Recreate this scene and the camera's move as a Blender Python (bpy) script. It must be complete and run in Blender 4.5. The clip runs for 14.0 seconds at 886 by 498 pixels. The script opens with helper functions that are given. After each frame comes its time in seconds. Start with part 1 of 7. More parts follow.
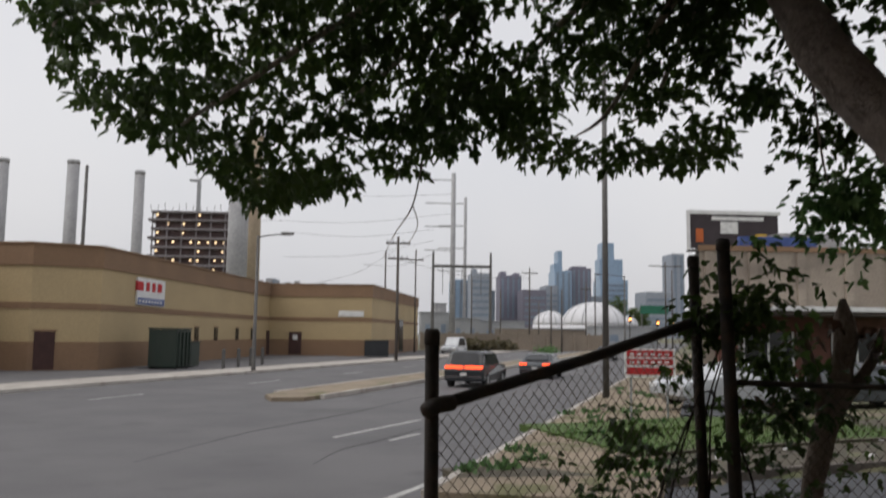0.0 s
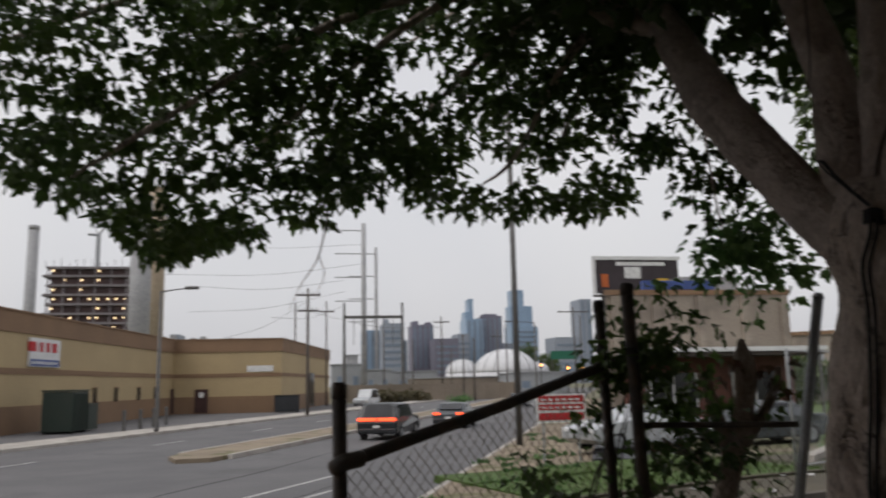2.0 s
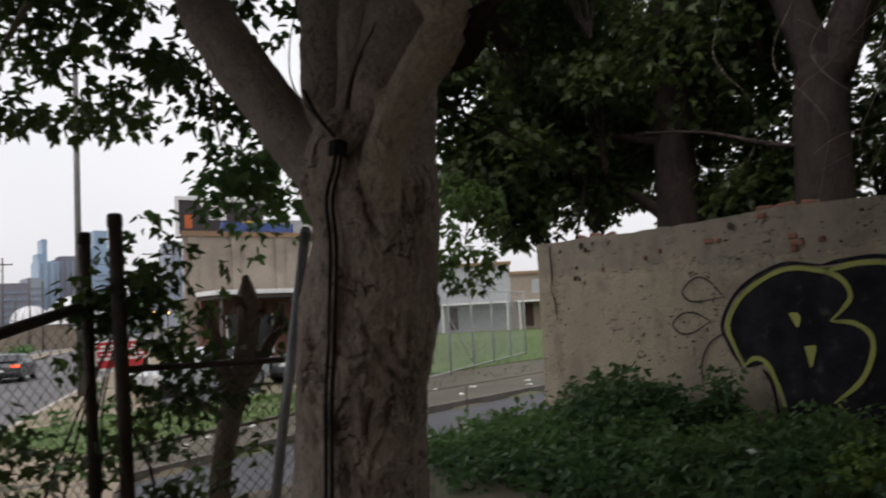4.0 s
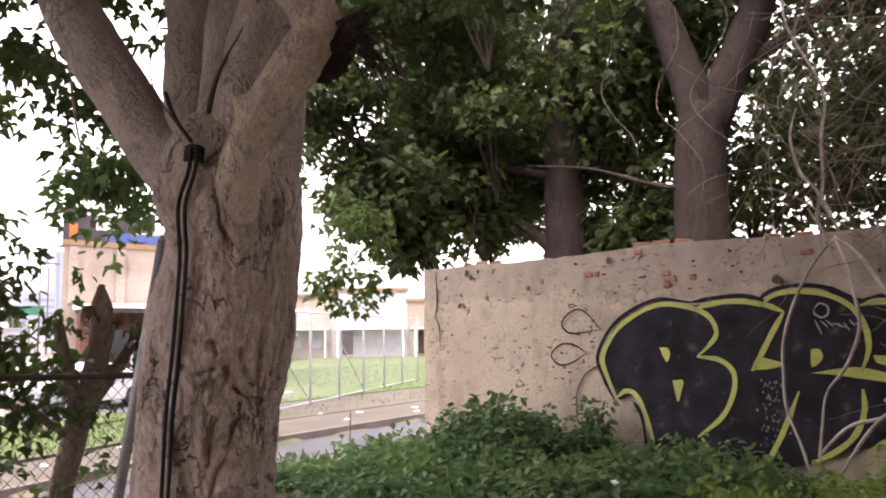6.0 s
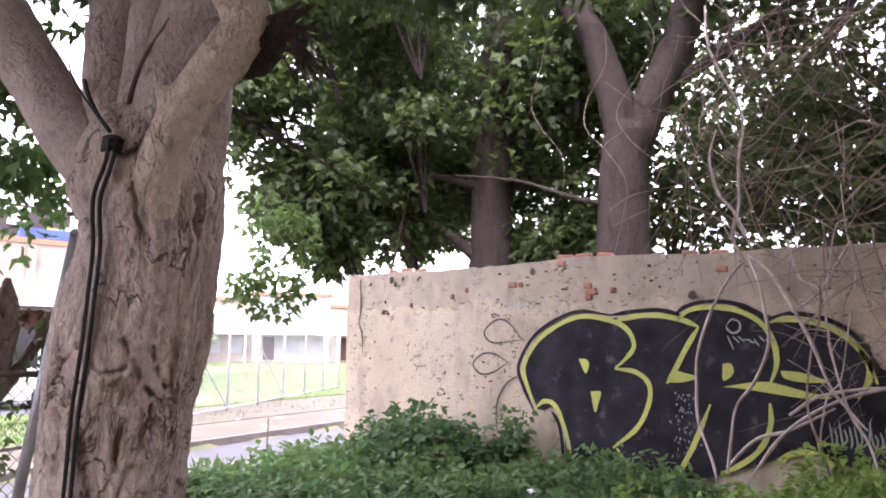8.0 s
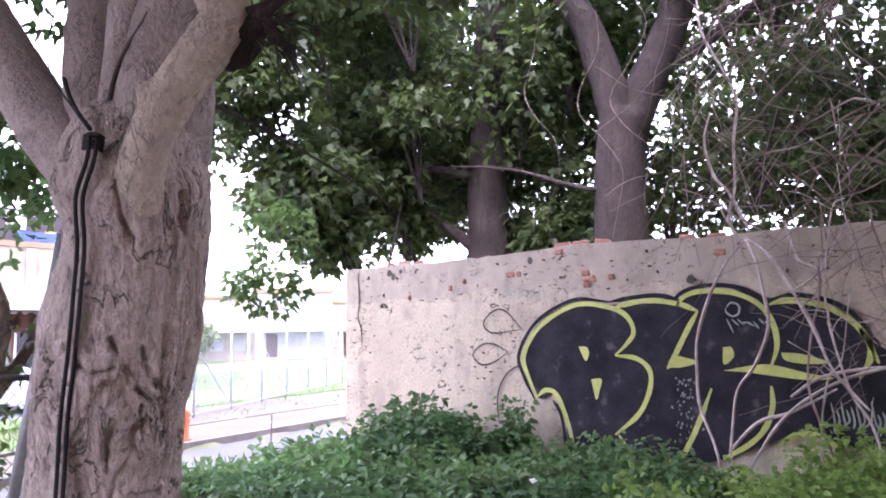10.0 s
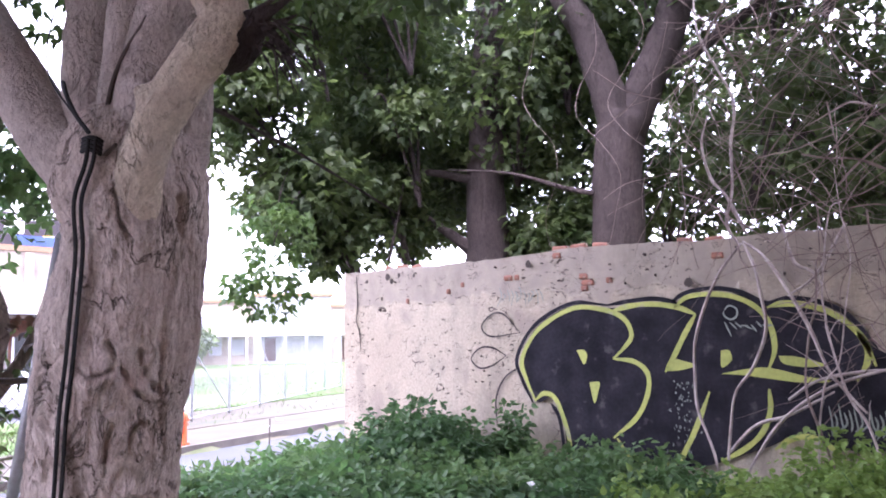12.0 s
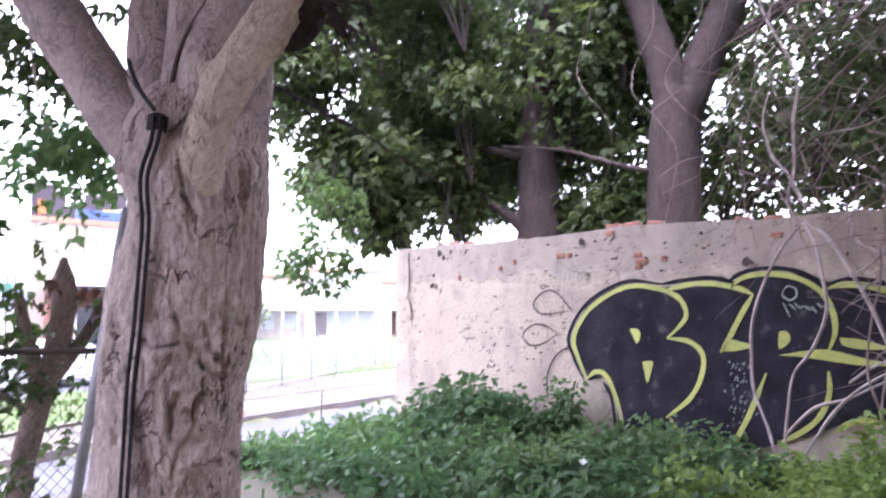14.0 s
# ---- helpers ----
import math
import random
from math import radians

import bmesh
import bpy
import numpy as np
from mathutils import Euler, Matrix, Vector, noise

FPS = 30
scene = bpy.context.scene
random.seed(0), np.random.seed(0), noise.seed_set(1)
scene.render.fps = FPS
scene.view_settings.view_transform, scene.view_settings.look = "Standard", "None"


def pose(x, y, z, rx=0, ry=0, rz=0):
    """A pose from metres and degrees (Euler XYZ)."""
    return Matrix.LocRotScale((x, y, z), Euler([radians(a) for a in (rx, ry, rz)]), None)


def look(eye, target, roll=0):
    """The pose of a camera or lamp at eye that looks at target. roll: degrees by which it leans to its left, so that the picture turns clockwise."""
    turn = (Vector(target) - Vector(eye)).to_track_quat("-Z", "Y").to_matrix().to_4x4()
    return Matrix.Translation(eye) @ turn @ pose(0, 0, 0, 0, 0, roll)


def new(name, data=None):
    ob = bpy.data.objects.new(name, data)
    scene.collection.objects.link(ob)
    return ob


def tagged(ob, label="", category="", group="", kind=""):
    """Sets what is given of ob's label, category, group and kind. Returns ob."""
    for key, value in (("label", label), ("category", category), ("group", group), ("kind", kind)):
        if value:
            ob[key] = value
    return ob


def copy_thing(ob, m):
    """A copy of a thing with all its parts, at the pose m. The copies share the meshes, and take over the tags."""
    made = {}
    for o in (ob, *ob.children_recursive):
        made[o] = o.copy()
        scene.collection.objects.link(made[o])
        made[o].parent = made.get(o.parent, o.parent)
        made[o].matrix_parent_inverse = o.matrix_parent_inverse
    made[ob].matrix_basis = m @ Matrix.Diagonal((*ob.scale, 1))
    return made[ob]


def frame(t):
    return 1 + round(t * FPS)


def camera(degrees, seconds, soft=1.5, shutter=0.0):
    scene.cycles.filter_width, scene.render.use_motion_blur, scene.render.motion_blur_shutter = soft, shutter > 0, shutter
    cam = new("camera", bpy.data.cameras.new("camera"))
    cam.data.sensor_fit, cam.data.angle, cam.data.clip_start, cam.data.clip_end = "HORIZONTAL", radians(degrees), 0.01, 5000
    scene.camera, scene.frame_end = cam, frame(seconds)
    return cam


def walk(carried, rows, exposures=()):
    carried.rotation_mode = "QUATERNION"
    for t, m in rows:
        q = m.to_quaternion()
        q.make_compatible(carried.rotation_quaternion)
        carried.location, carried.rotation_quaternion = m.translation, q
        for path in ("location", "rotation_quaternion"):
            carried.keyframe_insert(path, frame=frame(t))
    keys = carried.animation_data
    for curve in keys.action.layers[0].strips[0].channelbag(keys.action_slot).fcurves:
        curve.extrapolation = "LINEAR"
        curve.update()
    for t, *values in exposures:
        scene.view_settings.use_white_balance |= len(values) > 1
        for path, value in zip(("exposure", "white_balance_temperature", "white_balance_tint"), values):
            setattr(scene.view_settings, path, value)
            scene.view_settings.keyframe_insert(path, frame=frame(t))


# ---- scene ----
cam = camera(57.0, 14.0, soft=1.9, shutter=0.5)
PATH = [
    (0, (-0.268, -0.548, 1.547), (-0.143, 1.438, 1.753), 0.8),
    (0.5, (-0.311, -0.616, 1.563), (-0.151, 1.349, 1.898), 0.3),
    (1, (-0.311, -0.578, 1.566), (-0.117, 1.381, 1.919), -0.8),
    (1.5, (-0.301, -0.528, 1.561), (-0.076, 1.427, 1.919), -0.1),
    (2, (-0.24, -0.493, 1.552), (0.1, 1.451, 1.878), -1.2),
    (2.5, (-0.089, -0.449, 1.544), (0.542, 1.428, 1.827), -3.0),
    (3, (0.08, -0.516, 1.521), (0.963, 1.27, 1.695), -4.5),
    (3.5, (0.297, -0.434, 1.495), (1.359, 1.256, 1.615), -3.6),
    (4, (0.464, -0.383, 1.504), (1.688, 1.191, 1.656), -3.0),
    (6.5, (0.667, -0.452, 1.468), (2.111, 0.911, 1.701), 0.8),
    (7, (0.667, -0.444, 1.472), (2.14, 0.882, 1.74), 3.1),
    (7.5, (0.675, -0.434, 1.461), (2.173, 0.872, 1.684), 2.9),
    (8, (0.685, -0.433, 1.457), (2.209, 0.843, 1.685), 0.7),
    (10.5, (0.762, -0.449, 1.449), (2.284, 0.83, 1.661), -1.0),
    (11, (0.751, -0.462, 1.449), (2.261, 0.831, 1.674), -0.7),
    (11.5, (0.756, -0.446, 1.45), (2.275, 0.837, 1.661), -1.2),
    (12, (0.751, -0.449, 1.444), (2.276, 0.826, 1.663), -1.0),
    (12.5, (0.735, -0.446, 1.449), (2.252, 0.836, 1.681), -1.6),
    (13, (0.739, -0.432, 1.449), (2.253, 0.853, 1.684), -1.9),
    (13.5, (0.716, -0.445, 1.426), (2.213, 0.858, 1.673), -1.3),
    (14, (0.721, -0.426, 1.447), (2.17, 0.943, 1.61), -0.2),
]
walk(cam, [(t, look(eye, target, roll)) for t, eye, target, roll in PATH],
     [(0.0, 0.0, 6500, 11), (2.0, -0.05, 6500, 11), (3.0, 0.0, 6400, 11), (4.0, 0.35, 6500, 12), (5.2, 1.9, 6700, 20),
      (6.3, 2.50, 6900, 30), (7.0, 2.76, 6700, 30), (8.2, 3.1, 6050, 31), (10.3, 3.25, 5550, 34), (12.5, 3.27, 5520, 34), (14.0, 3.38, 5500, 34)])

# ---- world and light: a bright overcast evening sky ----
world = bpy.data.worlds.new("overcast_sky")
scene.world = world
world.use_nodes = True
wn, wl = world.node_tree.nodes, world.node_tree.links
wn.clear()
sky = wn.new("ShaderNodeTexSky")
sky.sky_type, sky.sun_disc = "NISHITA", False
sky.sun_elevation, sky.sun_rotation = radians(54), radians(248)
sky.air_density, sky.dust_density = 1.5, 6.0
pale = wn.new("ShaderNodeHueSaturation")
pale.inputs["Saturation"].default_value = 0.25
sky_low = wn.new("ShaderNodeBackground")
sky_low.inputs["Strength"].default_value = 0.05
cloud = wn.new("ShaderNodeBackground")
cloud.inputs["Strength"].default_value = 0.60
coords = wn.new("ShaderNodeTexCoord")
puff = wn.new("ShaderNodeTexNoise")
puff.inputs["Scale"].default_value, puff.inputs["Detail"].default_value = 2.2, 5
ramp = wn.new("ShaderNodeValToRGB")
ramp.color_ramp.elements[0].position, ramp.color_ramp.elements[0].color = 0.3, (0.90, 0.91, 0.96, 1)
ramp.color_ramp.elements[1].position, ramp.color_ramp.elements[1].color = 0.7, (1.04, 1.03, 1.04, 1)
both = wn.new("ShaderNodeAddShader")
wout = wn.new("ShaderNodeOutputWorld")
wl.new(sky.outputs[0], pale.inputs["Color"])
wl.new(pale.outputs[0], sky_low.inputs["Color"])
wl.new(coords.outputs["Generated"], puff.inputs["Vector"])
wl.new(puff.outputs["Fac"], ramp.inputs["Fac"])
wl.new(ramp.outputs[0], cloud.inputs["Color"])
wl.new(sky_low.outputs[0], both.inputs[0])
wl.new(cloud.outputs[0], both.inputs[1])
wl.new(both.outputs[0], wout.inputs["Surface"])
sun_lamp = bpy.data.lights.new("sun", "SUN")
sun_lamp.energy, sun_lamp.angle, sun_lamp.color = 0.6, radians(30), (1.0, 0.95, 0.88)
sun = new("sun", sun_lamp)
sun.matrix_world = look((-20, -8, 30), (0, 0, 0))


# ---- materials ----
def mat(name, a, b=None, size=3.0, rough=0.85, metal=0.0, fine=40.0, bump=0.2, deep=0.01, vary=0.0, spots=None, spot_size=1.2, spot_from=0.55, spot_to=0.7, stretch=(1, 1, 1), glow=None):
    """A surface of two mixed colours, grain, relief and, if given, stains of a third colour."""
    m = bpy.data.materials.new(name)
    m.use_nodes = True
    n, l = m.node_tree.nodes, m.node_tree.links
    p = n["Principled BSDF"]
    p.inputs["Roughness"].default_value, p.inputs["Metallic"].default_value = rough, metal
    tc, mp = n.new("ShaderNodeTexCoord"), n.new("ShaderNodeMapping")
    mp.inputs["Scale"].default_value = stretch
    l.new(tc.outputs["Object"], mp.inputs["Vector"])

    def tex(s, detail=6):
        t = n.new("ShaderNodeTexNoise")
        t.inputs["Scale"].default_value, t.inputs["Detail"].default_value = s, detail
        l.new(mp.outputs[0], t.inputs["Vector"])
        return t

    def blend(f, c1, c2, kind="MIX"):
        x = n.new("ShaderNodeMix")
        x.data_type, x.blend_type = "RGBA", kind
        for s, v in ((x.inputs["Factor"], f), (x.inputs["A"], c1), (x.inputs["B"], c2)):
            if hasattr(v, "is_linked"):
                l.new(v, s)
            else:
                s.default_value = v if isinstance(v, float) else (*v, 1)
        return x.outputs["Result"]

    def spread(src, lo, hi):
        r = n.new("ShaderNodeMapRange")
        r.inputs["From Min"].default_value, r.inputs["From Max"].default_value = lo, hi
        l.new(src, r.inputs["Value"])
        return r.outputs["Result"]

    b = b or tuple(0.75 * v for v in a)
    grain = tex(fine, 5)
    c = blend(spread(tex(size).outputs["Fac"], 0.35, 0.65), a, b)
    c = blend(0.35, c, blend(spread(grain.outputs["Fac"], 0.3, 0.7), (0.55, 0.55, 0.55), (1.3, 1.3, 1.3)), "MULTIPLY")
    if spots:
        c = blend(spread(tex(spot_size, 8).outputs["Fac"], spot_from, spot_to), c, spots)
    if vary:
        info = n.new("ShaderNodeObjectInfo")
        geo = n.new("ShaderNodeNewGeometry")
        add = n.new("ShaderNodeMath")
        add.operation = "ADD"
        l.new(info.outputs["Random"], add.inputs[0])
        l.new(geo.outputs["Random Per Island"], add.inputs[1])
        hs = n.new("ShaderNodeHueSaturation")
        l.new(spread_two(n, l, add.outputs[0], 1 - vary, 1 + vary), hs.inputs["Value"])
        l.new(c, hs.inputs["Color"])
        c = hs.outputs[0]
    l.new(c, p.inputs["Base Color"])
    if bump:
        bp = n.new("ShaderNodeBump")
        bp.inputs["Strength"].default_value, bp.inputs["Distance"].default_value = bump, deep
        l.new(grain.outputs["Fac"], bp.inputs["Height"])
        l.new(bp.outputs[0], p.inputs["Normal"])
    if glow:
        p.inputs["Emission Color"].default_value = (*glow[0], 1)
        p.inputs["Emission Strength"].default_value = glow[1]
    return m


def spread_two(n, l, src, lo, hi):
    r = n.new("ShaderNodeMapRange")
    r.inputs["From Min"].default_value, r.inputs["From Max"].default_value = 0.0, 2.0
    r.inputs["To Min"].default_value, r.inputs["To Max"].default_value = lo, hi
    l.new(src, r.inputs["Value"])
    return r.outputs["Result"]


def leaf_mat(name, a, b, through_it=0.35, lifted=1.3):
    m = mat(name, a, b, size=1.5, rough=0.55, fine=60, bump=0.1, vary=0.35)
    n, l = m.node_tree.nodes, m.node_tree.links
    p = n["Principled BSDF"]
    tr, mix = n.new("ShaderNodeBsdfTranslucent"), n.new("ShaderNodeMixShader")
    mix.inputs[0].default_value = through_it
    lift = n.new("ShaderNodeHueSaturation")
    lift.inputs["Value"].default_value, lift.inputs["Saturation"].default_value = lifted, 1.05
    l.new(p.inputs["Base Color"].links[0].from_socket, lift.inputs["Color"])
    l.new(lift.outputs[0], tr.inputs["Color"])
    l.new(p.outputs[0], mix.inputs[1])
    l.new(tr.outputs[0], mix.inputs[2])
    l.new(mix.outputs[0], n["Material Output"].inputs["Surface"])
    return m


M_ASPHALT = mat("asphalt", (0.135, 0.132, 0.135), (0.105, 0.103, 0.107), size=0.35, fine=60, rough=0.9, bump=0.3, spots=(0.09, 0.088, 0.09), spot_size=0.5, spot_from=0.58, spot_to=0.75)
M_ALLEY = mat("alley_asphalt", (0.080, 0.082, 0.090), (0.060, 0.062, 0.068), size=0.6, fine=70, rough=0.9)
M_CONCRETE = mat("kerb_concrete", (0.46, 0.43, 0.39), (0.36, 0.33, 0.30), size=0.7, fine=45, spots=(0.25, 0.22, 0.19), spot_size=1.1)
M_SIDEWALK = mat("sidewalk_concrete", (0.090, 0.077, 0.052), (0.060, 0.050, 0.033), size=0.8, fine=40, spots=(0.055, 0.06, 0.03), spot_size=1.1)
M_SAND = mat("sandy_dirt", (0.27, 0.215, 0.152), (0.19, 0.15, 0.105), size=0.6, fine=30, spots=(0.12, 0.115, 0.05), spot_size=0.9, spot_from=0.56, spot_to=0.64)
M_DIRT = mat("ground_dirt", (0.16, 0.13, 0.09), (0.10, 0.11, 0.05), size=0.8, fine=25, spots=(0.07, 0.09, 0.03), spot_size=0.6)
M_GRASSGROUND = mat("lawn_ground", (0.050, 0.098, 0.014), (0.070, 0.112, 0.020), size=0.35, fine=18, spots=(0.10, 0.098, 0.042), spot_size=0.4)
M_GRASS = leaf_mat("grass_blades", (0.060, 0.118, 0.020), (0.098, 0.140, 0.030))
M_LINE = mat("road_paint", (0.55, 0.55, 0.53), (0.30, 0.30, 0.29), size=6, fine=30)

def bark_mat(name, dark, mid, light, cracks=0.5, drawn=1.0):
    """Rough bark: small flakes, a fine grain and wavering dark cracks."""
    m = bpy.data.materials.new(name)
    m.use_nodes = True
    n, l = m.node_tree.nodes, m.node_tree.links
    p = n["Principled BSDF"]
    p.inputs["Roughness"].default_value = 0.92
    p.inputs["Specular IOR Level"].default_value = 0.25
    tc = n.new("ShaderNodeTexCoord")

    def tex(scale, detail, stretch, warp=0.0):
        mp, t = n.new("ShaderNodeMapping"), n.new("ShaderNodeTexNoise")
        mp.inputs["Scale"].default_value = (1, 1, stretch ** drawn)
        l.new(tc.outputs["Object"], mp.inputs["Vector"])
        l.new(mp.outputs[0], t.inputs["Vector"])
        t.inputs["Scale"].default_value, t.inputs["Detail"].default_value = scale, detail
        t.inputs["Roughness"].default_value, t.inputs["Distortion"].default_value = 0.62, warp
        return t.outputs["Fac"]

    def ranged(src, lo, hi, a=0.0, b=1.0):
        r = n.new("ShaderNodeMapRange")
        for key, v in (("From Min", lo), ("From Max", hi), ("To Min", a), ("To Max", b)):
            r.inputs[key].default_value = v
        l.new(src, r.inputs["Value"])
        return r.outputs["Result"]

    def calc(kind, a, b):
        x = n.new("ShaderNodeMath")
        x.operation = kind
        for s, v in zip(x.inputs, (a, b)):
            if isinstance(v, float):
                s.default_value = v
            else:
                l.new(v, s)
        return x.outputs[0]

    def blend(f, a, b):
        x = n.new("ShaderNodeMix")
        x.data_type = "RGBA"
        for s, v in ((x.inputs["Factor"], f), (x.inputs["A"], a), (x.inputs["B"], b)):
            if isinstance(v, tuple):
                s.default_value = (*v, 1)
            elif isinstance(v, float):
                s.default_value = v
            else:
                l.new(v, s)
        return x.outputs["Result"]

    wide, flake, grain = tex(3.0, 5, 0.6), tex(38, 7, 0.40, 0.8), tex(150, 4, 0.6)
    crack = ranged(calc("ABSOLUTE", calc("SUBTRACT", tex(5.5, 6, 0.34, 1.1), 0.5), 0.0), 0.0, 0.022, 1.0, 0.0)
    crack = calc("MULTIPLY", crack, ranged(tex(4.2, 3, 0.8), 0.44, 0.54))
    fine_crack = ranged(calc("ABSOLUTE", calc("SUBTRACT", tex(17, 5, 0.30, 1.4), 0.5), 0.0), 0.0, 0.022, 1.0, 0.0)
    fine_crack = calc("MULTIPLY", fine_crack, ranged(tex(7, 3, 0.8), 0.48, 0.60, 0.0, 0.55))
    dents = calc("MAXIMUM", crack, fine_crack)
    c = blend(ranged(flake, 0.36, 0.62), mid, light)
    c = blend(ranged(wide, 0.52, 0.68, 0.0, 0.4), c, tuple(0.62 * v for v in mid))
    c = blend(ranged(grain, 0.56, 0.70, 0.0, 0.45), c, dark)
    c = blend(calc("MULTIPLY", dents, cracks), c, dark)
    l.new(c, p.inputs["Base Color"])
    high = calc("SUBTRACT", calc("ADD", calc("MULTIPLY", flake, 0.7), calc("MULTIPLY", grain, 0.18)), calc("MULTIPLY", dents, 0.35))
    bp = n.new("ShaderNodeBump")
    bp.inputs["Strength"].default_value, bp.inputs["Distance"].default_value = 1.0, 0.04
    l.new(high, bp.inputs["Height"])
    l.new(bp.outputs[0], p.inputs["Normal"])
    return m


M_BARK = bark_mat("furrowed_bark", (0.095, 0.070, 0.057), (0.48, 0.39, 0.335), (0.72, 0.62, 0.55), 0.9)
M_PALEBARK = bark_mat("pale_limb_bark", (0.20, 0.145, 0.10), (0.62, 0.52, 0.40), (0.80, 0.70, 0.56), 0.6, 0.35)
M_LIMBBARK = bark_mat("grey_limb_bark", (0.17, 0.13, 0.11), (0.50, 0.42, 0.375), (0.66, 0.575, 0.52), 0.4, 0.4)
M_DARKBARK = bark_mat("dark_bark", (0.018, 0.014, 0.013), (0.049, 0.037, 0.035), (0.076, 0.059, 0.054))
M_STUBBARK = bark_mat("brown_stub_bark", (0.06, 0.044, 0.036), (0.25, 0.19, 0.155), (0.37, 0.30, 0.25), 0.6)
M_TWIG = mat("dead_twig", (0.54, 0.47, 0.43), (0.30, 0.245, 0.225), size=9, fine=60, bump=0.3)
M_VINETWIG = mat("thin_vine_twig", (0.30, 0.235, 0.21), (0.16, 0.115, 0.10), size=5, fine=60)
M_LEAF = leaf_mat("leaf_green", (0.042, 0.075, 0.022), (0.070, 0.105, 0.026))
M_LEAF_FAR = leaf_mat("leaf_deep_green", (0.044, 0.070, 0.024), (0.078, 0.106, 0.030), 0.45, 1.6)
M_LEAF_YOUNG = leaf_mat("young_leaf", (0.055, 0.105, 0.030), (0.095, 0.145, 0.038), 0.42, 1.4)
M_WEED_MID = leaf_mat("mid_weed_leaf", (0.10, 0.195, 0.068), (0.175, 0.27, 0.095), 0.42)
M_WEED_PALE = leaf_mat("pale_weed_leaf", (0.19, 0.30, 0.07), (0.27, 0.37, 0.10), 0.45)
M_WEED = leaf_mat("weed_leaf", (0.062, 0.135, 0.050), (0.125, 0.215, 0.080), 0.38)
M_SCRUB = leaf_mat("dusty_scrub", (0.075, 0.068, 0.035), (0.11, 0.09, 0.05))
M_DRYLEAF = leaf_mat("withered_leaf", (0.10, 0.045, 0.03), (0.07, 0.05, 0.03), 0.2)
M_PLASTER = mat("cream_plaster", (0.53, 0.46, 0.35), (0.46, 0.39, 0.295), size=0.9, fine=34, bump=0.2, deep=0.008, spots=(0.33, 0.27, 0.225), spot_size=1.6, spot_from=0.57, spot_to=0.70)


def weathered(m, line, coat, dark):
    """Above a ragged line the plaster has gone and a greyer coat shows; chips and stains break both."""
    n, l = m.node_tree.nodes, m.node_tree.links
    p = n["Principled BSDF"]
    tc, sep = n.new("ShaderNodeTexCoord"), n.new("ShaderNodeSeparateXYZ")
    l.new(tc.outputs["Object"], sep.inputs[0])

    def tex(scale, detail, stretch=(1, 1, 1), warp=0.0):
        mp, t = n.new("ShaderNodeMapping"), n.new("ShaderNodeTexNoise")
        mp.inputs["Scale"].default_value = stretch
        l.new(tc.outputs["Object"], mp.inputs["Vector"])
        l.new(mp.outputs[0], t.inputs["Vector"])
        t.inputs["Scale"].default_value, t.inputs["Detail"].default_value, t.inputs["Distortion"].default_value = scale, detail, warp
        t.inputs["Roughness"].default_value = 0.6
        return t.outputs["Fac"]

    def ranged(src, lo, hi, a=0.0, b=1.0):
        r = n.new("ShaderNodeMapRange")
        for key, v in (("From Min", lo), ("From Max", hi), ("To Min", a), ("To Max", b)):
            r.inputs[key].default_value = v
        l.new(src, r.inputs["Value"])
        return r.outputs["Result"]

    def calc(kind, a, b):
        x = n.new("ShaderNodeMath")
        x.operation = kind
        for s, v in zip(x.inputs, (a, b)):
            if isinstance(v, float):
                s.default_value = v
            else:
                l.new(v, s)
        return x.outputs[0]

    def blend(f, a, b):
        x = n.new("ShaderNodeMix")
        x.data_type = "RGBA"
        for s, v in ((x.inputs["Factor"], f), (x.inputs["A"], a), (x.inputs["B"], b)):
            if isinstance(v, tuple):
                s.default_value = (*v, 1)
            else:
                l.new(v, s)
        return x.outputs["Result"]

    edge = calc("ADD", sep.outputs["Z"], calc("MULTIPLY", tex(1.7, 7, (1, 1, 1), 0.4), 0.55))
    top = ranged(edge, line, line + 0.035)
    c = p.inputs["Base Color"].links[0].from_socket
    c = blend(calc("MULTIPLY", top, ranged(tex(5.0, 6), 0.35, 0.6, 0.45, 1.0)), c, coat)
    c = blend(ranged(tex(2.2, 6, (1, 1, 0.5)), 0.50, 0.70, 0.0, 0.7), c, tuple(0.60 * v for v in coat))
    chips = ranged(tex(10.0, 6, (1, 1, 1.7), 1.3), 0.595, 0.625)
    chips = calc("MULTIPLY", chips, ranged(tex(1.5, 4), 0.50, 0.58))
    rim = calc("MULTIPLY", ranged(calc("ABSOLUTE", calc("SUBTRACT", edge, line), 0.0), 0.0, 0.012, 1.0, 0.0), ranged(tex(6.0, 3), 0.50, 0.58, 0.0, 0.8))
    lines = ranged(calc("ABSOLUTE", calc("SUBTRACT", tex(3.2, 6, (1, 1, 1.3), 0.9), 0.5), 0.0), 0.0, 0.012, 0.9, 0.0)
    lines = calc("MULTIPLY", lines, ranged(tex(2.6, 3), 0.50, 0.60))
    marks = calc("MAXIMUM", calc("MAXIMUM", chips, rim), lines)
    c = blend(marks, c, dark)
    l.new(c, p.inputs["Base Color"])
    high = calc("SUBTRACT", calc("MULTIPLY", tex(24.0, 5), 0.12), calc("ADD", calc("MULTIPLY", marks, 0.5), calc("MULTIPLY", top, 0.5)))
    b2 = n.new("ShaderNodeBump")
    b2.inputs["Strength"].default_value, b2.inputs["Distance"].default_value = 0.8, 0.016
    l.new(high, b2.inputs["Height"])
    l.new(p.inputs["Normal"].links[0].from_socket, b2.inputs["Normal"])
    l.new(b2.outputs[0], p.inputs["Normal"])


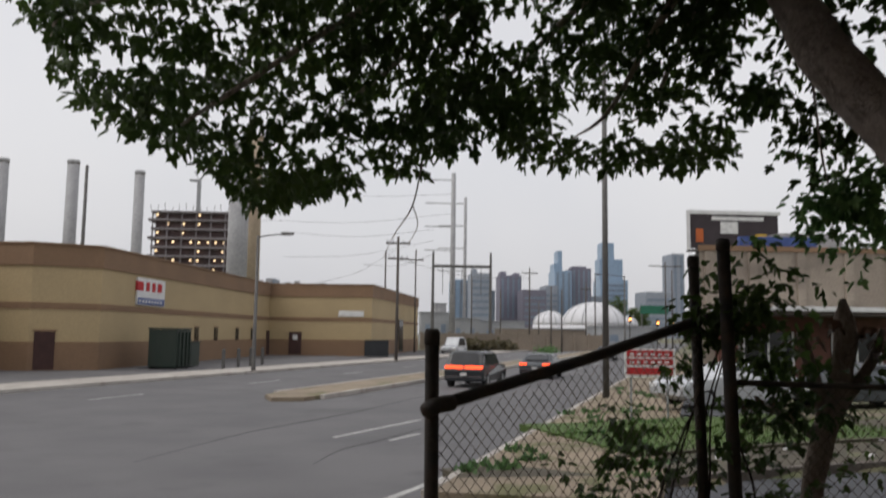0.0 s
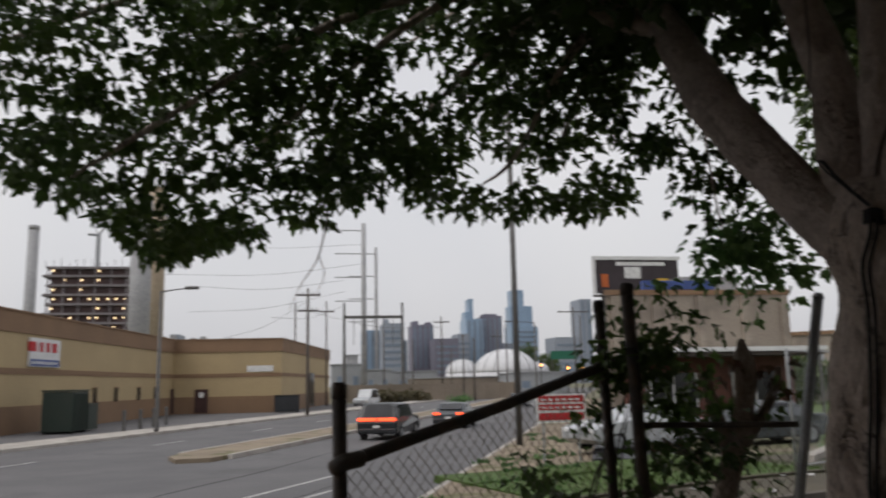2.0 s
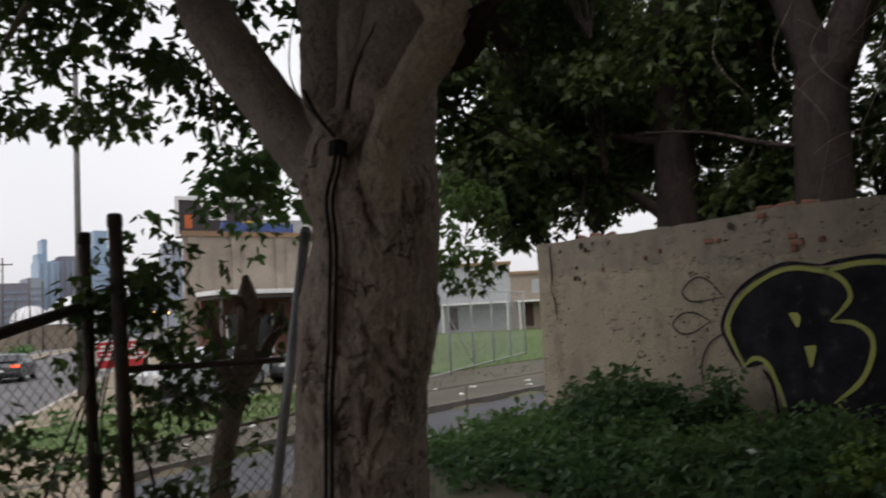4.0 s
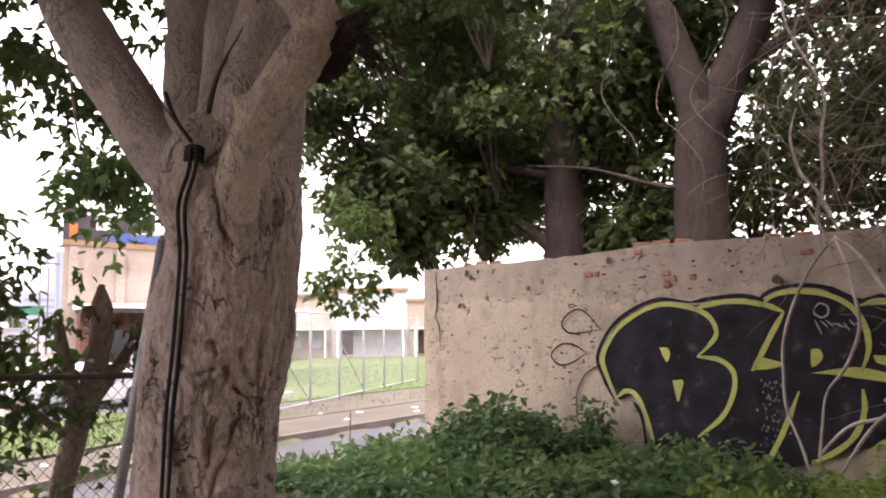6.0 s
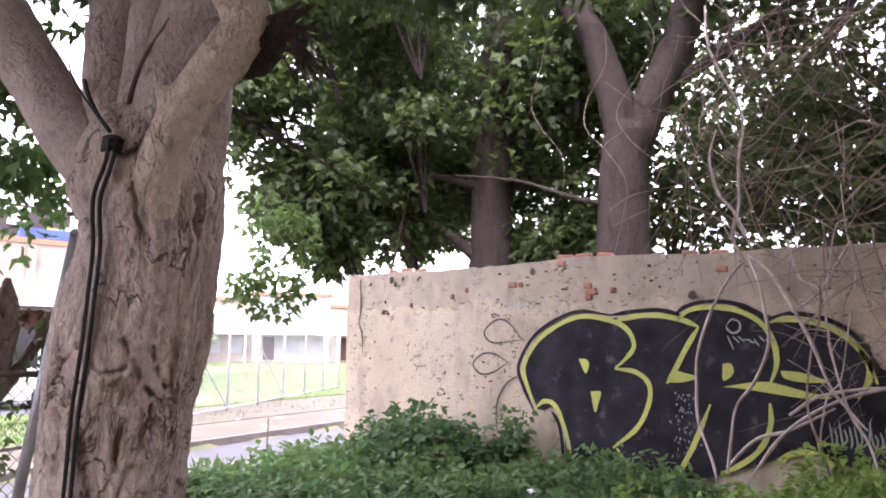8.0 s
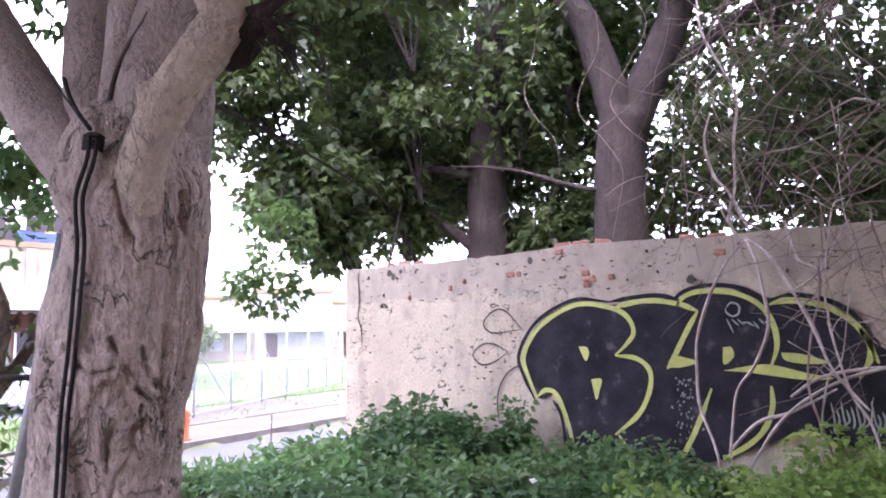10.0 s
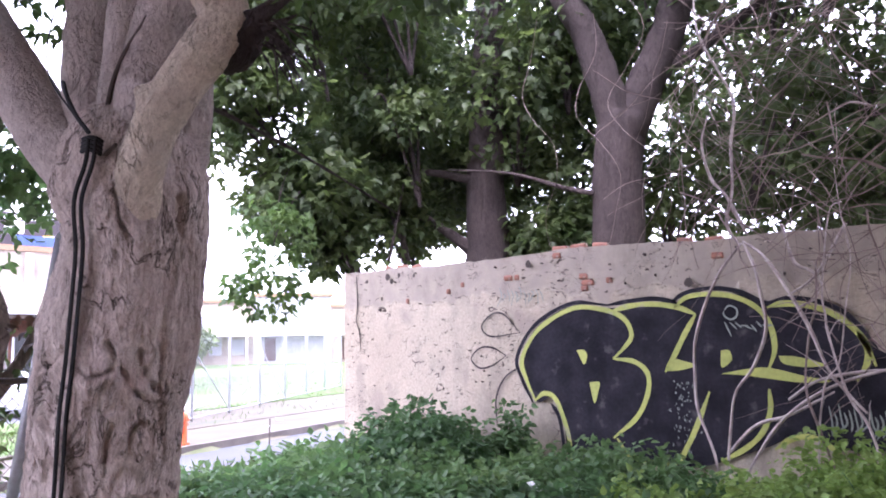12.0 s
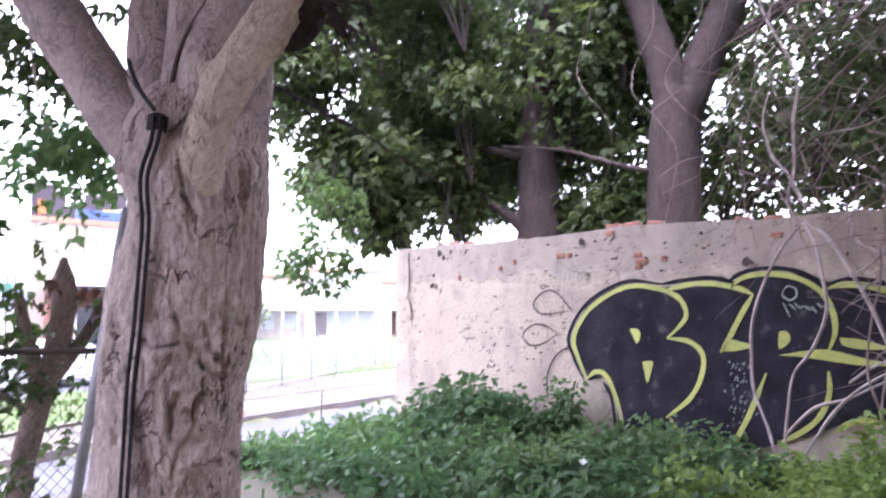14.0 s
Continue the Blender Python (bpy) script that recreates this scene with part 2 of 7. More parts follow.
weathered(M_PLASTER, 2.16, (0.385, 0.33, 0.27), (0.10, 0.078, 0.066))
M_BRICK = mat("red_brick", (0.40, 0.19, 0.13), (0.31, 0.15, 0.11), size=9, fine=50, vary=0.25, bump=0.6, deep=0.02, spots=(0.45, 0.38, 0.32), spot_size=7, spot_from=0.58, spot_to=0.68)
M_SCAR = mat("bark_crease_dark", (0.10, 0.075, 0.065), (0.07, 0.052, 0.045), size=20, fine=80)
M_HOLE = mat("chipped_dark", (0.085, 0.068, 0.058), size=9, fine=40)
M_BLACKPAINT = mat("black_spray_paint", (0.015, 0.0142, 0.019), (0.033, 0.031, 0.039), size=3.5, fine=26, rough=0.9, bump=0.5, deep=0.015, spots=(0.085, 0.078, 0.08), spot_size=7, spot_from=0.62, spot_to=0.74)
M_BLACKPAINT.node_tree.nodes["Principled BSDF"].inputs["Specular IOR Level"].default_value = 0.2
M_LIME = mat("lime_spray_paint", (0.50, 0.54, 0.13), (0.40, 0.44, 0.11), size=3, fine=25, rough=0.6, spots=(0.40, 0.38, 0.24), spot_size=7, spot_from=0.62, spot_to=0.72)
M_THINPAINT = mat("thin_black_line", (0.07, 0.055, 0.05), size=6, rough=0.7)
M_GREYPAINT = mat("faded_scrawl", (0.33, 0.37, 0.32), size=6, rough=0.7)
M_POST = mat("weathered_steel_post", (0.050, 0.046, 0.044), (0.085, 0.060, 0.045), size=7, fine=50, rough=0.7, metal=0.2)
M_GALV = mat("galvanised_steel", (0.36, 0.37, 0.38), (0.27, 0.28, 0.29), size=5, fine=40, rough=0.5, metal=0.5)
M_GALVDULL = mat("dull_galvanised_tube", (0.42, 0.43, 0.45), (0.33, 0.34, 0.35), size=5, fine=40, rough=0.7, metal=0.2)
M_WIRE = mat("old_chain_link", (0.12, 0.115, 0.105), (0.17, 0.12, 0.09), size=5, rough=0.6, metal=0.4)
M_GALVWIRE = mat("galvanised_wire", (0.42, 0.43, 0.44), size=5, rough=0.5, metal=0.4)
M_CABLE = mat("black_cable", (0.018, 0.018, 0.020), size=5, rough=0.8)
M_STUCCO = mat("tan_stucco", (0.43, 0.33, 0.185), (0.39, 0.30, 0.17), size=0.25, fine=15, bump=0.1)
M_BROWNBAND = mat("brown_stucco", (0.235, 0.145, 0.085), (0.20, 0.125, 0.075), size=0.3, fine=15, bump=0.1)
M_DARKDOOR = mat("dark_red_door", (0.06, 0.028, 0.024), size=2)
M_GLASSDARK = mat("dark_glass", (0.02, 0.022, 0.026), size=2, rough=0.12, bump=0)
M_WHITE = mat("white_paint", (0.72, 0.72, 0.72), (0.62, 0.62, 0.62), size=1.5, fine=20, bump=0.05)
M_RED = mat("red_paint", (0.50, 0.035, 0.04), (0.42, 0.03, 0.035), size=3, bump=0.05)
M_BLUE = mat("blue_paint", (0.06, 0.10, 0.28), size=3, bump=0.05)
M_DUMP = mat("green_dumpster_paint", (0.012, 0.026, 0.018), (0.02, 0.03, 0.022), size=1.2, rough=0.6)
M_POLEGREY = mat("pole_grey", (0.13, 0.125, 0.12), size=2, rough=0.6, metal=0.3)
M_WOODPOLE = mat("wood_pole", (0.10, 0.085, 0.075), size=2, stretch=(1, 1, 0.2))
M_COLUMN = mat("pale_concrete", (0.38, 0.38, 0.39), (0.32, 0.32, 0.33), size=0.08, fine=1.5)
M_COLUMN2 = mat("beige_concrete", (0.42, 0.34, 0.24), (0.36, 0.29, 0.21), size=0.06, fine=1.5)
M_SLAB = mat("raw_floor_slab", (0.22, 0.20, 0.21), size=0.1, fine=1)
# the gloom inside the open floors is put into this dark colour
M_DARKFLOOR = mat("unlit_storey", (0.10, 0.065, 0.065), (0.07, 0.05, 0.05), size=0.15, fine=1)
M_SITELAMP = mat("site_lamp", (0.9, 0.8, 0.6), glow=((1.0, 0.72, 0.38), 1.5))
# distance haze is mixed into these pale facade and window colours
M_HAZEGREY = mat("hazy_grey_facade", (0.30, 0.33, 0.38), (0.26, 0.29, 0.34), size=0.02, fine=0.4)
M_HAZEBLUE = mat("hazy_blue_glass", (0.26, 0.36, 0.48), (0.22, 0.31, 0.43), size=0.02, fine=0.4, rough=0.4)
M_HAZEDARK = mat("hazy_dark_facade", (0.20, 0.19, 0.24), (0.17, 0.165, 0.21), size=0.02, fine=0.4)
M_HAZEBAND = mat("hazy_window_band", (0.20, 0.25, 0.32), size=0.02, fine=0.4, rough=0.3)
M_TENT = mat("white_tent_skin", (0.68, 0.68, 0.70), (0.60, 0.60, 0.62), size=0.2, fine=3)
M_FARWALL = mat("far_yard_wall", (0.26, 0.215, 0.17), (0.20, 0.165, 0.13), size=0.15, fine=4)
M_FARGREY = mat("far_grey_shed", (0.34, 0.35, 0.36), (0.27, 0.28, 0.29), size=0.15, fine=4)
M_BEIGE = mat("beige_render", (0.31, 0.265, 0.215), (0.25, 0.21, 0.17), size=0.4, fine=12, spots=(0.18, 0.15, 0.125), spot_size=0.5)
M_BRICKWALL = mat("red_brick_wall", (0.28, 0.12, 0.085), (0.22, 0.095, 0.07), size=2, fine=18, vary=0.1)
# red brick with the awning's shade put into its colour
M_SHADEBRICK = mat("shade_darkened_brick", (0.15, 0.066, 0.048), (0.11, 0.05, 0.04), size=2, fine=18, vary=0.1)
M_CARDARK = mat("dark_car_paint", (0.025, 0.028, 0.032), size=1, rough=0.25, bump=0)
M_CARGREY = mat("grey_car_paint", (0.10, 0.11, 0.12), size=1, rough=0.3, metal=0.4, bump=0)
M_CARWHITE = mat("silver_white_car_paint", (0.58, 0.60, 0.62), size=1, rough=0.25, metal=0.2, bump=0)
M_TYRE = mat("tyre_rubber", (0.02, 0.02, 0.02), size=5)
M_TAIL = mat("lit_tail_lamp", (0.6, 0.05, 0.02), glow=((1.0, 0.10, 0.03), 2.2))
M_SIGNAL = mat("amber_lamp", (0.7, 0.3, 0.05), glow=((1.0, 0.42, 0.10), 4.0))
M_HYDRANT = mat("orange_hydrant_paint", (0.75, 0.13, 0.03), (0.62, 0.10, 0.03), size=6, rough=0.5)
M_SIGNGREEN = mat("green_sign_paint", (0.03, 0.16, 0.10), size=2)
M_POSTER = mat("dark_poster", (0.05, 0.04, 0.045), size=1)
M_ORANGE = mat("orange_print", (0.55, 0.14, 0.04), size=1)
M_YELLOW = mat("yellow_print", (0.70, 0.45, 0.05), size=1)
# window glass of the far houses, with haze put into its pale grey
M_HAZEPANE = mat("haze_paled_pane", (0.30, 0.31, 0.33), (0.24, 0.25, 0.27), size=1.0, rough=0.3, bump=0)
M_DARKKERB = mat("dark_kerb_stone", (0.10, 0.085, 0.075), (0.15, 0.13, 0.11), size=1.5, fine=30)
M_PAPER = mat("white_litter", (0.75, 0.75, 0.74), size=4)


# ---- mesh helpers ----
def part(name, bm, material, parent=None, label="", smooth=False):
    """Links a bmesh as one mesh object, under a thing if one is given."""
    me = bpy.data.meshes.new(name)
    bm.normal_update()
    bm.to_mesh(me)
    bm.free()
    return made(name, me, material, parent, label, smooth)


def made(name, me, material, parent=None, label="", smooth=False):
    if smooth:
        me.polygons.foreach_set("use_smooth", [True] * len(me.polygons))
    if not me.materials:
        me.materials.append(material)
    ob = new(name, me)
    if parent:
        ob.parent = parent
    if label:
        tagged(ob, label)
    return ob


def thing(name, label, category, at=(0, 0, 0), group="", turn=0.0, kind=""):
    ob = new(name)
    ob.location = at
    ob.rotation_euler = (0, 0, turn)
    ob.empty_display_size = 0.2
    return tagged(ob, label, category, group, kind)


def box(bm, x0, x1, y0, y1, z0, z1, bevel=0.0):
    m = Matrix.Translation(((x0 + x1) / 2, (y0 + y1) / 2, (z0 + z1) / 2)) @ Matrix.Diagonal((abs(x1 - x0), abs(y1 - y0), abs(z1 - z0), 1))
    vs = bmesh.ops.create_cube(bm, size=1.0, matrix=m)["verts"]
    if bevel:
        es = list({e for v in vs for e in v.link_edges})
        bmesh.ops.bevel(bm, geom=es, offset=bevel, segments=1, affect="EDGES")
    return bm


def boxed(*args, bevel=0.0):
    return box(bmesh.new(), *args, bevel=bevel)


def smooth_line(points, steps=6):
    """A Catmull-Rom line through control points."""
    p = [Vector(q) for q in points]
    p = [2 * p[0] - p[1]] + p + [2 * p[-1] - p[-2]]
    out = []
    for i in range(1, len(p) - 2):
        for k in range(steps):
            t = k / steps
            a, b, c, d = p[i - 1:i + 3]
            out.append(0.5 * (2 * b + (c - a) * t + (2 * a - 5 * b + 4 * c - d) * t * t + (3 * b - a - 3 * c + d) * t ** 3))
    out.append(p[-2])
    return out


def tube(bm, line, radii, sides=8, rough=0.0, caps=True):
    """A tapered round tube along a line of points."""
    line = [Vector(q) for q in line]
    n = len(line)
    if not hasattr(radii, "__len__"):
        radii = [radii, radii]
    rings, side = [], None
    for i, q in enumerate(line):
        way = (line[min(i + 1, n - 1)] - line[max(i - 1, 0)]).normalized()
        if side is None:
            side = way.orthogonal().normalized()
        side = (side - side.dot(way) * way).normalized()
        up = way.cross(side)
        f = i / max(n - 1, 1) * (len(radii) - 1)
        k = min(int(f), len(radii) - 2)
        r = radii[k] + (radii[k + 1] - radii[k]) * (f - k)
        ring = []
        for s in range(sides):
            a = 2 * math.pi * s / sides
            d = math.cos(a) * side + math.sin(a) * up
            rr = r * (1 + rough * noise.noise((q + d * r) * 4.0)) if rough else r
            ring.append(bm.verts.new(q + d * rr))
        rings.append(ring)
    for a, b in zip(rings, rings[1:]):
        for s in range(sides):
            bm.faces.new((a[s], a[(s + 1) % sides], b[(s + 1) % sides], b[s]))
    if caps:
        bm.faces.new(rings[0][::-1])
        bm.faces.new(rings[-1])
    return bm


def prism(bm, outline, z0, z1):
    """An upright solid over an outline of (x, y), counterclockwise."""
    lo = [bm.verts.new((x, y, z0)) for x, y in outline]
    hi = [bm.verts.new((x, y, z1)) for x, y in outline]
    n = len(lo)
    for i in range(n):
        bm.faces.new((lo[i], lo[(i + 1) % n], hi[(i + 1) % n], hi[i]))
    top, low = bm.faces.new(hi), bm.faces.new(lo[::-1])
    top.normal_update(), low.normal_update()
    bmesh.ops.triangulate(bm, faces=[top, low])
    return bm


def smoothstep(v, lo, hi):
    t = np.clip((v - lo) / (hi - lo), 0, 1)
    return t * t * (3 - 2 * t)


# ---- the lie of the land ----
SD, SN = (math.sin(radians(21)), math.cos(radians(21))), (math.cos(radians(21)), -math.sin(radians(21)))
STREET_Z = -1.0


def street(s, n, z=STREET_Z):
    """World place of a point s metres along the street and n metres to its right."""
    return Vector((s * SD[0] + n * SN[0], s * SD[1] + n * SN[1], z))


AK, AD, AN = (10.0, 14.1), (0.975, 0.222), (0.222, -0.975)


def alley(s, a, z):
    return Vector((AK[0] + s * AD[0] + a * AN[0], AK[1] + s * AD[1] + a * AN[1], z))


def walk_z(x, y):
    """Height of the footways: lower towards the street."""
    n = x * SN[0] + y * SN[1]
    return -0.60 - 0.25 * (1 - smoothstep(n, -4, 4))


def ground_z(x, y):
    n = x * SN[0] + y * SN[1]
    a = (x - AK[0]) * AN[0] + (y - AK[1]) * AN[1]
    base = walk_z(x, y)
    lot = smoothstep(a, 4.6, 5.9) * smoothstep(n, -3.6, -2.2)
    road = np.maximum(1 - smoothstep(n, -4.0, -3.9), smoothstep(a, -0.05, 0.05) * (1 - smoothstep(a, 4.4, 4.6)))
    z = base - 0.22 * road * (1 - lot)
    z = np.where(n < -3.95, STREET_Z - 0.08, z)
    z = z * (1 - lot)
    far = smoothstep(np.hypot(x, y), 60, 140)
    return z * (1 - far) + (STREET_Z - 0.08) * far


def warped(half, count, fine):
    u = np.linspace(-1, 1, count)
    k = math.asinh(half / fine)
    return fine * np.sinh(u * k)


def build_ground():
    gx, gy = warped(2500, 221, 2.5) + 4.0, warped(2500, 221, 2.5) + 8.0
    x, y = np.meshgrid(gx, gy)
    rng = np.random.default_rng(3)
    z = ground_z(x, y) - 0.03 + rng.normal(0, 0.008, x.shape)
    n = len(gx)
    vs = np.stack([x.ravel(), y.ravel(), z.ravel()], 1).tolist()
    i = np.arange(n * n).reshape(n, n)
    fs = np.stack([i[:-1, :-1].ravel(), i[:-1, 1:].ravel(), i[1:, 1:].ravel(), i[1:, :-1].ravel()], 1).tolist()
    me = bpy.data.meshes.new("ground")
    me.from_pydata(vs, [], fs)
    tagged(made("ground", me, M_DIRT, smooth=True), "bare dirt and weedy ground of the lot and beyond", "ground", kind="structure")


build_ground()


def strip(name, make, s_list, a0, a1, zf, thick, material, label, category):
    """A paved strip with a top, sides and thickness; make turns (s, across, z) into a place."""
    bm = bmesh.new()
    rows = []
    for s in s_list:
        p0, p1 = make(s, a0, 0), make(s, a1, 0)
        z0, z1 = zf(p0.x, p0.y), zf(p1.x, p1.y)
        rows.append([bm.verts.new((p.x, p.y, z)) for p, z in ((p0, z0), (p1, z1), (p1, z1 - thick), (p0, z0 - thick))])
    for r, q in zip(rows, rows[1:]):
        for k in range(4):
            bm.faces.new((r[k], r[(k + 1) % 4], q[(k + 1) % 4], q[k]))
    bm.faces.new(rows[0])
    bm.faces.new(rows[-1][::-1])
    bmesh.ops.recalc_face_normals(bm, faces=bm.faces[:])
    return tagged(part(name, bm, material), label, category, kind="structure")


def flat(z):
    return lambda x, y: z


LONG = [-60, -30, -10, 0, 10, 20, 30, 45, 60, 80, 110, 150, 220, 320]
strip("road", street, LONG, -25.7, -4.0, flat(STREET_Z), 0.06, M_ASPHALT, "grey worn asphalt street with patches", "road")
strip("pavement_far", street, LONG, -28.6, -25.7, flat(STREET_Z + 0.15), 0.25, M_CONCRETE, "pale concrete pavement across the street", "pavement")
strip("forecourt", street, [-60, 20, 60, 110], -60, -28.6, flat(STREET_Z + 0.10), 0.2, M_ASPHALT, "grey asphalt forecourt of the warehouse", "pavement")
strip("pavement_corner", street, [11.5, 14, 18, 24, 32, 45, 60, 80, 110], -4.0, -0.6, lambda x, y: float(walk_z(x, y)), 0.3, M_SAND, "sandy litter-strewn pavement at the street corner", "pavement")
strip("kerb_street", street, [11.5, 14, 18, 24, 32, 45, 60, 80, 110], -4.15, -4.0, lambda x, y: float(walk_z(x, y)) + 0.01, 0.3, M_CONCRETE, "worn concrete kerb along the street", "kerb")
ALONG = [-9, -6, -3, 0, 3, 6, 10, 16, 26, 45]
strip("alley_road", alley, [-14] + ALONG, 0.0, 4.9, lambda x, y: float(walk_z(x, y)) - 0.15, 0.06, M_ALLEY, "smooth grey asphalt side lane", "road")
strip("alley_kerb", alley, ALONG, -0.16, 0.0, lambda x, y: float(walk_z(x, y)) + 0.005, 0.3, M_DARKKERB, "dark stone kerb of the side lane", "kerb")
strip("alley_pavement", alley, ALONG, -2.3, -0.16, lambda x, y: float(walk_z(x, y)), 0.3, M_SIDEWALK, "cracked dusty concrete pavement beside the lane", "pavement")


def build_median():
    outline = [street(26.2, -14.9), street(26.8, -13.9), street(30, -13.7), street(150, -13.7), street(150, -16.3), street(30.5, -16.3), street(27.5, -15.9)]
    bm = prism(bmesh.new(), [(p.x, p.y) for p in outline], STREET_Z - 0.05, STREET_Z + 0.15)
    bmesh.ops.recalc_face_normals(bm, faces=bm.faces[:])
    tagged(part("median", bm, M_SAND), "raised dusty traffic median with concrete edge", "median", kind="structure")
    bm = bmesh.new()
    for a, b, n0, n1 in ((28, 150, -13.85, -13.65), (29, 150, -16.35, -16.15)):
        q = [street(a, n0), street(b, n0), street(b, n1), street(a, n1)]
        prism(bm, [(p.x, p.y) for p in q], STREET_Z - 0.05, STREET_Z + 0.17)
    bmesh.ops.recalc_face_normals(bm, faces=bm.faces[:])
    tagged(part("median_kerb", bm, M_CONCRETE), "pale concrete kerbs of the median", "kerb", kind="structure")


build_median()


# ---- leaves ----
LEAF_SHAPE = ((0, 0), (0.34, 0.10), (0.46, 0.42), (0.20, 0.50), (0.16, 0.78), (0, 1.05))


def leaf_cloud(name, places, ways, sizes, material, parent=None, label="", kind="stuff", droop=0.5, seed=1, shape=LEAF_SHAPE):
    """Many folded, lobed leaves in one mesh: a place, a pointing way and a size for each."""
    rng = np.random.default_rng(seed)
    places, ways, sizes = np.asarray(places, float), np.asarray(ways, float), np.asarray(sizes, float)
    n = len(places)
    ways = ways + rng.normal(0, 0.35, (n, 3))
    ways[:, 2] -= droop
    ways /= np.linalg.norm(ways, axis=1)[:, None] + 1e-9
    side = np.cross(ways, rng.normal(0, 1, (n, 3)) * 0.6 + (0, 0, 1))
    side /= np.linalg.norm(side, axis=1)[:, None] + 1e-9
    nor = np.cross(side, ways)
    spec = [(0.0, v, 0.0) for u, v in shape if u == 0]
    left = [(-u, v, 0.12) for u, v in shape if u]
    right = [(u, v, 0.12) for u, v in shape if u]
    loc = np.array([spec[0], *right, spec[-1], *left[::-1]])
    k = len(right)
    mid = len(loc)
    loc = np.vstack([loc, [0, 0.45, -0.03]])
    vs = (places[:, None] + sizes[:, None, None] * (loc[None, :, 0:1] * side[:, None] + loc[None, :, 1:2] * ways[:, None] + loc[None, :, 2:3] * nor[:, None]))
    m = len(loc)
    ring = list(range(mid))
    tri = np.array([(ring[i], ring[(i + 1) % mid], mid) for i in range(mid)])
    fs = (tri[None] + (np.arange(n) * m)[:, None, None]).reshape(-1, 3)
    me = bpy.data.meshes.new(name)
    me.vertices.add(n * m)
    me.vertices.foreach_set("co", vs.ravel())
    me.loops.add(len(fs) * 3)
    me.loops.foreach_set("vertex_index", fs.ravel().astype(np.int32))
    me.polygons.add(len(fs))
    me.polygons.foreach_set("loop_start", np.arange(0, len(fs) * 3, 3, dtype=np.int32))
    me.update(calc_edges=True)
    ob = made(name, me, material, parent, label)
    return tagged(ob, kind=kind)


def sprays(rng, centres, count, spread, size, flat_z=0.5):
    """Leaves in small tufts round each centre."""
    c = np.repeat(np.asarray(centres, float), count, axis=0)
    d = rng.normal(0, 1, c.shape)
    d /= np.linalg.norm(d, axis=1)[:, None]
    d *= rng.uniform(0.2, 1, (len(c), 1)) ** 0.6
    p = c + d * spread * (1, 1, flat_z)
    return p, d * (1, 1, 0.4), rng.uniform(0.7, 1.25, len(c)) * size


# ---- the street tree ----
# dark creases of the trunk: angle round its axis in degrees, height
CREASES = (
    ((234, 1.50), (239, 1.43), (251, 1.34), (263, 1.27), (277, 1.25)),
    ((206, 1.45), (197, 1.38), (182, 1.32), (175, 1.22), (177, 1.08), (187, 0.92)),
    ((262, 1.16), (256, 1.11), (256, 1.01), (249, 0.90), (246, 0.79)),
    ((254, 1.48), (260, 1.38), (270, 1.31)),
    ((215, 1.38), (224, 1.36), (234, 1.38), (237, 1.40)),
    ((272, 2.09), (271, 2.00), (281, 1.91)),
    ((229, 2.13), (229, 2.01), (239, 1.90)),
    ((244, 1.15), (241, 1.06), (242, 0.94)),
    ((259, 0.86), (270, 0.84), (285, 0.83)),
    ((267, 1.57), (272, 1.37), (278, 1.17), (284, 0.97)),
    ((192, 1.15), (206, 1.08), (211, 1.02)),
    ((291, 1.91), (294, 1.73), (293, 1.53)))
TRUNK_LINE = ((2.74, 3.42, -0.25), (2.73, 3.37, 0.35), (2.72, 3.32, 0.73), (2.72, 3.28, 0.95), (2.72, 3.24, 1.21), (2.73, 3.19, 1.43), (2.73, 3.16, 1.58), (2.74, 3.11, 1.80), (2.74, 3.08, 2.01), (2.71, 3.08, 2.19), (2.69, 3.08, 2.35), (2.69, 3.08, 2.51), (2.69, 3.08, 2.60))
TRUNK_R = (0.52, 0.37, 0.344, 0.339, 0.347, 0.349, 0.355, 0.333, 0.328, 0.340, 0.32, 0.22, 0.08)


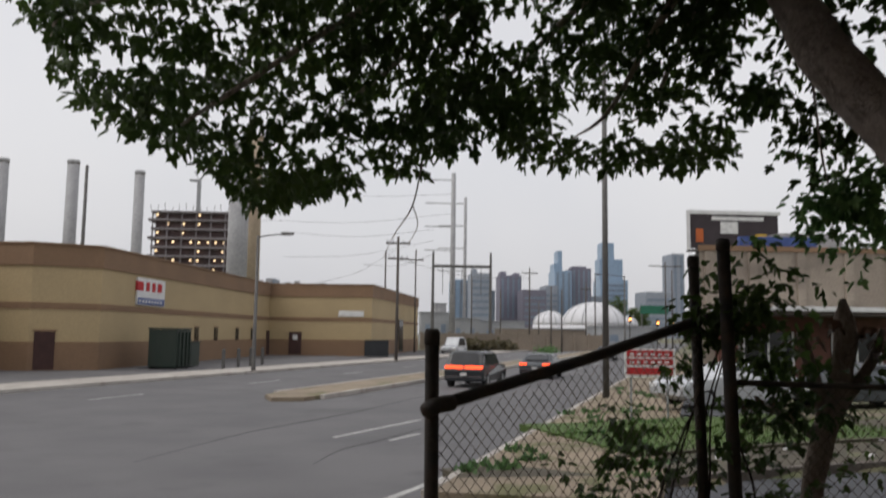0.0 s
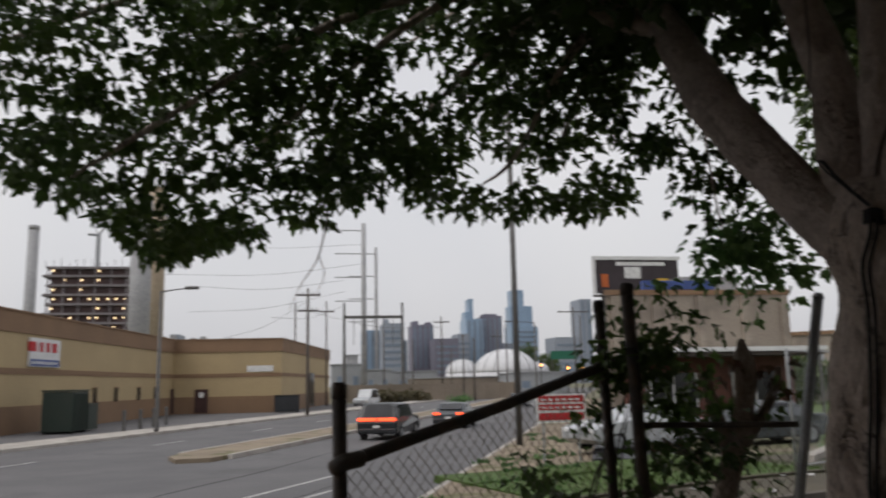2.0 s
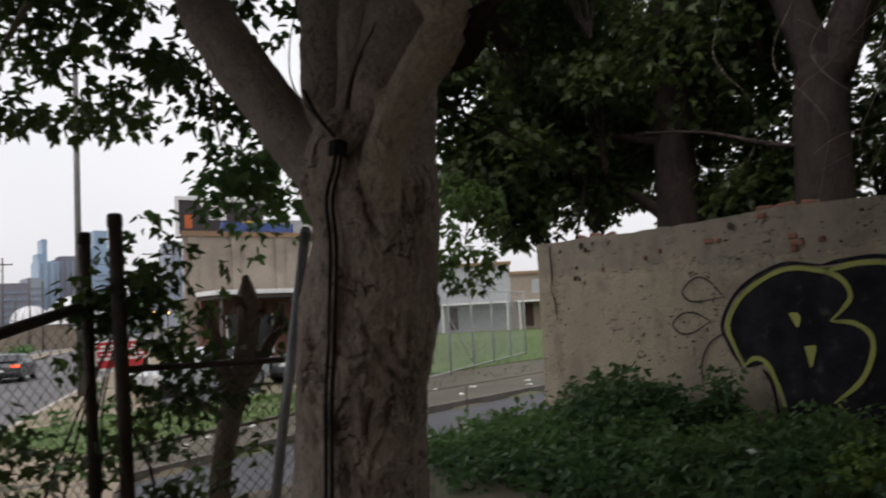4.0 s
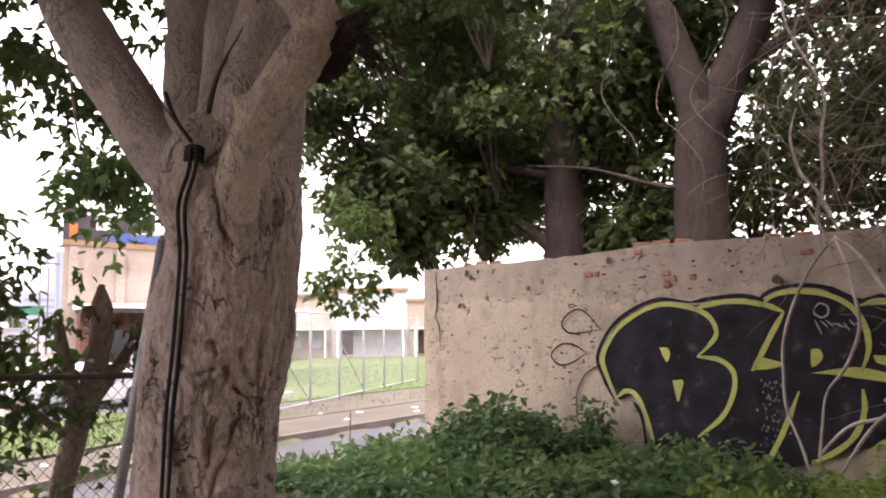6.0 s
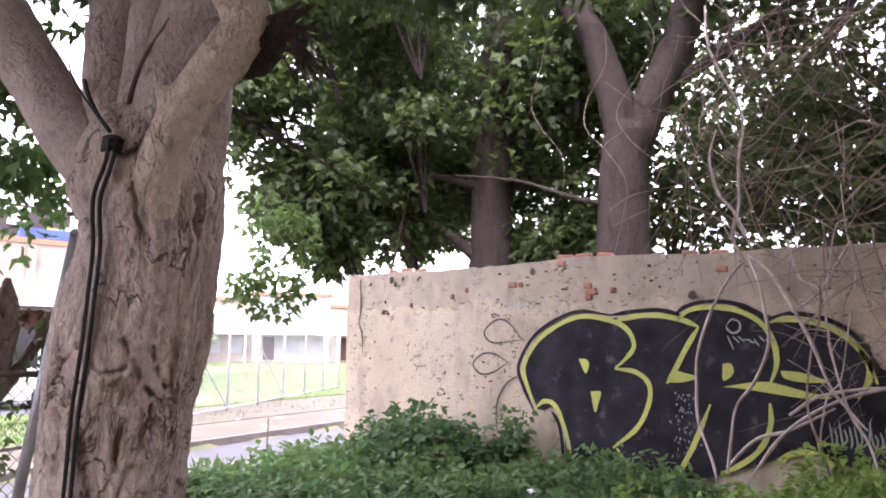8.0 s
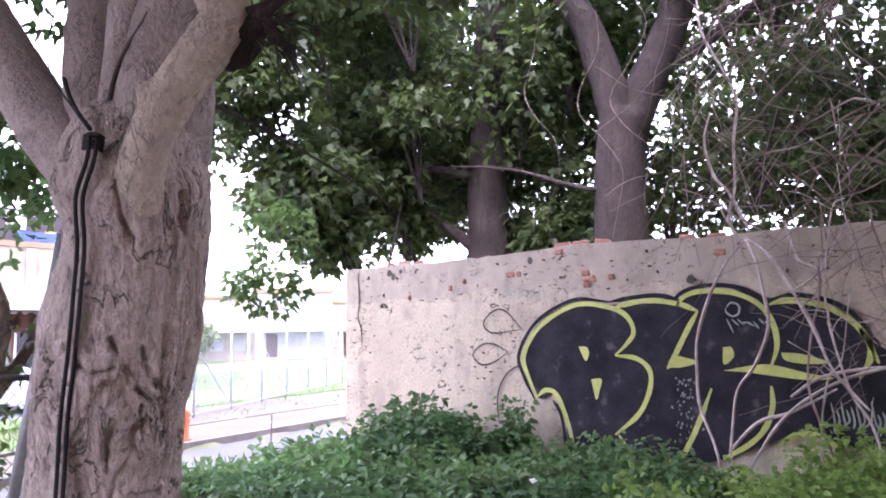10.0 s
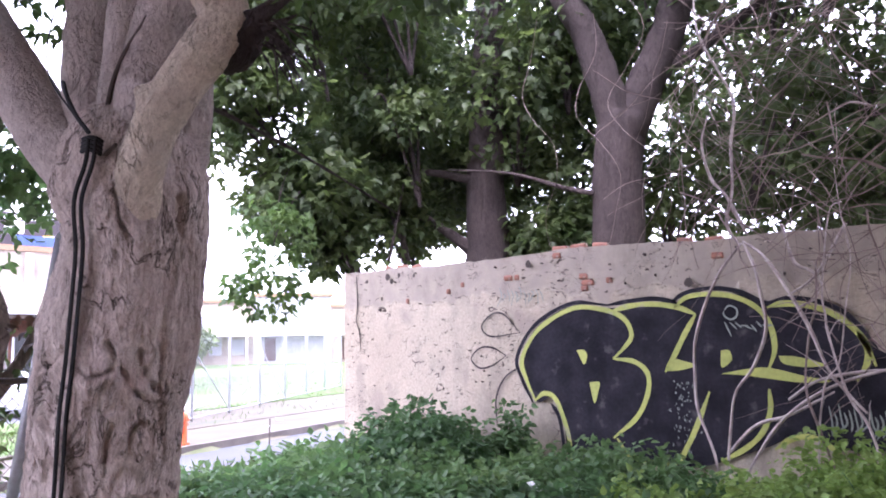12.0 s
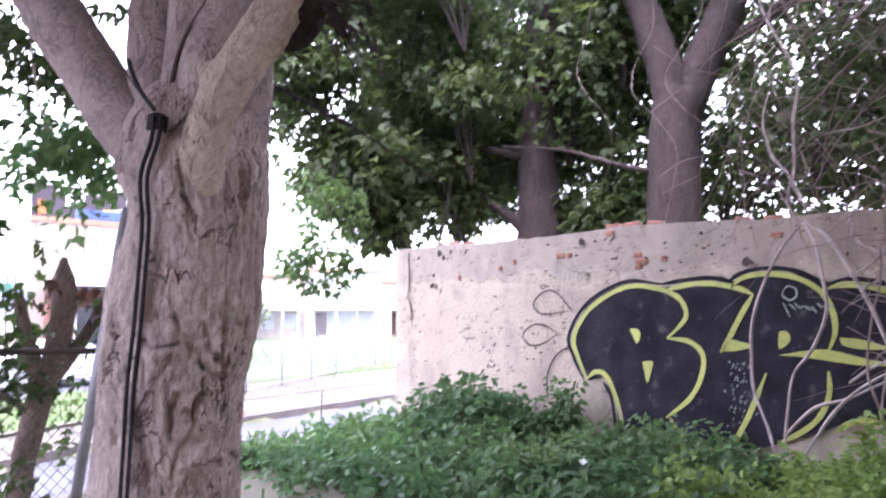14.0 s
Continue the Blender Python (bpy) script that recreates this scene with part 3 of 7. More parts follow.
def bark_tube(points, radii, around, step, relief, bumps=(), creases=(), seed=0.0):
    """A closed limb with furrows drawn out along its length, swellings and pinched creases."""
    ctrl = [Vector(q) for q in points]
    line = smooth_line(ctrl, max(4, int(sum((b - a).length for a, b in zip(ctrl, ctrl[1:])) / step / (len(ctrl) - 1))))
    n = len(line)
    rad = np.interp(np.linspace(0, 1, n), np.linspace(0, 1, len(radii)), radii)
    soft = np.ones(5) / 5
    rad[2:-2] = np.convolve(rad, soft, "valid")
    th = np.linspace(0, 2 * math.pi, around, endpoint=False)
    co = np.zeros((n, around, 3))
    side, run = Vector((1, 0, 0)), 0.0
    for i, q in enumerate(line):
        way = (line[min(i + 1, n - 1)] - line[max(i - 1, 0)]).normalized()
        side = (side - side.dot(way) * way).normalized()
        up = way.cross(side)
        run += (q - line[i - 1]).length if i else 0.0
        sa, ua, r = np.array(side), np.array(up), rad[i]
        out = np.cos(th)[:, None] * sa + np.sin(th)[:, None] * ua
        d = np.zeros(around)
        for k in range(around):
            a, b = math.cos(th[k]) * r, math.sin(th[k]) * r
            wide = noise.noise((a * 4 + seed, b * 4, run * 1.6))
            mid = noise.noise((a * 11, b * 11 + seed, run * 3.2 + 0.5 * wide))
            fold = 1 - abs(noise.noise((a * 17 + wide, b * 17 + seed, run * 4.0))) * 3
            lean = run + 0.35 * a
            grain = noise.noise((a * 52 + 2 * mid, b * 52, lean * 20 + seed)) + 0.6 * noise.noise((a * 95, b * 95 + seed, lean * 42))
            d[k] = 0.030 * wide + 0.014 * mid - 0.015 * max(0.0, fold) * (0.5 + wide) + 0.0075 * grain
        d *= relief
        base = np.array(q) + out * r
        for bp, br, bh in bumps:
            d += bh * np.exp(-np.sum((base - np.array(bp)) ** 2, 1) / br ** 2)
        for crease in creases:
            ca, cz = np.array([c[0] for c in crease], float), np.array([c[1] for c in crease])
            if not cz.min() - 0.1 < q.z < cz.max() + 0.1:
                continue
            deg = np.degrees(np.arctan2(out[:, 1], out[:, 0]))
            near = np.full(around, 9.0)
            for (a0, z0), (a1, z1) in zip(crease, crease[1:]):
                u1, v1 = (a1 - a0) * r * math.pi / 180, z1 - z0
                pu = ((deg - a0 + 180) % 360 - 180) * r * math.pi / 180
                t = np.clip((pu * u1 + (q.z - z0) * v1) / (u1 * u1 + v1 * v1 + 1e-9), 0, 1)
                near = np.minimum(near, np.hypot(pu - t * u1, q.z - z0 - t * v1))
            ragged = np.array([noise.noise(Vector(v) * 24) for v in base])
            patchy = np.clip(0.75 + 1.1 * np.array([noise.noise(Vector(v) * 9 + Vector((5, 0, 0))) for v in base]), 0.15, 1.2)
            near = np.abs(near + 0.016 * ragged)
            d += patchy * (0.014 * np.exp(-((near - 0.032) / 0.022) ** 2) - 0.031 * np.exp(-(near / 0.0068) ** 2))
        co[i] = base + out * d[:, None]
    k = np.arange(n * around).reshape(n, around)
    nx = np.roll(k, -1, 1)
    fs = np.stack([k[:-1].ravel(), nx[:-1].ravel(), nx[1:].ravel(), k[1:].ravel()], 1).tolist()
    fs += [k[0][::-1].tolist(), k[-1].tolist()]
    me = bpy.data.meshes.new("bark")
    me.from_pydata(co.reshape(-1, 3).tolist(), [], fs)
    return me


def build_street_tree():
    tree = thing("street_tree", "broad old street tree with furrowed grey-brown bark and cut limb", "tree", (2.70, 3.15, 0.0))
    o = Vector((2.70, 3.15, 0.0))

    def rel(points):
        return [Vector(q) - o for q in points]

    swell = [((2.386, 3.132, 2.118), 0.12, 0.04), ((2.597, 2.80, 1.90), 0.13, 0.05), ((2.80, 2.74, 2.10), 0.10, 0.045), ((2.483, 3.016, 1.067), 0.12, 0.03), ((2.509, 2.956, 1.27), 0.09, 0.03),
             ((2.733, 2.939, 0.975), 0.12, 0.04), ((2.376, 3.167, 1.505), 0.14, 0.025), ((2.66, 2.968, 0.80), 0.07, 0.04), ((2.476, 2.871, 2.034), 0.08, 0.045), ((2.47, 2.87, 2.20), 0.05, 0.045), ((2.66, 2.85, 1.62), 0.16, 0.03)]
    made("trunk", bark_tube(rel(TRUNK_LINE), TRUNK_R, 300, 0.007, 1.0, [(Vector(q) - o, r, h) for q, r, h in swell], CREASES), M_BARK, tree, smooth=True)
    for label, pts, radii, relief, seed in (
            ("long grey limb reaching over the street", ((2.66, 3.15, 2.05), (2.58, 3.23, 2.20), (2.51, 3.31, 2.33), (2.46, 3.43, 2.47), (2.39, 3.62, 2.73), (2.32, 3.81, 2.98), (2.28, 4.05, 3.28), (2.28, 4.3, 3.62), (2.22, 4.6, 4.1), (2.0, 5.0, 4.8)), (0.13, 0.155, 0.158, 0.153, 0.152, 0.152, 0.15, 0.145, 0.125, 0.09), 0.45, 3.0),
            ("upright grey limb", ((2.64, 3.24, 2.05), (2.62, 3.24, 2.29), (2.58, 3.25, 2.50), (2.59, 3.28, 2.70), (2.60, 3.31, 2.91), (2.61, 3.34, 3.15), (2.5, 3.6, 4.1), (2.3, 4.0, 5.2)), (0.10, 0.11, 0.118, 0.130, 0.122, 0.119, 0.09, 0.05), 0.5, 5.0),
            ("upright grey limb", ((2.60, 3.08, 2.05), (2.59, 3.05, 2.30), (2.58, 3.02, 2.51), (2.62, 3.00, 2.79), (2.65, 3.01, 2.99), (2.68, 3.01, 3.20), (2.75, 3.1, 4.1), (2.9, 3.3, 5.2)), (0.06, 0.075, 0.083, 0.108, 0.115, 0.12, 0.09, 0.05), 0.5, 7.0),
            ("buttress rising into the thick limb", ((2.88, 3.04, 1.85), (2.895, 3.0, 2.1), (2.90, 2.97, 2.35), (2.88, 2.90, 2.6), (2.85, 2.84, 2.85), (2.85, 2.82, 3.1)), (0.09, 0.12, 0.125, 0.125, 0.11, 0.08), 0.8, 6.0),
            ("thick upright limb", ((2.70, 3.0, 2.05), (2.67, 2.95, 2.35), (2.67, 2.91, 2.53), (2.72, 2.86, 2.78), (2.76, 2.80, 2.99), (2.80, 2.80, 3.20), (2.95, 2.80, 4.0), (3.2, 2.9, 5.2)), (0.12, 0.13, 0.145, 0.165, 0.172, 0.175, 0.13, 0.07), 0.5, 9.0)):
        made("limb", bark_tube(rel(pts), radii, 120, 0.012, relief, seed=seed), M_LIMBBARK, tree, label, smooth=True)
    knobs = [((2.50, 2.66, 2.50), 0.045, 0.05), ((2.53, 2.66, 2.16), 0.09, 0.022), ((2.62, 2.53, 2.42), 0.05, 0.018), ((2.70, 2.32, 2.62), 0.07, 0.02)]
    limb = made("pruned_limb", bark_tube(rel(((2.66, 2.92, 1.86), (2.64, 2.89, 1.91), (2.60, 2.82, 2.01), (2.57, 2.78, 2.16), (2.57, 2.71, 2.29), (2.59, 2.64, 2.41), (2.64, 2.55, 2.56), (2.70, 2.46, 2.69), (2.735, 2.40, 2.79), (2.71, 2.41, 2.91), (2.63, 2.48, 3.06), (2.45, 2.6, 3.5), (2.1, 2.6, 4.6))), (0.01, 0.05, 0.090, 0.098, 0.100, 0.106, 0.110, 0.116, 0.116, 0.106, 0.098, 0.08, 0.05), 150, 0.008, 0.5, [(Vector(q) - o, r, h) for q, r, h in knobs], seed=2.0), M_PALEBARK, tree, "pale smooth-barked limb with a broken stub", smooth=True)
    made("broken_stub", bark_tube(rel(((2.73, 2.49, 2.66), (2.78, 2.42, 2.70), (2.81, 2.34, 2.755), (2.825, 2.25, 2.80), (2.835, 2.17, 2.85))), (0.07, 0.105, 0.085, 0.052, 0.012), 60, 0.008, 1.3, seed=4.0), M_DARKBARK, limb, "dark rotten stub", smooth=True)
    for dx, dz, ln in ((0.0, 0.02, 0.13), (0.03, -0.02, 0.10), (-0.02, 0.045, 0.09), (0.02, 0.05, 0.07)):
        tip = Vector((2.82 + dx, 2.22 - dx, 2.79 + dz))
        part("splinter", tube(bmesh.new(), smooth_line(rel([tip - Vector((0.04, -0.05, 0.03)), tip, tip + Vector((0.55, -0.6, 0.5 + dz * 4)) * ln]), 5), [0.022, 0.016, 0.003], 7, 0.5), M_DARKBARK, limb, "dark broken splinter", smooth=True)
    # dry stems that grew into the fork
    for pts in (((2.47, 2.99, 2.13), (2.46, 2.88, 2.24), (2.47, 2.79, 2.29)), ((2.50, 2.92, 2.30), (2.515, 2.965, 2.40), (2.52, 2.945, 2.57), (2.545, 2.88, 2.73), (2.585, 2.79, 2.86), (2.625, 2.72, 2.99), (2.66, 2.66, 3.15))):
        part("ingrown_stem", tube(bmesh.new(), smooth_line(rel(pts), 8), [0.006, 0.010, 0.011, 0.010, 0.008], 9, 0.9), M_SCAR, tree, "dark dry stem grown into the fork", smooth=True)
    # a bare branch that droops towards the yard, and dead brush under the stub
    part("bare_branch", tube(bmesh.new(), smooth_line(rel([(2.90, 2.84, 2.58), (3.42, 3.03, 2.56), (4.21, 3.36, 2.51), (5.09, 3.60, 2.36)]), 8), [0.013, 0.011, 0.009, 0.006], 7, 0.4), M_DARKBARK, tree, "dark bare drooping branch", smooth=True)
    twist = random.Random(12)
    brush = bmesh.new()
    for k in range(26):
        q = Vector((2.80, 2.22, 2.74)) + Vector((twist.uniform(-0.03, 0.05), twist.uniform(-0.05, 0.05), twist.uniform(-0.06, 0.04)))
        way = Vector((0.62 + twist.uniform(-0.3, 0.3), -0.25 + twist.uniform(-0.5, 0.3), -0.25 + twist.uniform(-0.7, 0.5)))
        line = [q]
        for j in range(5):
            way = way + Vector((twist.uniform(-0.2, 0.2), twist.uniform(-0.2, 0.2), -0.16 + twist.uniform(-0.2, 0.2)))
            q = q + way.normalized() * twist.uniform(0.03, 0.07)
            line.append(q)
        tube(brush, smooth_line(rel(line), 3), [0.006, 0.004, 0.0015], 5)
    tagged(part("dead_brush", brush, M_DARKBARK, tree, "dark tangle of dead twigs"), kind="stuff")
    # boughs that carry the crown over the pavement
    rng = np.random.default_rng(11)
    bm = bmesh.new()
    heads = [(-2.6, 5.6, 4.0), (-1.6, 5.4, 3.2), (-0.4, 5.6, 3.5), (0.6, 5.4, 3.5), (1.4, 5.5, 3.3), (2.0, 6.3, 3.6), (-0.9, 6.6, 4.6), (0.8, 6.8, 4.8), (-2.2, 4.6, 4.6)]
    for h in heads:
        h = Vector(h)
        root = Vector((2.12, 4.8, 4.45)) if h.x < 0.2 else Vector((2.24, 4.5, 3.95))
        mid_p = root.lerp(h, 0.5) + Vector((0, 0, 0.45))
        tube(bm, smooth_line([q - o for q in (root, mid_p, h, h + Vector((-0.3, 0.05, -0.25)))], 6), [0.055, 0.035, 0.018, 0.006], 7, 0.1)
    tagged(part("bough", bm, M_BARK, tree, smooth=True), kind="stuff")
    # the crown: its hem hangs unevenly
    hem_x = [-3.6, -2.9, -2.55, -2.2, -1.8, -1.5, -1.33, -1.1, -0.9, -0.65, -0.6, -0.46, -0.08, 0.13, 0.42, 0.5, 1.0, 1.65, 2.2, 2.37, 2.7, 2.9, 3.4]
    hem_z = [4.4, 3.75, 3.17, 2.97, 2.86, 2.70, 2.46, 2.45, 2.56, 2.60, 2.92, 2.72, 2.77, 2.9, 3.07, 2.80, 2.84, 2.78, 2.88, 3.15, 3.4, 3.75, 4.2]
    n = 1650
    x, y = rng.uniform(-3.5, 3.0, n), rng.uniform(4.6, 6.6, n)
    k = (y + 0.55) / 6.05
    hem = 1.55 + (np.interp((x + 0.27) / k - 0.27, hem_x, hem_z) - 1.55) * k
    z = hem + 0.06 + rng.uniform(0, 1, n) ** 1.15 * 2.3
    rise = z - hem
    gap = np.sin(x * 3.1 + z * 2.3) + np.sin(z * 4.7 - x * 2.2 + y) + np.sin(x * 7.3 - z * 5.1) * 0.6 + rng.normal(0, 0.5, n)
    gap = gap + 0.75 * np.exp(-((x + 0.75) / 0.75) ** 2) - 0.45 * (x < -1.7)
    keep = (gap > 0.25 - 0.62 * np.clip(rise - 0.3, 0, 1.6)) | ((rise < 0.22) & (rng.random(n) < 0.75))
    cen = np.stack([x, y, z], 1)[keep] - o
    p, w, s = sprays(rng, cen, 13, 0.21, 0.095, 0.55)
    leaf_cloud("crown", p, w, s, M_LEAF, tree, "dark green lobed leaves hanging from the boughs", droop=0.7, seed=4)
    # higher and rearward crown round the trunk, spread unseen overhead to deepen the shade
    n = 8800
    cen = np.stack([rng.uniform(-4.5, 7.5, n), rng.uniform(-5.5, 7.5, n), rng.uniform(3.7, 7.0, n)], 1)
    cen = cen[(cen[:, 1] < 4.4) | (cen[:, 0] > 1.2)]
    cen = cen[cen[:, 2] > 3.65 + 0.10 * np.hypot(cen[:, 0] - 2.6, cen[:, 1] - 3.1) ** 1.1 + 0.25 * np.clip(cen[:, 0] - 3.3, 0, 2) + 0.55 * np.clip(cen[:, 1] - 4.6, 0, 3)] - o
    p, w, s = sprays(rng, cen, 8, 0.34, 0.19, 0.5)
    leaf_cloud("upper_crown", p, w, s, M_LEAF, tree, "dense leaves above the fork and, out of view, overhead for shade", droop=0.5, seed=5)
    # leaves hanging behind the fork
    cen = np.vstack([rng.normal(0, 1, (k, 3)) * sp + c for c, sp, k in (((3.05, 5.3, 4.1), (0.5, 0.5, 0.35), 24), ((2.3, 5.5, 4.3), (0.4, 0.4, 0.3), 14), ((3.9, 4.9, 4.4), (0.5, 0.5, 0.3), 26))]) - o
    p, w, s = sprays(rng, cen, 10, 0.2, 0.105, 0.6)
    leaf_cloud("rear_crown", p, w, s, M_LEAF, tree, "leaves behind the fork", droop=0.6, seed=7)
    # tufts that sprout beside the trunk; the first has its backlight put into paler leaves
    for nm, c, cnt, sp, leaf in (("side_shoot", (2.76, 4.60, 2.44), 560, 0.33, M_WEED_MID), ("side_shoot", (2.50, 4.45, 2.93), 200, 0.24, M_LEAF)):
        c = np.array(c)
        cen = c + rng.normal(0, 1, (cnt // 6, 3)) * sp * (0.65, 0.5, 0.6) - o
        p, w, s = sprays(rng, cen, 6, 0.14, 0.080, 0.6)
        leaf_cloud(nm, p, w, s, leaf, tree, "leafy young shoot", droop=0.6, seed=6)
    bm = bmesh.new()
    tube(bm, smooth_line([Vector(q) - o for q in ((2.28, 4.2, 3.4), (2.45, 4.4, 2.75), (2.62, 4.6, 2.45), (2.7, 4.75, 2.2))], 5), [0.009, 0.007, 0.004], 6)
    part("twig", bm, M_BARK, tree)
    # bare hanging twig
    bm = bmesh.new()
    tube(bm, smooth_line([Vector(q) - o for q in ((-0.05, 5.5, 2.85), (-0.12, 5.5, 2.5), (-0.25, 5.5, 2.28), (-0.33, 5.5, 2.1))], 5), [0.007, 0.006, 0.004, 0.002], 5)
    tube(bm, smooth_line([Vector(q) - o for q in ((-0.12, 5.5, 2.5), (-0.08, 5.5, 2.35), (-0.15, 5.5, 2.2))], 5), [0.005, 0.004, 0.002], 5)
    part("bare_twig", bm, M_BARK, tree)
    return tree


build_street_tree()


def build_cable():
    c = thing("tied_cable", "pair of black cables tied in the tree's fork", "cable", (2.39, 2.86, 2.29))
    o = Vector((2.39, 2.86, 2.29))
    for d in (0.0, 0.024):
        bm = bmesh.new()
        tube(bm, smooth_line([Vector(q) - o + Vector((d, -d * 0.6, 0)) for q in ((2.385, 2.86, 2.31), (2.375, 2.865, 2.20), (2.36, 2.92, 2.05), (2.385, 2.945, 1.85), (2.385, 2.965, 1.647), (2.385, 3.0, 1.382), (2.385, 3.045, 1.142), (2.395, 3.09, 0.80), (2.37, 3.10, 0.1))], 6), 0.0095, 8)
        part("cable", bm, M_CABLE, c, smooth=True)
    for dz in (0.0, 0.018, 0.036, 0.054):
        bm = bmesh.new()
        tube(bm, smooth_line([Vector(q) - o + Vector((0.1 * dz, 0, dz)) for q in ((2.375, 2.90, 2.26), (2.385, 2.866, 2.265), (2.41, 2.845, 2.26), (2.435, 2.85, 2.25))], 6), 0.010, 9)
        part("knot", bm, M_CABLE, c, smooth=True)
    bm = bmesh.new()
    tube(bm, smooth_line([Vector(q) - o for q in ((2.39, 2.87, 2.34), (2.375, 2.96, 2.43), (2.41, 3.12, 2.55), (2.46, 3.27, 2.66), (2.54, 3.42, 2.72), (2.66, 3.44, 2.73))], 6), 0.010, 8)
    part("strap", bm, M_CABLE, c, "black strap looped round the upright limb", smooth=True)
    bm = bmesh.new()
    tube(bm, smooth_line([Vector(q) - o for q in ((2.375, 2.96, 2.42), (2.36, 3.2, 2.66), (2.40, 3.3, 2.9), (2.46, 3.3, 3.2), (2.47, 3.3, 3.6))], 6), 0.004, 6)
    part("loose_end", bm, M_CABLE, c)


build_cable()


# ---- the plastered yard wall ----
WX, WY1, WY0, WTOP = 8.46, 7.78, -6.0, 2.36


def wall_top(y):
    return WTOP + 0.03 * noise.noise((y * 1.7, 0, 0)) + 0.015 * noise.noise((y * 7, 3, 0)) + 0.05 * math.exp(-((y - 4.0) / 0.8) ** 2)


def build_wall():
    wall = thing("wall_yard", "old brick yard wall with cream plaster peeling near its top", "wall", (WX, 0, 0), kind="structure")
    ny, nz = 170, 44
    bm = bmesh.new()
    front = []
    for i in range(ny + 1):
        y = WY1 + (WY0 - WY1) * i / ny
        col = []
        for k in range(nz + 1):
            z = -0.5 + (wall_top(y) + 0.5) * k / nz
            d = 0.012 * noise.noise((y * 2, z * 2, 1)) + 0.006 * noise.noise((y * 9, z * 9, 5))
            if z > 1.78 + 0.10 * noise.noise((y * 1.3, 9, 0)):
                d += 0.006
            col.append(bm.verts.new((d, y, z)))
        front.append(col)
    back = [(bm.verts.new((0.32, WY1 + (WY0 - WY1) * i / ny, -0.5)), bm.verts.new((0.32, WY1 + (WY0 - WY1) * i / ny, wall_top(WY1 + (WY0 - WY1) * i / ny)))) for i in range(ny + 1)]
    for i in range(ny):
        for k in range(nz):
            bm.faces.new((front[i][k], front[i + 1][k], front[i + 1][k + 1], front[i][k + 1]))
        bm.faces.new((front[i][nz], front[i + 1][nz], back[i + 1][1], back[i][1]))
        bm.faces.new((back[i][0], back[i][1], back[i + 1][1], back[i + 1][0]))
    for e, flip in ((0, False), (ny, True)):
        vs = [back[e][0]] + front[e] + [back[e][1]]
        bm.faces.new(vs if flip else vs[::-1])
    bmesh.ops.recalc_face_normals(bm, faces=bm.faces[:])
    part("plaster", bm, M_PLASTER, wall, smooth=False)
    rng = random.Random(5)
    brick = bmesh.new()
    box(brick, -0.012, 0.06, -0.10, 0.10, -0.03, 0.03, 0.014)
    for v in brick.verts:
        v.co += Vector((0, 0.012, 0.006)) * noise.noise(v.co * 31)
    me = bpy.data.meshes.new("brick")
    brick.to_mesh(me)
    brick.free()
    me.materials.append(M_BRICK)

    def lay(y, z, sy=1.0, tilt=0.0, x=-0.002):
        b = new("brick", me)
        b.parent = wall
        b.matrix_basis = pose(x, y, z, math.degrees(tilt), 0, 0) @ Matrix.Diagonal((1, sy, 1, 1))

    for y, z, sy in ((4.03, 2.09, 0.5), (3.98, 2.02, 0.75), (4.02, 1.96, 0.4), (3.72, 2.03, 0.35), (5.02, 2.13, 0.6), (4.9, 2.13, 0.3), (5.92, 2.02, 0.25), (5.70, 2.09, 0.2), (6.6, 1.93, 0.2), (4.36, 2.34, 0.5), (2.55, 2.20, 0.6)):
        lay(y, z, sy)
    for y, sy, tl in ((6.98, 0.6, 0.3), (6.75, 0.9, 0.05), (6.5, 0.7, -0.2), (4.35, 1.0, 0.03), (4.12, 1.0, -0.05), (3.85, 0.9, 0.1), (2.9, 0.8, 0.04), (2.6, 0.9, -0.04)):
        lay(y, wall_top(y) + 0.012, sy, tl, 0.06)
    # chips, holes and mortar scars
    bm = bmesh.new()
    for k in range(330):
        y = rng.uniform(0.0, 7.7)
        z = 0.40 + 0.075 * rng.randint(0, 25) + rng.uniform(-0.014, 0.014)
        if y < 4.95 and z < 1.9 or noise.noise((y * 1.1, z * 1.3, 4)) < rng.uniform(-0.25, 0.35) - 0.25 * (z > 1.6):
            continue
        w, h = rng.uniform(0.006, 0.034) * rng.uniform(0.5, 1), rng.uniform(0.003, 0.010)
        if rng.random() < 0.15:
            w, h = 0.5 * w, 2.2 * h
        ring = [(y + w * math.cos(a) * rng.uniform(0.5, 1.2), z + h * math.sin(a) * rng.uniform(0.5, 1.3) + 0.3 * w * math.cos(a) * rng.choice((-1, 0, 1))) for a in [i * math.pi / 4 for i in range(8)]]
        vs = [bm.verts.new((-0.024 if z > 1.7 else -0.016, q[0], q[1])) for q in ring]
        ve = [bm.verts.new((0.02, q[0], q[1])) for q in ring]
        bm.faces.new(vs)
        for i in range(8):
            bm.faces.new((vs[i], vs[(i + 1) % 8], ve[(i + 1) % 8], ve[i]))
    for y, z, r in ((4.72, 2.27, 0.04), (2.84, 1.95, 0.045), (3.28, 1.72, 0.03), (6.92, 2.26, 0.045), (6.85, 2.20, 0.035), (6.72, 2.27, 0.03), (6.46, 2.25, 0.022), (7.30, 2.22, 0.025)):
        vs = [bm.verts.new((-0.03, y + r * math.cos(a) * rng.uniform(0.8, 1.1), z + r * math.sin(a) * rng.uniform(0.8, 1.2))) for a in [i * math.pi / 5 for i in range(10)]]
        bm.faces.new(vs)
    bmesh.ops.recalc_face_normals(bm, faces=bm.faces[:])
    tagged(part("chip", bm, M_HOLE, wall, "dark chips and holes in the plaster"), kind="stuff")
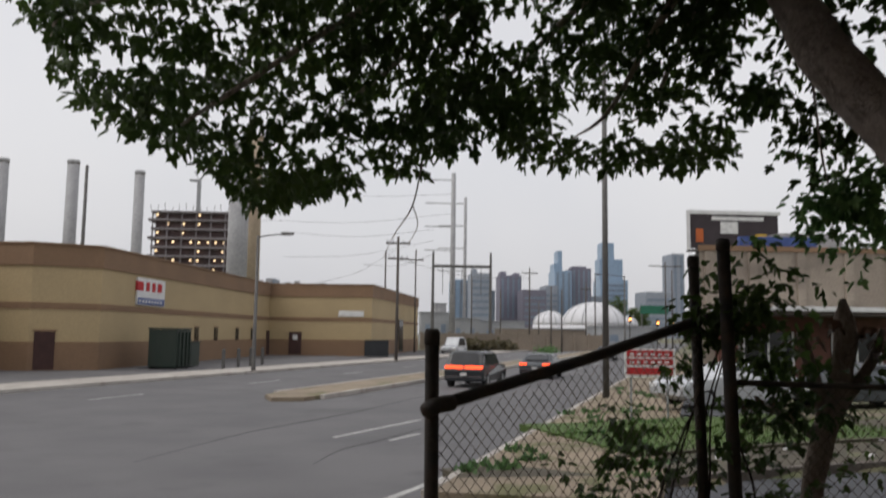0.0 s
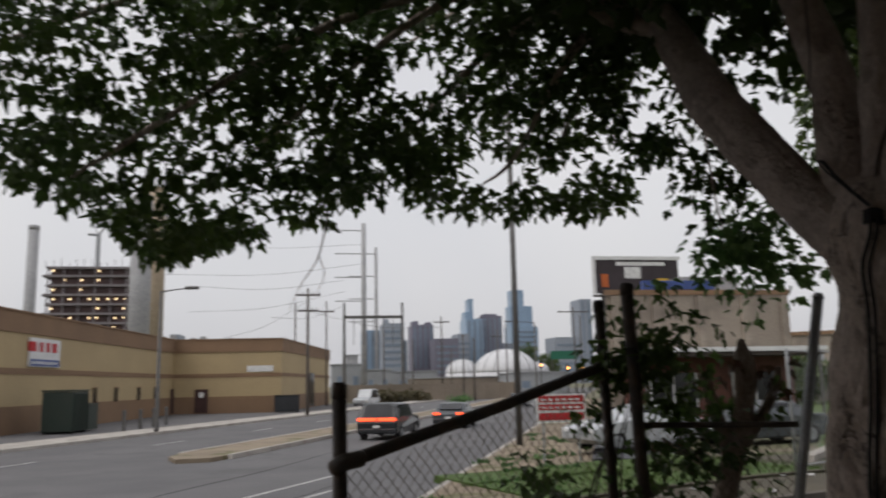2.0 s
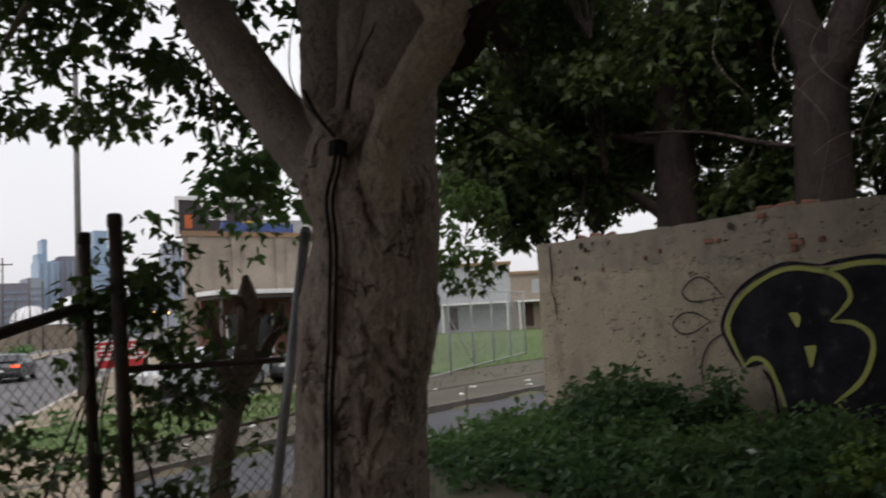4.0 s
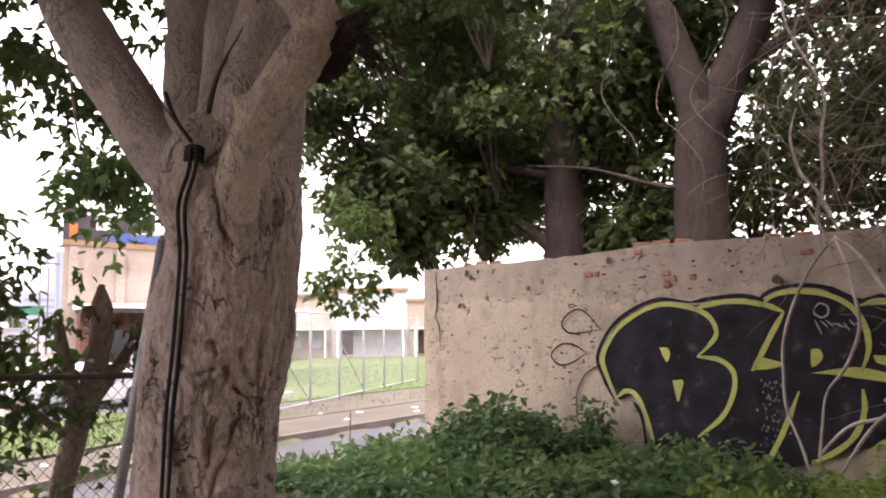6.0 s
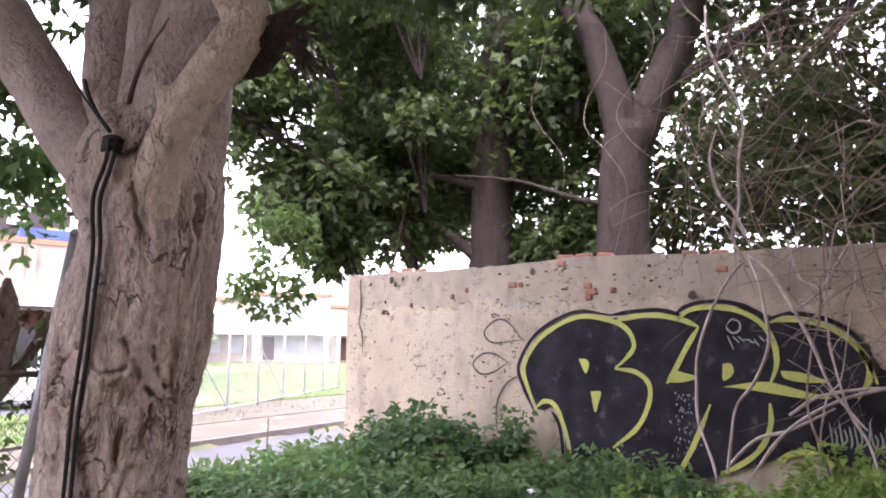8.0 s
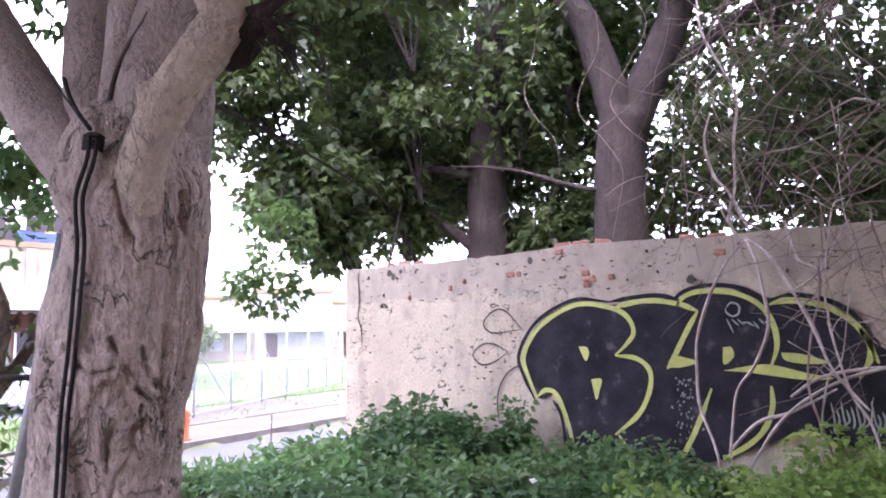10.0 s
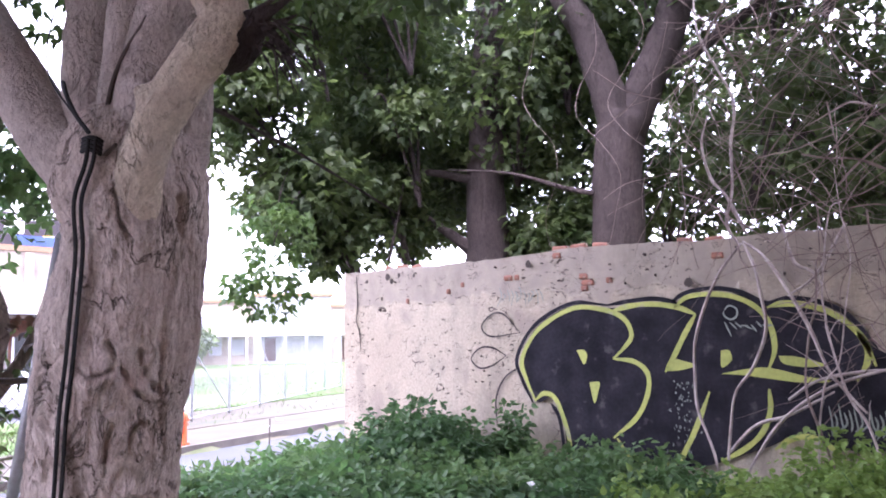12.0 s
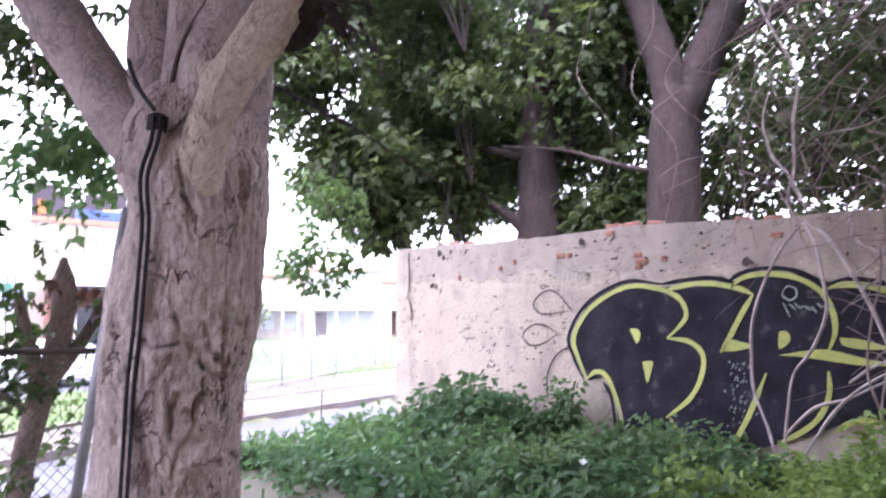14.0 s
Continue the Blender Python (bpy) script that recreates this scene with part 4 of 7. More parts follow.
    # the cracked end pier
    bm = bmesh.new()
    tube(bm, smooth_line([(-0.012, 7.52, 2.30), (-0.014, 7.50, 1.9), (-0.012, 7.53, 1.72), (-0.012, 7.47, 1.55), (-0.012, 7.45, 1.3)], 5), [0.006, 0.011, 0.006, 0.009, 0.002], 5, 0.6)
    part("crack", bm, M_HOLE, wall)
    return wall


build_wall()


# ---- the spray-painted lettering on the wall ----
def ribbon(bm, pts, width, x, steps=8):
    """A flat painted line on the wall, tapering at both ends."""
    line = smooth_line([(x, y, z) for y, z in pts], steps)
    n = len(line)
    rows = []
    for i, q in enumerate(line):
        w = line[min(i + 1, n - 1)] - line[max(i - 1, 0)]
        s = Vector((0, -w.z, w.y)).normalized()
        t = i / (n - 1)
        r = width / 2 * min(1, 0.35 + 4 * min(t, 1 - t)) * (1 + 0.22 * noise.noise(q * 7))
        rows.append((bm.verts.new(q + s * r), bm.verts.new(q - s * r)))
    for a, b in zip(rows, rows[1:]):
        bm.faces.new((a[0], a[1], b[1], b[0]))
    return bm


def fill(bm, pts, x, steps=7):
    line = smooth_line([(x, y, z) for y, z in pts] + [(x, *pts[0])], steps)[:-1]
    f = bm.faces.new([bm.verts.new(q) for q in line])
    f.normal_update()
    bmesh.ops.triangulate(bm, faces=[f])
    return bm


def build_graffiti():
    g = thing("graffiti", "bubble lettering in black with lime outlines sprayed on the plaster", "graffiti", (WX, 3.2, 0.1))
    o = Vector((0, 3.2, 0.1))
    x = -0.034

    def sh(pts):
        return [(y - o.y, z - o.z) for y, z in pts]

    bm = bmesh.new()
    fill(bm, sh([(4.86, 1.20), (4.62, 1.56), (4.16, 1.78), (3.70, 1.735), (3.22, 1.775), (2.95, 1.77), (2.70, 1.85), (2.33, 1.81), (1.95, 1.70), (1.55, 1.62), (1.28, 1.35), (1.0, 1.1), (1.1, 0.5), (1.6, 0.45), (1.85, 0.55), (2.2, 0.40), (2.75, 0.20), (3.05, 0.18), (3.45, 0.17), (3.75, 0.12), (4.22, 0.10), (4.32, 0.55), (4.44, 0.78), (4.66, 0.74), (4.78, 1.0)]), x)
    part("black_fill", bm, M_BLACKPAINT, g, "matt black letter bodies")
    outlines = [
        [(4.66, 0.74), (4.78, 0.98), (4.83, 1.21), (4.60, 1.53), (4.16, 1.745), (3.78, 1.72), (3.55, 1.62), (3.47, 1.45), (3.56, 1.32), (3.69, 1.21)],
        [(3.69, 1.21), (3.45, 1.18), (3.31, 1.06), (3.32, 0.86), (3.45, 0.62), (3.72, 0.40)],
        [(4.66, 0.76), (4.55, 0.83), (4.42, 0.79), (4.32, 0.60), (4.25, 0.36), (4.22, 0.10)],
        [(3.70, 1.70), (3.45, 1.75), (3.20, 1.755), (2.95, 1.71), (2.78, 1.64)],
        [(2.78, 1.64), (2.90, 1.45), (3.03, 1.22), (3.12, 1.08)],
        [(3.0, 1.70), (2.88, 1.80), (2.68, 1.83), (2.42, 1.80), (2.20, 1.69), (2.08, 1.52), (2.05, 1.30), (2.12, 1.10)],
        [(3.68, 0.40), (3.55, 0.25), (3.35, 0.19), (3.05, 0.21), (2.92, 0.38), (2.80, 0.62), (2.68, 0.9)],
        [(2.1, 1.68), (1.95, 1.71), (1.72, 1.68), (1.50, 1.58), (1.32, 1.40), (1.22, 1.15)],
        [(2.12, 0.94), (2.12, 0.75), (2.20, 0.55), (2.35, 0.40), (2.6, 0.25)],
        [(2.10, 0.40), (1.95, 0.50), (1.78, 0.53), (1.62, 0.45), (1.5, 0.33)],
        [(1.35, 1.45), (1.28, 1.30), (1.30, 1.15), (1.38, 1.02)],
    ]
    for pts in outlines:
        part("lime_outline", ribbon(bmesh.new(), sh(pts), 0.052, x - 0.006), M_LIME, g)
    dark = [[(4.70, 0.72), (4.84, 0.98), (4.90, 1.22), (4.66, 1.57), (4.18, 1.80), (3.72, 1.765)], [(3.74, 1.765), (3.45, 1.80), (3.2, 1.81), (2.98, 1.77)], [(3.02, 1.77), (2.88, 1.85), (2.66, 1.885), (2.4, 1.855), (2.12, 1.74)], [(4.30, 0.10), (4.36, 0.55), (4.46, 0.72)], [(2.08, 1.73), (1.8, 1.75), (1.45, 1.62), (1.2, 1.3)]]
    for pts in dark:
        part("black_shadow", ribbon(bmesh.new(), sh(pts), 0.045, x - 0.003), M_BLACKPAINT, g)
    solids = [[(4.12, 1.30), (4.03, 1.30), (3.995, 1.24), (4.04, 1.15)], [(3.98, 0.96), (3.86, 0.965), (3.88, 0.86), (3.93, 0.745)],
              [(3.12, 1.09), (3.02, 1.20), (2.93, 1.19), (2.80, 1.15), (2.95, 1.10)], [(2.55, 1.29), (2.47, 1.29), (2.45, 1.20), (2.55, 1.13)],
              [(2.56, 1.07), (2.3, 1.12), (2.10, 1.13), (1.80, 1.06), (1.58, 1.02), (1.8, 1.00), (2.1, 1.03), (2.35, 1.06)], [(2.02, 1.24), (1.85, 1.23), (1.62, 1.16), (1.8, 1.14), (1.98, 1.17)]]
    for pts in solids:
        part("lime_counter", fill(bmesh.new(), sh(pts), x - 0.006, 4), M_LIME, g)
    loops = [[(4.86, 1.50), (5.08, 1.71), (5.25, 1.72), (5.40, 1.60), (5.36, 1.50), (5.22, 1.46), (4.86, 1.50)], [(5.06, 1.24), (5.25, 1.33), (5.43, 1.33), (5.57, 1.21), (5.46, 1.10), (5.28, 1.12), (5.06, 1.24)], [(4.92, 1.10), (5.1, 0.98), (5.22, 0.75), (5.21, 0.43)]]
    for pts in loops:
        part("thin_flourish", ribbon(bmesh.new(), sh(pts), 0.022, x + 0.012), M_THINPAINT, g)
    rng = random.Random(2)
    bm = bmesh.new()
    for k in range(11):
        y = 5.12 - 0.055 * k
        ribbon(bm, sh([(y, 1.98 + rng.uniform(-0.05, 0.05)), (y - 0.03, 1.92), (y + rng.uniform(-0.06, 0.05), 1.84 + rng.uniform(-0.05, 0.04))]), 0.012, x - 0.01, 3)
    part("faded_scrawl", bm, M_GREYPAINT, g, "small faded grey-green scrawl")
    bm = bmesh.new()
    ribbon(bm, sh([(2.50, 1.66), (2.45, 1.71), (2.38, 1.68), (2.38, 1.61), (2.44, 1.58), (2.50, 1.62), (2.50, 1.66)]), 0.018, x - 0.008, 4)
    for k in range(9):
        y = 2.50 - 0.05 * k
        ribbon(bm, sh([(y, 1.50 + rng.uniform(0, 0.06)), (y - rng.uniform(0.02, 0.08), 1.46 + rng.uniform(-0.06, 0.06))]), 0.016, x - 0.008, 3)
    part("small_tag", bm, M_GREYPAINT, g, "small pale scribbled mark")
    bm = bmesh.new()
    for k in range(13):
        y = 1.62 - 0.04 * k
        ribbon(bm, sh([(y, 0.76 + rng.uniform(-0.04, 0.08)), (y - 0.02, 0.66), (y + rng.uniform(-0.07, 0.05), 0.58 + rng.uniform(-0.05, 0.05))]), 0.017, x - 0.008, 3)
    part("pale_scribble", bm, M_GREYPAINT, g, "pale green scribbled strokes")
    bm = bmesh.new()
    for k in range(60):
        y, z = 2.96 + rng.gauss(0, 0.08), rng.uniform(0.30, 1.0)
        ribbon(bm, sh([(y, z), (y + rng.uniform(-0.02, 0.02), z - rng.uniform(0.006, 0.015)), (y + rng.uniform(-0.012, 0.012), z - rng.uniform(0.016, 0.035))]), rng.uniform(0.004, 0.011), x - 0.004, 3)
    tagged(part("paint_scuff", bm, M_GREYPAINT, g, "pale scuffs where the black has flaked"), kind="stuff")


build_graffiti()


# ---- weeds and bushes at the foot of the wall ----
def bush(name, label, blobs, leaf, seed, density=230, material=None):
    rng = np.random.default_rng(seed)
    x0, y0 = blobs[0][0], blobs[0][1]
    o = np.array([x0, y0, 0.0])
    b = thing(name, label, "bush", o)
    cen, stems = [], bmesh.new()
    for x, y, r, h in blobs:
        n = int(density * r * h * 4)
        d = rng.normal(0, 1, (n, 3))
        d /= np.linalg.norm(d, axis=1)[:, None]
        d[:, 2] = np.abs(d[:, 2])
        q = d * rng.uniform(0.55, 1.0, (n, 1)) * (r, r, h) * (1 + 0.30 * np.sin(6 * d[:, :1] + 5 * d[:, 1:2] + x) + rng.normal(0, 0.10, (n, 1))) + (x, y, 0.02)
        cen.append(q - o)
        for k in range(max(3, n // 14)):
            t = Vector(q[k] - o)
            base = Vector((x - x0 + rng.normal(0, r / 4), y - y0 + rng.normal(0, r / 4), -0.05))
            tube(stems, smooth_line([base, base.lerp(t, 0.5) + Vector((0, 0, 0.1)), t], 3), [0.008, 0.003], 4)
    p, w, s = sprays(rng, np.vstack(cen), 6, leaf * 1.5, leaf, 0.7)
    tagged(part("stem", stems, M_WEED, b), kind="stuff")
    leaf_cloud("foliage", p, w, s, material or M_WEED, b, droop=0.25, seed=seed, shape=((0, 0), (0.22, 0.15), (0.33, 0.42), (0.18, 0.72), (0, 1.0)))
    return b


bush("weed_bush", "thick green weed bush against the plastered wall", [(7.7, 5.75, 0.68, 0.66), (7.6, 6.4, 0.5, 0.34), (7.7, 5.15, 0.45, 0.50), (7.4, 6.95, 0.4, 0.14), (8.1, 4.78, 0.20, 0.62), (7.3, 5.5, 0.5, 0.5)], 0.092, 21, 260)
bush("weed_bush", "low sprawling green weeds at the lot's edge", [(6.9, 6.9, 0.55, 0.20), (6.2, 6.5, 0.6, 0.16), (5.7, 6.9, 0.5, 0.10), (6.9, 6.1, 0.5, 0.30), (6.3, 5.7, 0.6, 0.20)], 0.10, 22, 240, M_WEED_MID)
bush("weed_bush", "dark low weeds spreading over the lot towards the tree", [(5.6, 5.9, 0.7, 0.16), (5.4, 5.0, 0.7, 0.15), (6.2, 4.8, 0.7, 0.22), (6.4, 3.9, 0.7, 0.20), (5.5, 4.1, 0.7, 0.15), (5.3, 6.6, 0.5, 0.12), (6.5, 3.0, 0.7, 0.2), (5.8, 3.2, 0.7, 0.15)], 0.095, 25, 180)
bush("weed_bush", "leafy ground weeds below the lettering", [(7.9, 3.6, 0.5, 0.38), (7.6, 4.1, 0.5, 0.30), (7.7, 3.0, 0.5, 0.30), (7.6, 2.5, 0.5, 0.28), (7.2, 3.5, 0.5, 0.3), (6.7, 4.2, 0.6, 0.3), (6.9, 5.0, 0.5, 0.35)], 0.085, 23, 230, M_WEED_MID)
bush("weed_bush", "pale green tall weeds beside the tangle of dead stems", [(7.9, 1.45, 0.45, 0.55), (7.6, 0.9, 0.5, 0.55), (7.2, 1.0, 0.5, 0.42), (7.5, 1.9, 0.45, 0.32), (7.0, 1.6, 0.5, 0.3), (6.8, 2.6, 0.5, 0.25)], 0.075, 24, 230, M_WEED_PALE)


def build_grass():
    rng = np.random.default_rng(31)
    n = 3400
    x, y = rng.uniform(5.2, 8.4, n), rng.uniform(0.2, 8.0, n)
    p = np.stack([x, y, np.full(n, -0.02)], 1)
    w = np.stack([rng.normal(0, 0.3, n), rng.normal(0, 0.3, n), np.ones(n)], 1)
    ob = leaf_cloud("grass", p, w, rng.uniform(0.06, 0.17, n), M_GRASS, droop=0, seed=32, shape=((0, 0), (0.035, 0.2), (0.03, 0.6), (0, 1)))
    tagged(ob, "rough green grass and seedlings in the lot", "grass")
    bm = bmesh.new()
    bmesh.ops.create_icosphere(bm, subdivisions=3, radius=0.05, matrix=Matrix.Diagonal((1, 1.3, 0.7, 1)))
    for v in bm.verts:
        v.co *= 1 + 0.7 * noise.noise(v.co * 22) + 0.35 * noise.noise(v.co * 55)
    lt = part("plastic_bag", bm, M_PAPER)
    lt.location = (6.55, 3.43, 0.22)
    tagged(lt, "crumpled white plastic bag caught in the weeds", "litter")


build_grass()


# ---- trees behind the wall ----
def back_tree(label, base, limbs, blobs, seed, leaf=0.155, per=12, dense=1.0):
    rng = np.random.default_rng(seed)
    o = Vector(base)
    t = thing("yard_tree", label, "tree", base)
    bm = bmesh.new()
    for pts, radii in limbs:
        tube(bm, smooth_line([Vector(q) - o for q in pts], 6), radii, 14, 0.12)
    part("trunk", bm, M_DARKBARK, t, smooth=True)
    twigs = bmesh.new()
    cen, hang = [], []
    for cx, cy, cz, rx, ry, rz, n in blobs:
        low = n < 30
        n = int(n * dense)
        d = rng.normal(0, 1, (n, 3))
        d /= np.linalg.norm(d, axis=1)[:, None]
        q = d * rng.uniform(0.1, 1, (n, 1)) ** 0.5 * (rx, ry, rz) + (cx, cy, cz)
        (hang if low else cen).append(q - np.array(base))
        if low:
            b = Vector((cx, cy, cz)) - o
            tube(twigs, smooth_line([b + Vector((1.3, 0.9, 1.5)), b + Vector((0.6, 0.5, 0.9)), b + Vector((0.1, 0.1, 0.2)), b + Vector((-0.1, -0.1, -0.25))], 4), [0.014, 0.010, 0.006, 0.002], 5)
            continue
        for k in range(5):
            a, b = Vector((cx, cy, cz)) - o, Vector(q[k]) - o
            tube(twigs, smooth_line([a * 0.8 + Vector((0, 0, -0.3)), a.lerp(b, 0.5) + Vector((0, 0, 0.1)), b], 4), [0.03, 0.02, 0.006], 5)
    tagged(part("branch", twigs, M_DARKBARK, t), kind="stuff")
    p, w, s = sprays(rng, np.vstack(cen), per, 0.32, leaf, 0.6)
    leaf_cloud("crown", p, w, s, M_LEAF_FAR, t, droop=0.5, seed=seed)
    if hang:
        p, w, s = sprays(rng, np.vstack(hang), 9, 0.16, 0.12, 0.7)
        leaf_cloud("low_spray", p, w, s, M_LEAF_YOUNG, t, "lighter leaves of the lowest spray", droop=0.6, seed=seed + 1)
    return t


back_tree("forked tree with dark trunk rising behind the wall", (11.6, 5.25, -0.4),
          [([(11.6, 5.3, -0.4), (11.57, 5.23, 2.0), (11.48, 5.14, 3.9), (11.47, 5.0, 4.7)], [0.46, 0.40, 0.36, 0.36]),
           ([(11.45, 5.05, 4.4), (11.25, 5.2, 5.2), (11.0, 5.35, 5.95), (10.7, 5.6, 6.6), (10.3, 5.9, 8.2)], [0.30, 0.25, 0.22, 0.2, 0.12]),
           ([(11.48, 5.0, 4.4), (11.68, 4.7, 5.2), (11.82, 4.45, 5.8), (11.9, 4.25, 6.5), (12.1, 3.9, 8.2)], [0.30, 0.27, 0.25, 0.24, 0.14]),
           ([(11.75, 4.6, 5.2), (12.0, 4.0, 5.6), (12.2, 3.2, 6.1), (12.3, 2.4, 6.5)], [0.12, 0.09, 0.06, 0.03]),
           ([(11.4, 5.2, 3.5), (11.1, 5.7, 3.6), (10.7, 6.5, 3.9), (10.2, 7.3, 4.0)], [0.05, 0.035, 0.022, 0.01])],
          # the last two blobs hang above the view, added to shade the wall
          [(12.6, 3.2, 4.4, 1.6, 2.0, 1.4, 170), (12.3, 4.6, 7.2, 1.8, 2.0, 1.5, 210), (13.2, 1.4, 5.6, 1.6, 2.0, 1.8, 170), (11.6, 6.2, 6.6, 1.4, 1.2, 1.2, 130), (12.5, 2.6, 7.0, 1.8, 2.0, 1.3, 150), (13.0, 4.9, 3.6, 1.2, 1.6, 0.8, 90), (11.0, 3.0, 8.6, 3.0, 4.0, 1.4, 330), (9.8, 1.0, 6.6, 1.6, 3.0, 0.9, 220)], 41)
back_tree("straight dark-trunked tree behind the wall", (11.6, 7.65, -0.5),
          [([(11.6, 7.7, -0.5), (11.53, 7.6, 2.9), (11.39, 7.5, 4.3), (11.24, 7.2, 7.1), (11.2, 7.0, 9)], [0.42, 0.36, 0.30, 0.24, 0.15]),
           ([(11.5, 7.6, 2.7), (11.2, 8.0, 3.1), (10.9, 8.5, 3.5), (10.4, 9.2, 3.9)], [0.15, 0.09, 0.06, 0.03]),
           ([(11.3, 7.5, 4.0), (10.7, 8.4, 4.2), (10.1, 9.3, 4.0), (9.7, 9.9, 3.7)], [0.08, 0.055, 0.035, 0.015]),
           ([(9.6, 8.6, -0.4), (9.75, 8.45, 1.6), (10.0, 8.3, 3.0), (10.15, 8.2, 3.9)], [0.032, 0.028, 0.022, 0.015])],
          [(10.4, 9.5, 4.5, 1.3, 1.1, 1.0, 150), (11.8, 7.0, 5.4, 1.7, 1.7, 1.3, 190), (10.6, 9.2, 6.2, 1.5, 1.2, 1.3, 170), (9.6, 9.6, 3.7, 1.1, 1.2, 0.8, 70), (12.4, 8.0, 4.2, 0.9, 1.6, 1.0, 100), (9.9, 8.2, 7.6, 1.8, 1.8, 1.2, 140), (11.0, 9.1, 3.4, 1.2, 1.0, 0.6, 80), (12.8, 6.2, 4.0, 1.2, 1.2, 1.3, 120), (7.9, 9.3, 5.2, 1.1, 1.0, 1.4, 200), (8.7, 8.9, 3.7, 0.9, 0.9, 0.8, 120), (8.4, 9.0, 6.9, 1.6, 1.2, 1.0, 170), (9.2, 8.7, 2.9, 0.5, 0.6, 0.45, 40), (12.2, 6.6, 2.9, 1.0, 1.0, 0.7, 110), (13.2, 8.6, 5.6, 1.2, 1.7, 1.7, 190), (13.4, 6.7, 6.6, 1.2, 1.6, 1.7, 180), (12.6, 9.9, 4.4, 1.1, 1.2, 1.0, 110), (10.3, 8.7, 3.9, 0.7, 0.6, 0.45, 42), (10.0, 8.1, 4.9, 0.8, 0.6, 0.4, 36), (13.2, 9.3, 7.4, 1.5, 1.8, 1.2, 130), (12.6, 7.6, 2.9, 0.9, 0.9, 0.6, 90), (12.6, 11.2, 6.4, 1.8, 1.8, 1.6, 230), (10.6, 10.0, 7.8, 1.8, 1.5, 1.2, 160), (13.6, 9.6, 5.2, 1.4, 1.4, 1.4, 150), (7.05, 7.65, 2.12, 0.40, 0.40, 0.42, 21), (7.6, 8.2, 2.95, 0.55, 0.55, 0.5, 29)], 42, dense=1.2)
back_tree("leafy tree filling the yard beyond the dead vines", (14.5, 0.8, -0.5),
          [([(14.5, 0.8, -0.5), (14.4, 0.9, 3.0), (14.2, 1.2, 6.0), (14.0, 1.4, 8.5)], [0.3, 0.26, 0.2, 0.1])],
          # the blobs at y -3.5 and -4.5 are unseen, added to block sky light
          [(14.0, 0.8, 4.2, 1.8, 2.2, 1.6, 280), (14.5, -0.8, 5.5, 1.8, 2.2, 2.0, 240), (14.5, 2.8, 4.2, 1.5, 1.7, 1.5, 200), (15.0, 4.5, 5.5, 1.5, 2.0, 1.8, 200), (14.0, 0.5, 7.2, 2.0, 2.5, 1.5, 150), (12.0, -3.5, 6.0, 2.5, 3.0, 2.5, 330), (8.5, -4.5, 6.0, 3.0, 2.5, 2.0, 330), (13.5, 2.2, 3.2, 1.4, 2.6, 0.9, 130)], 43)


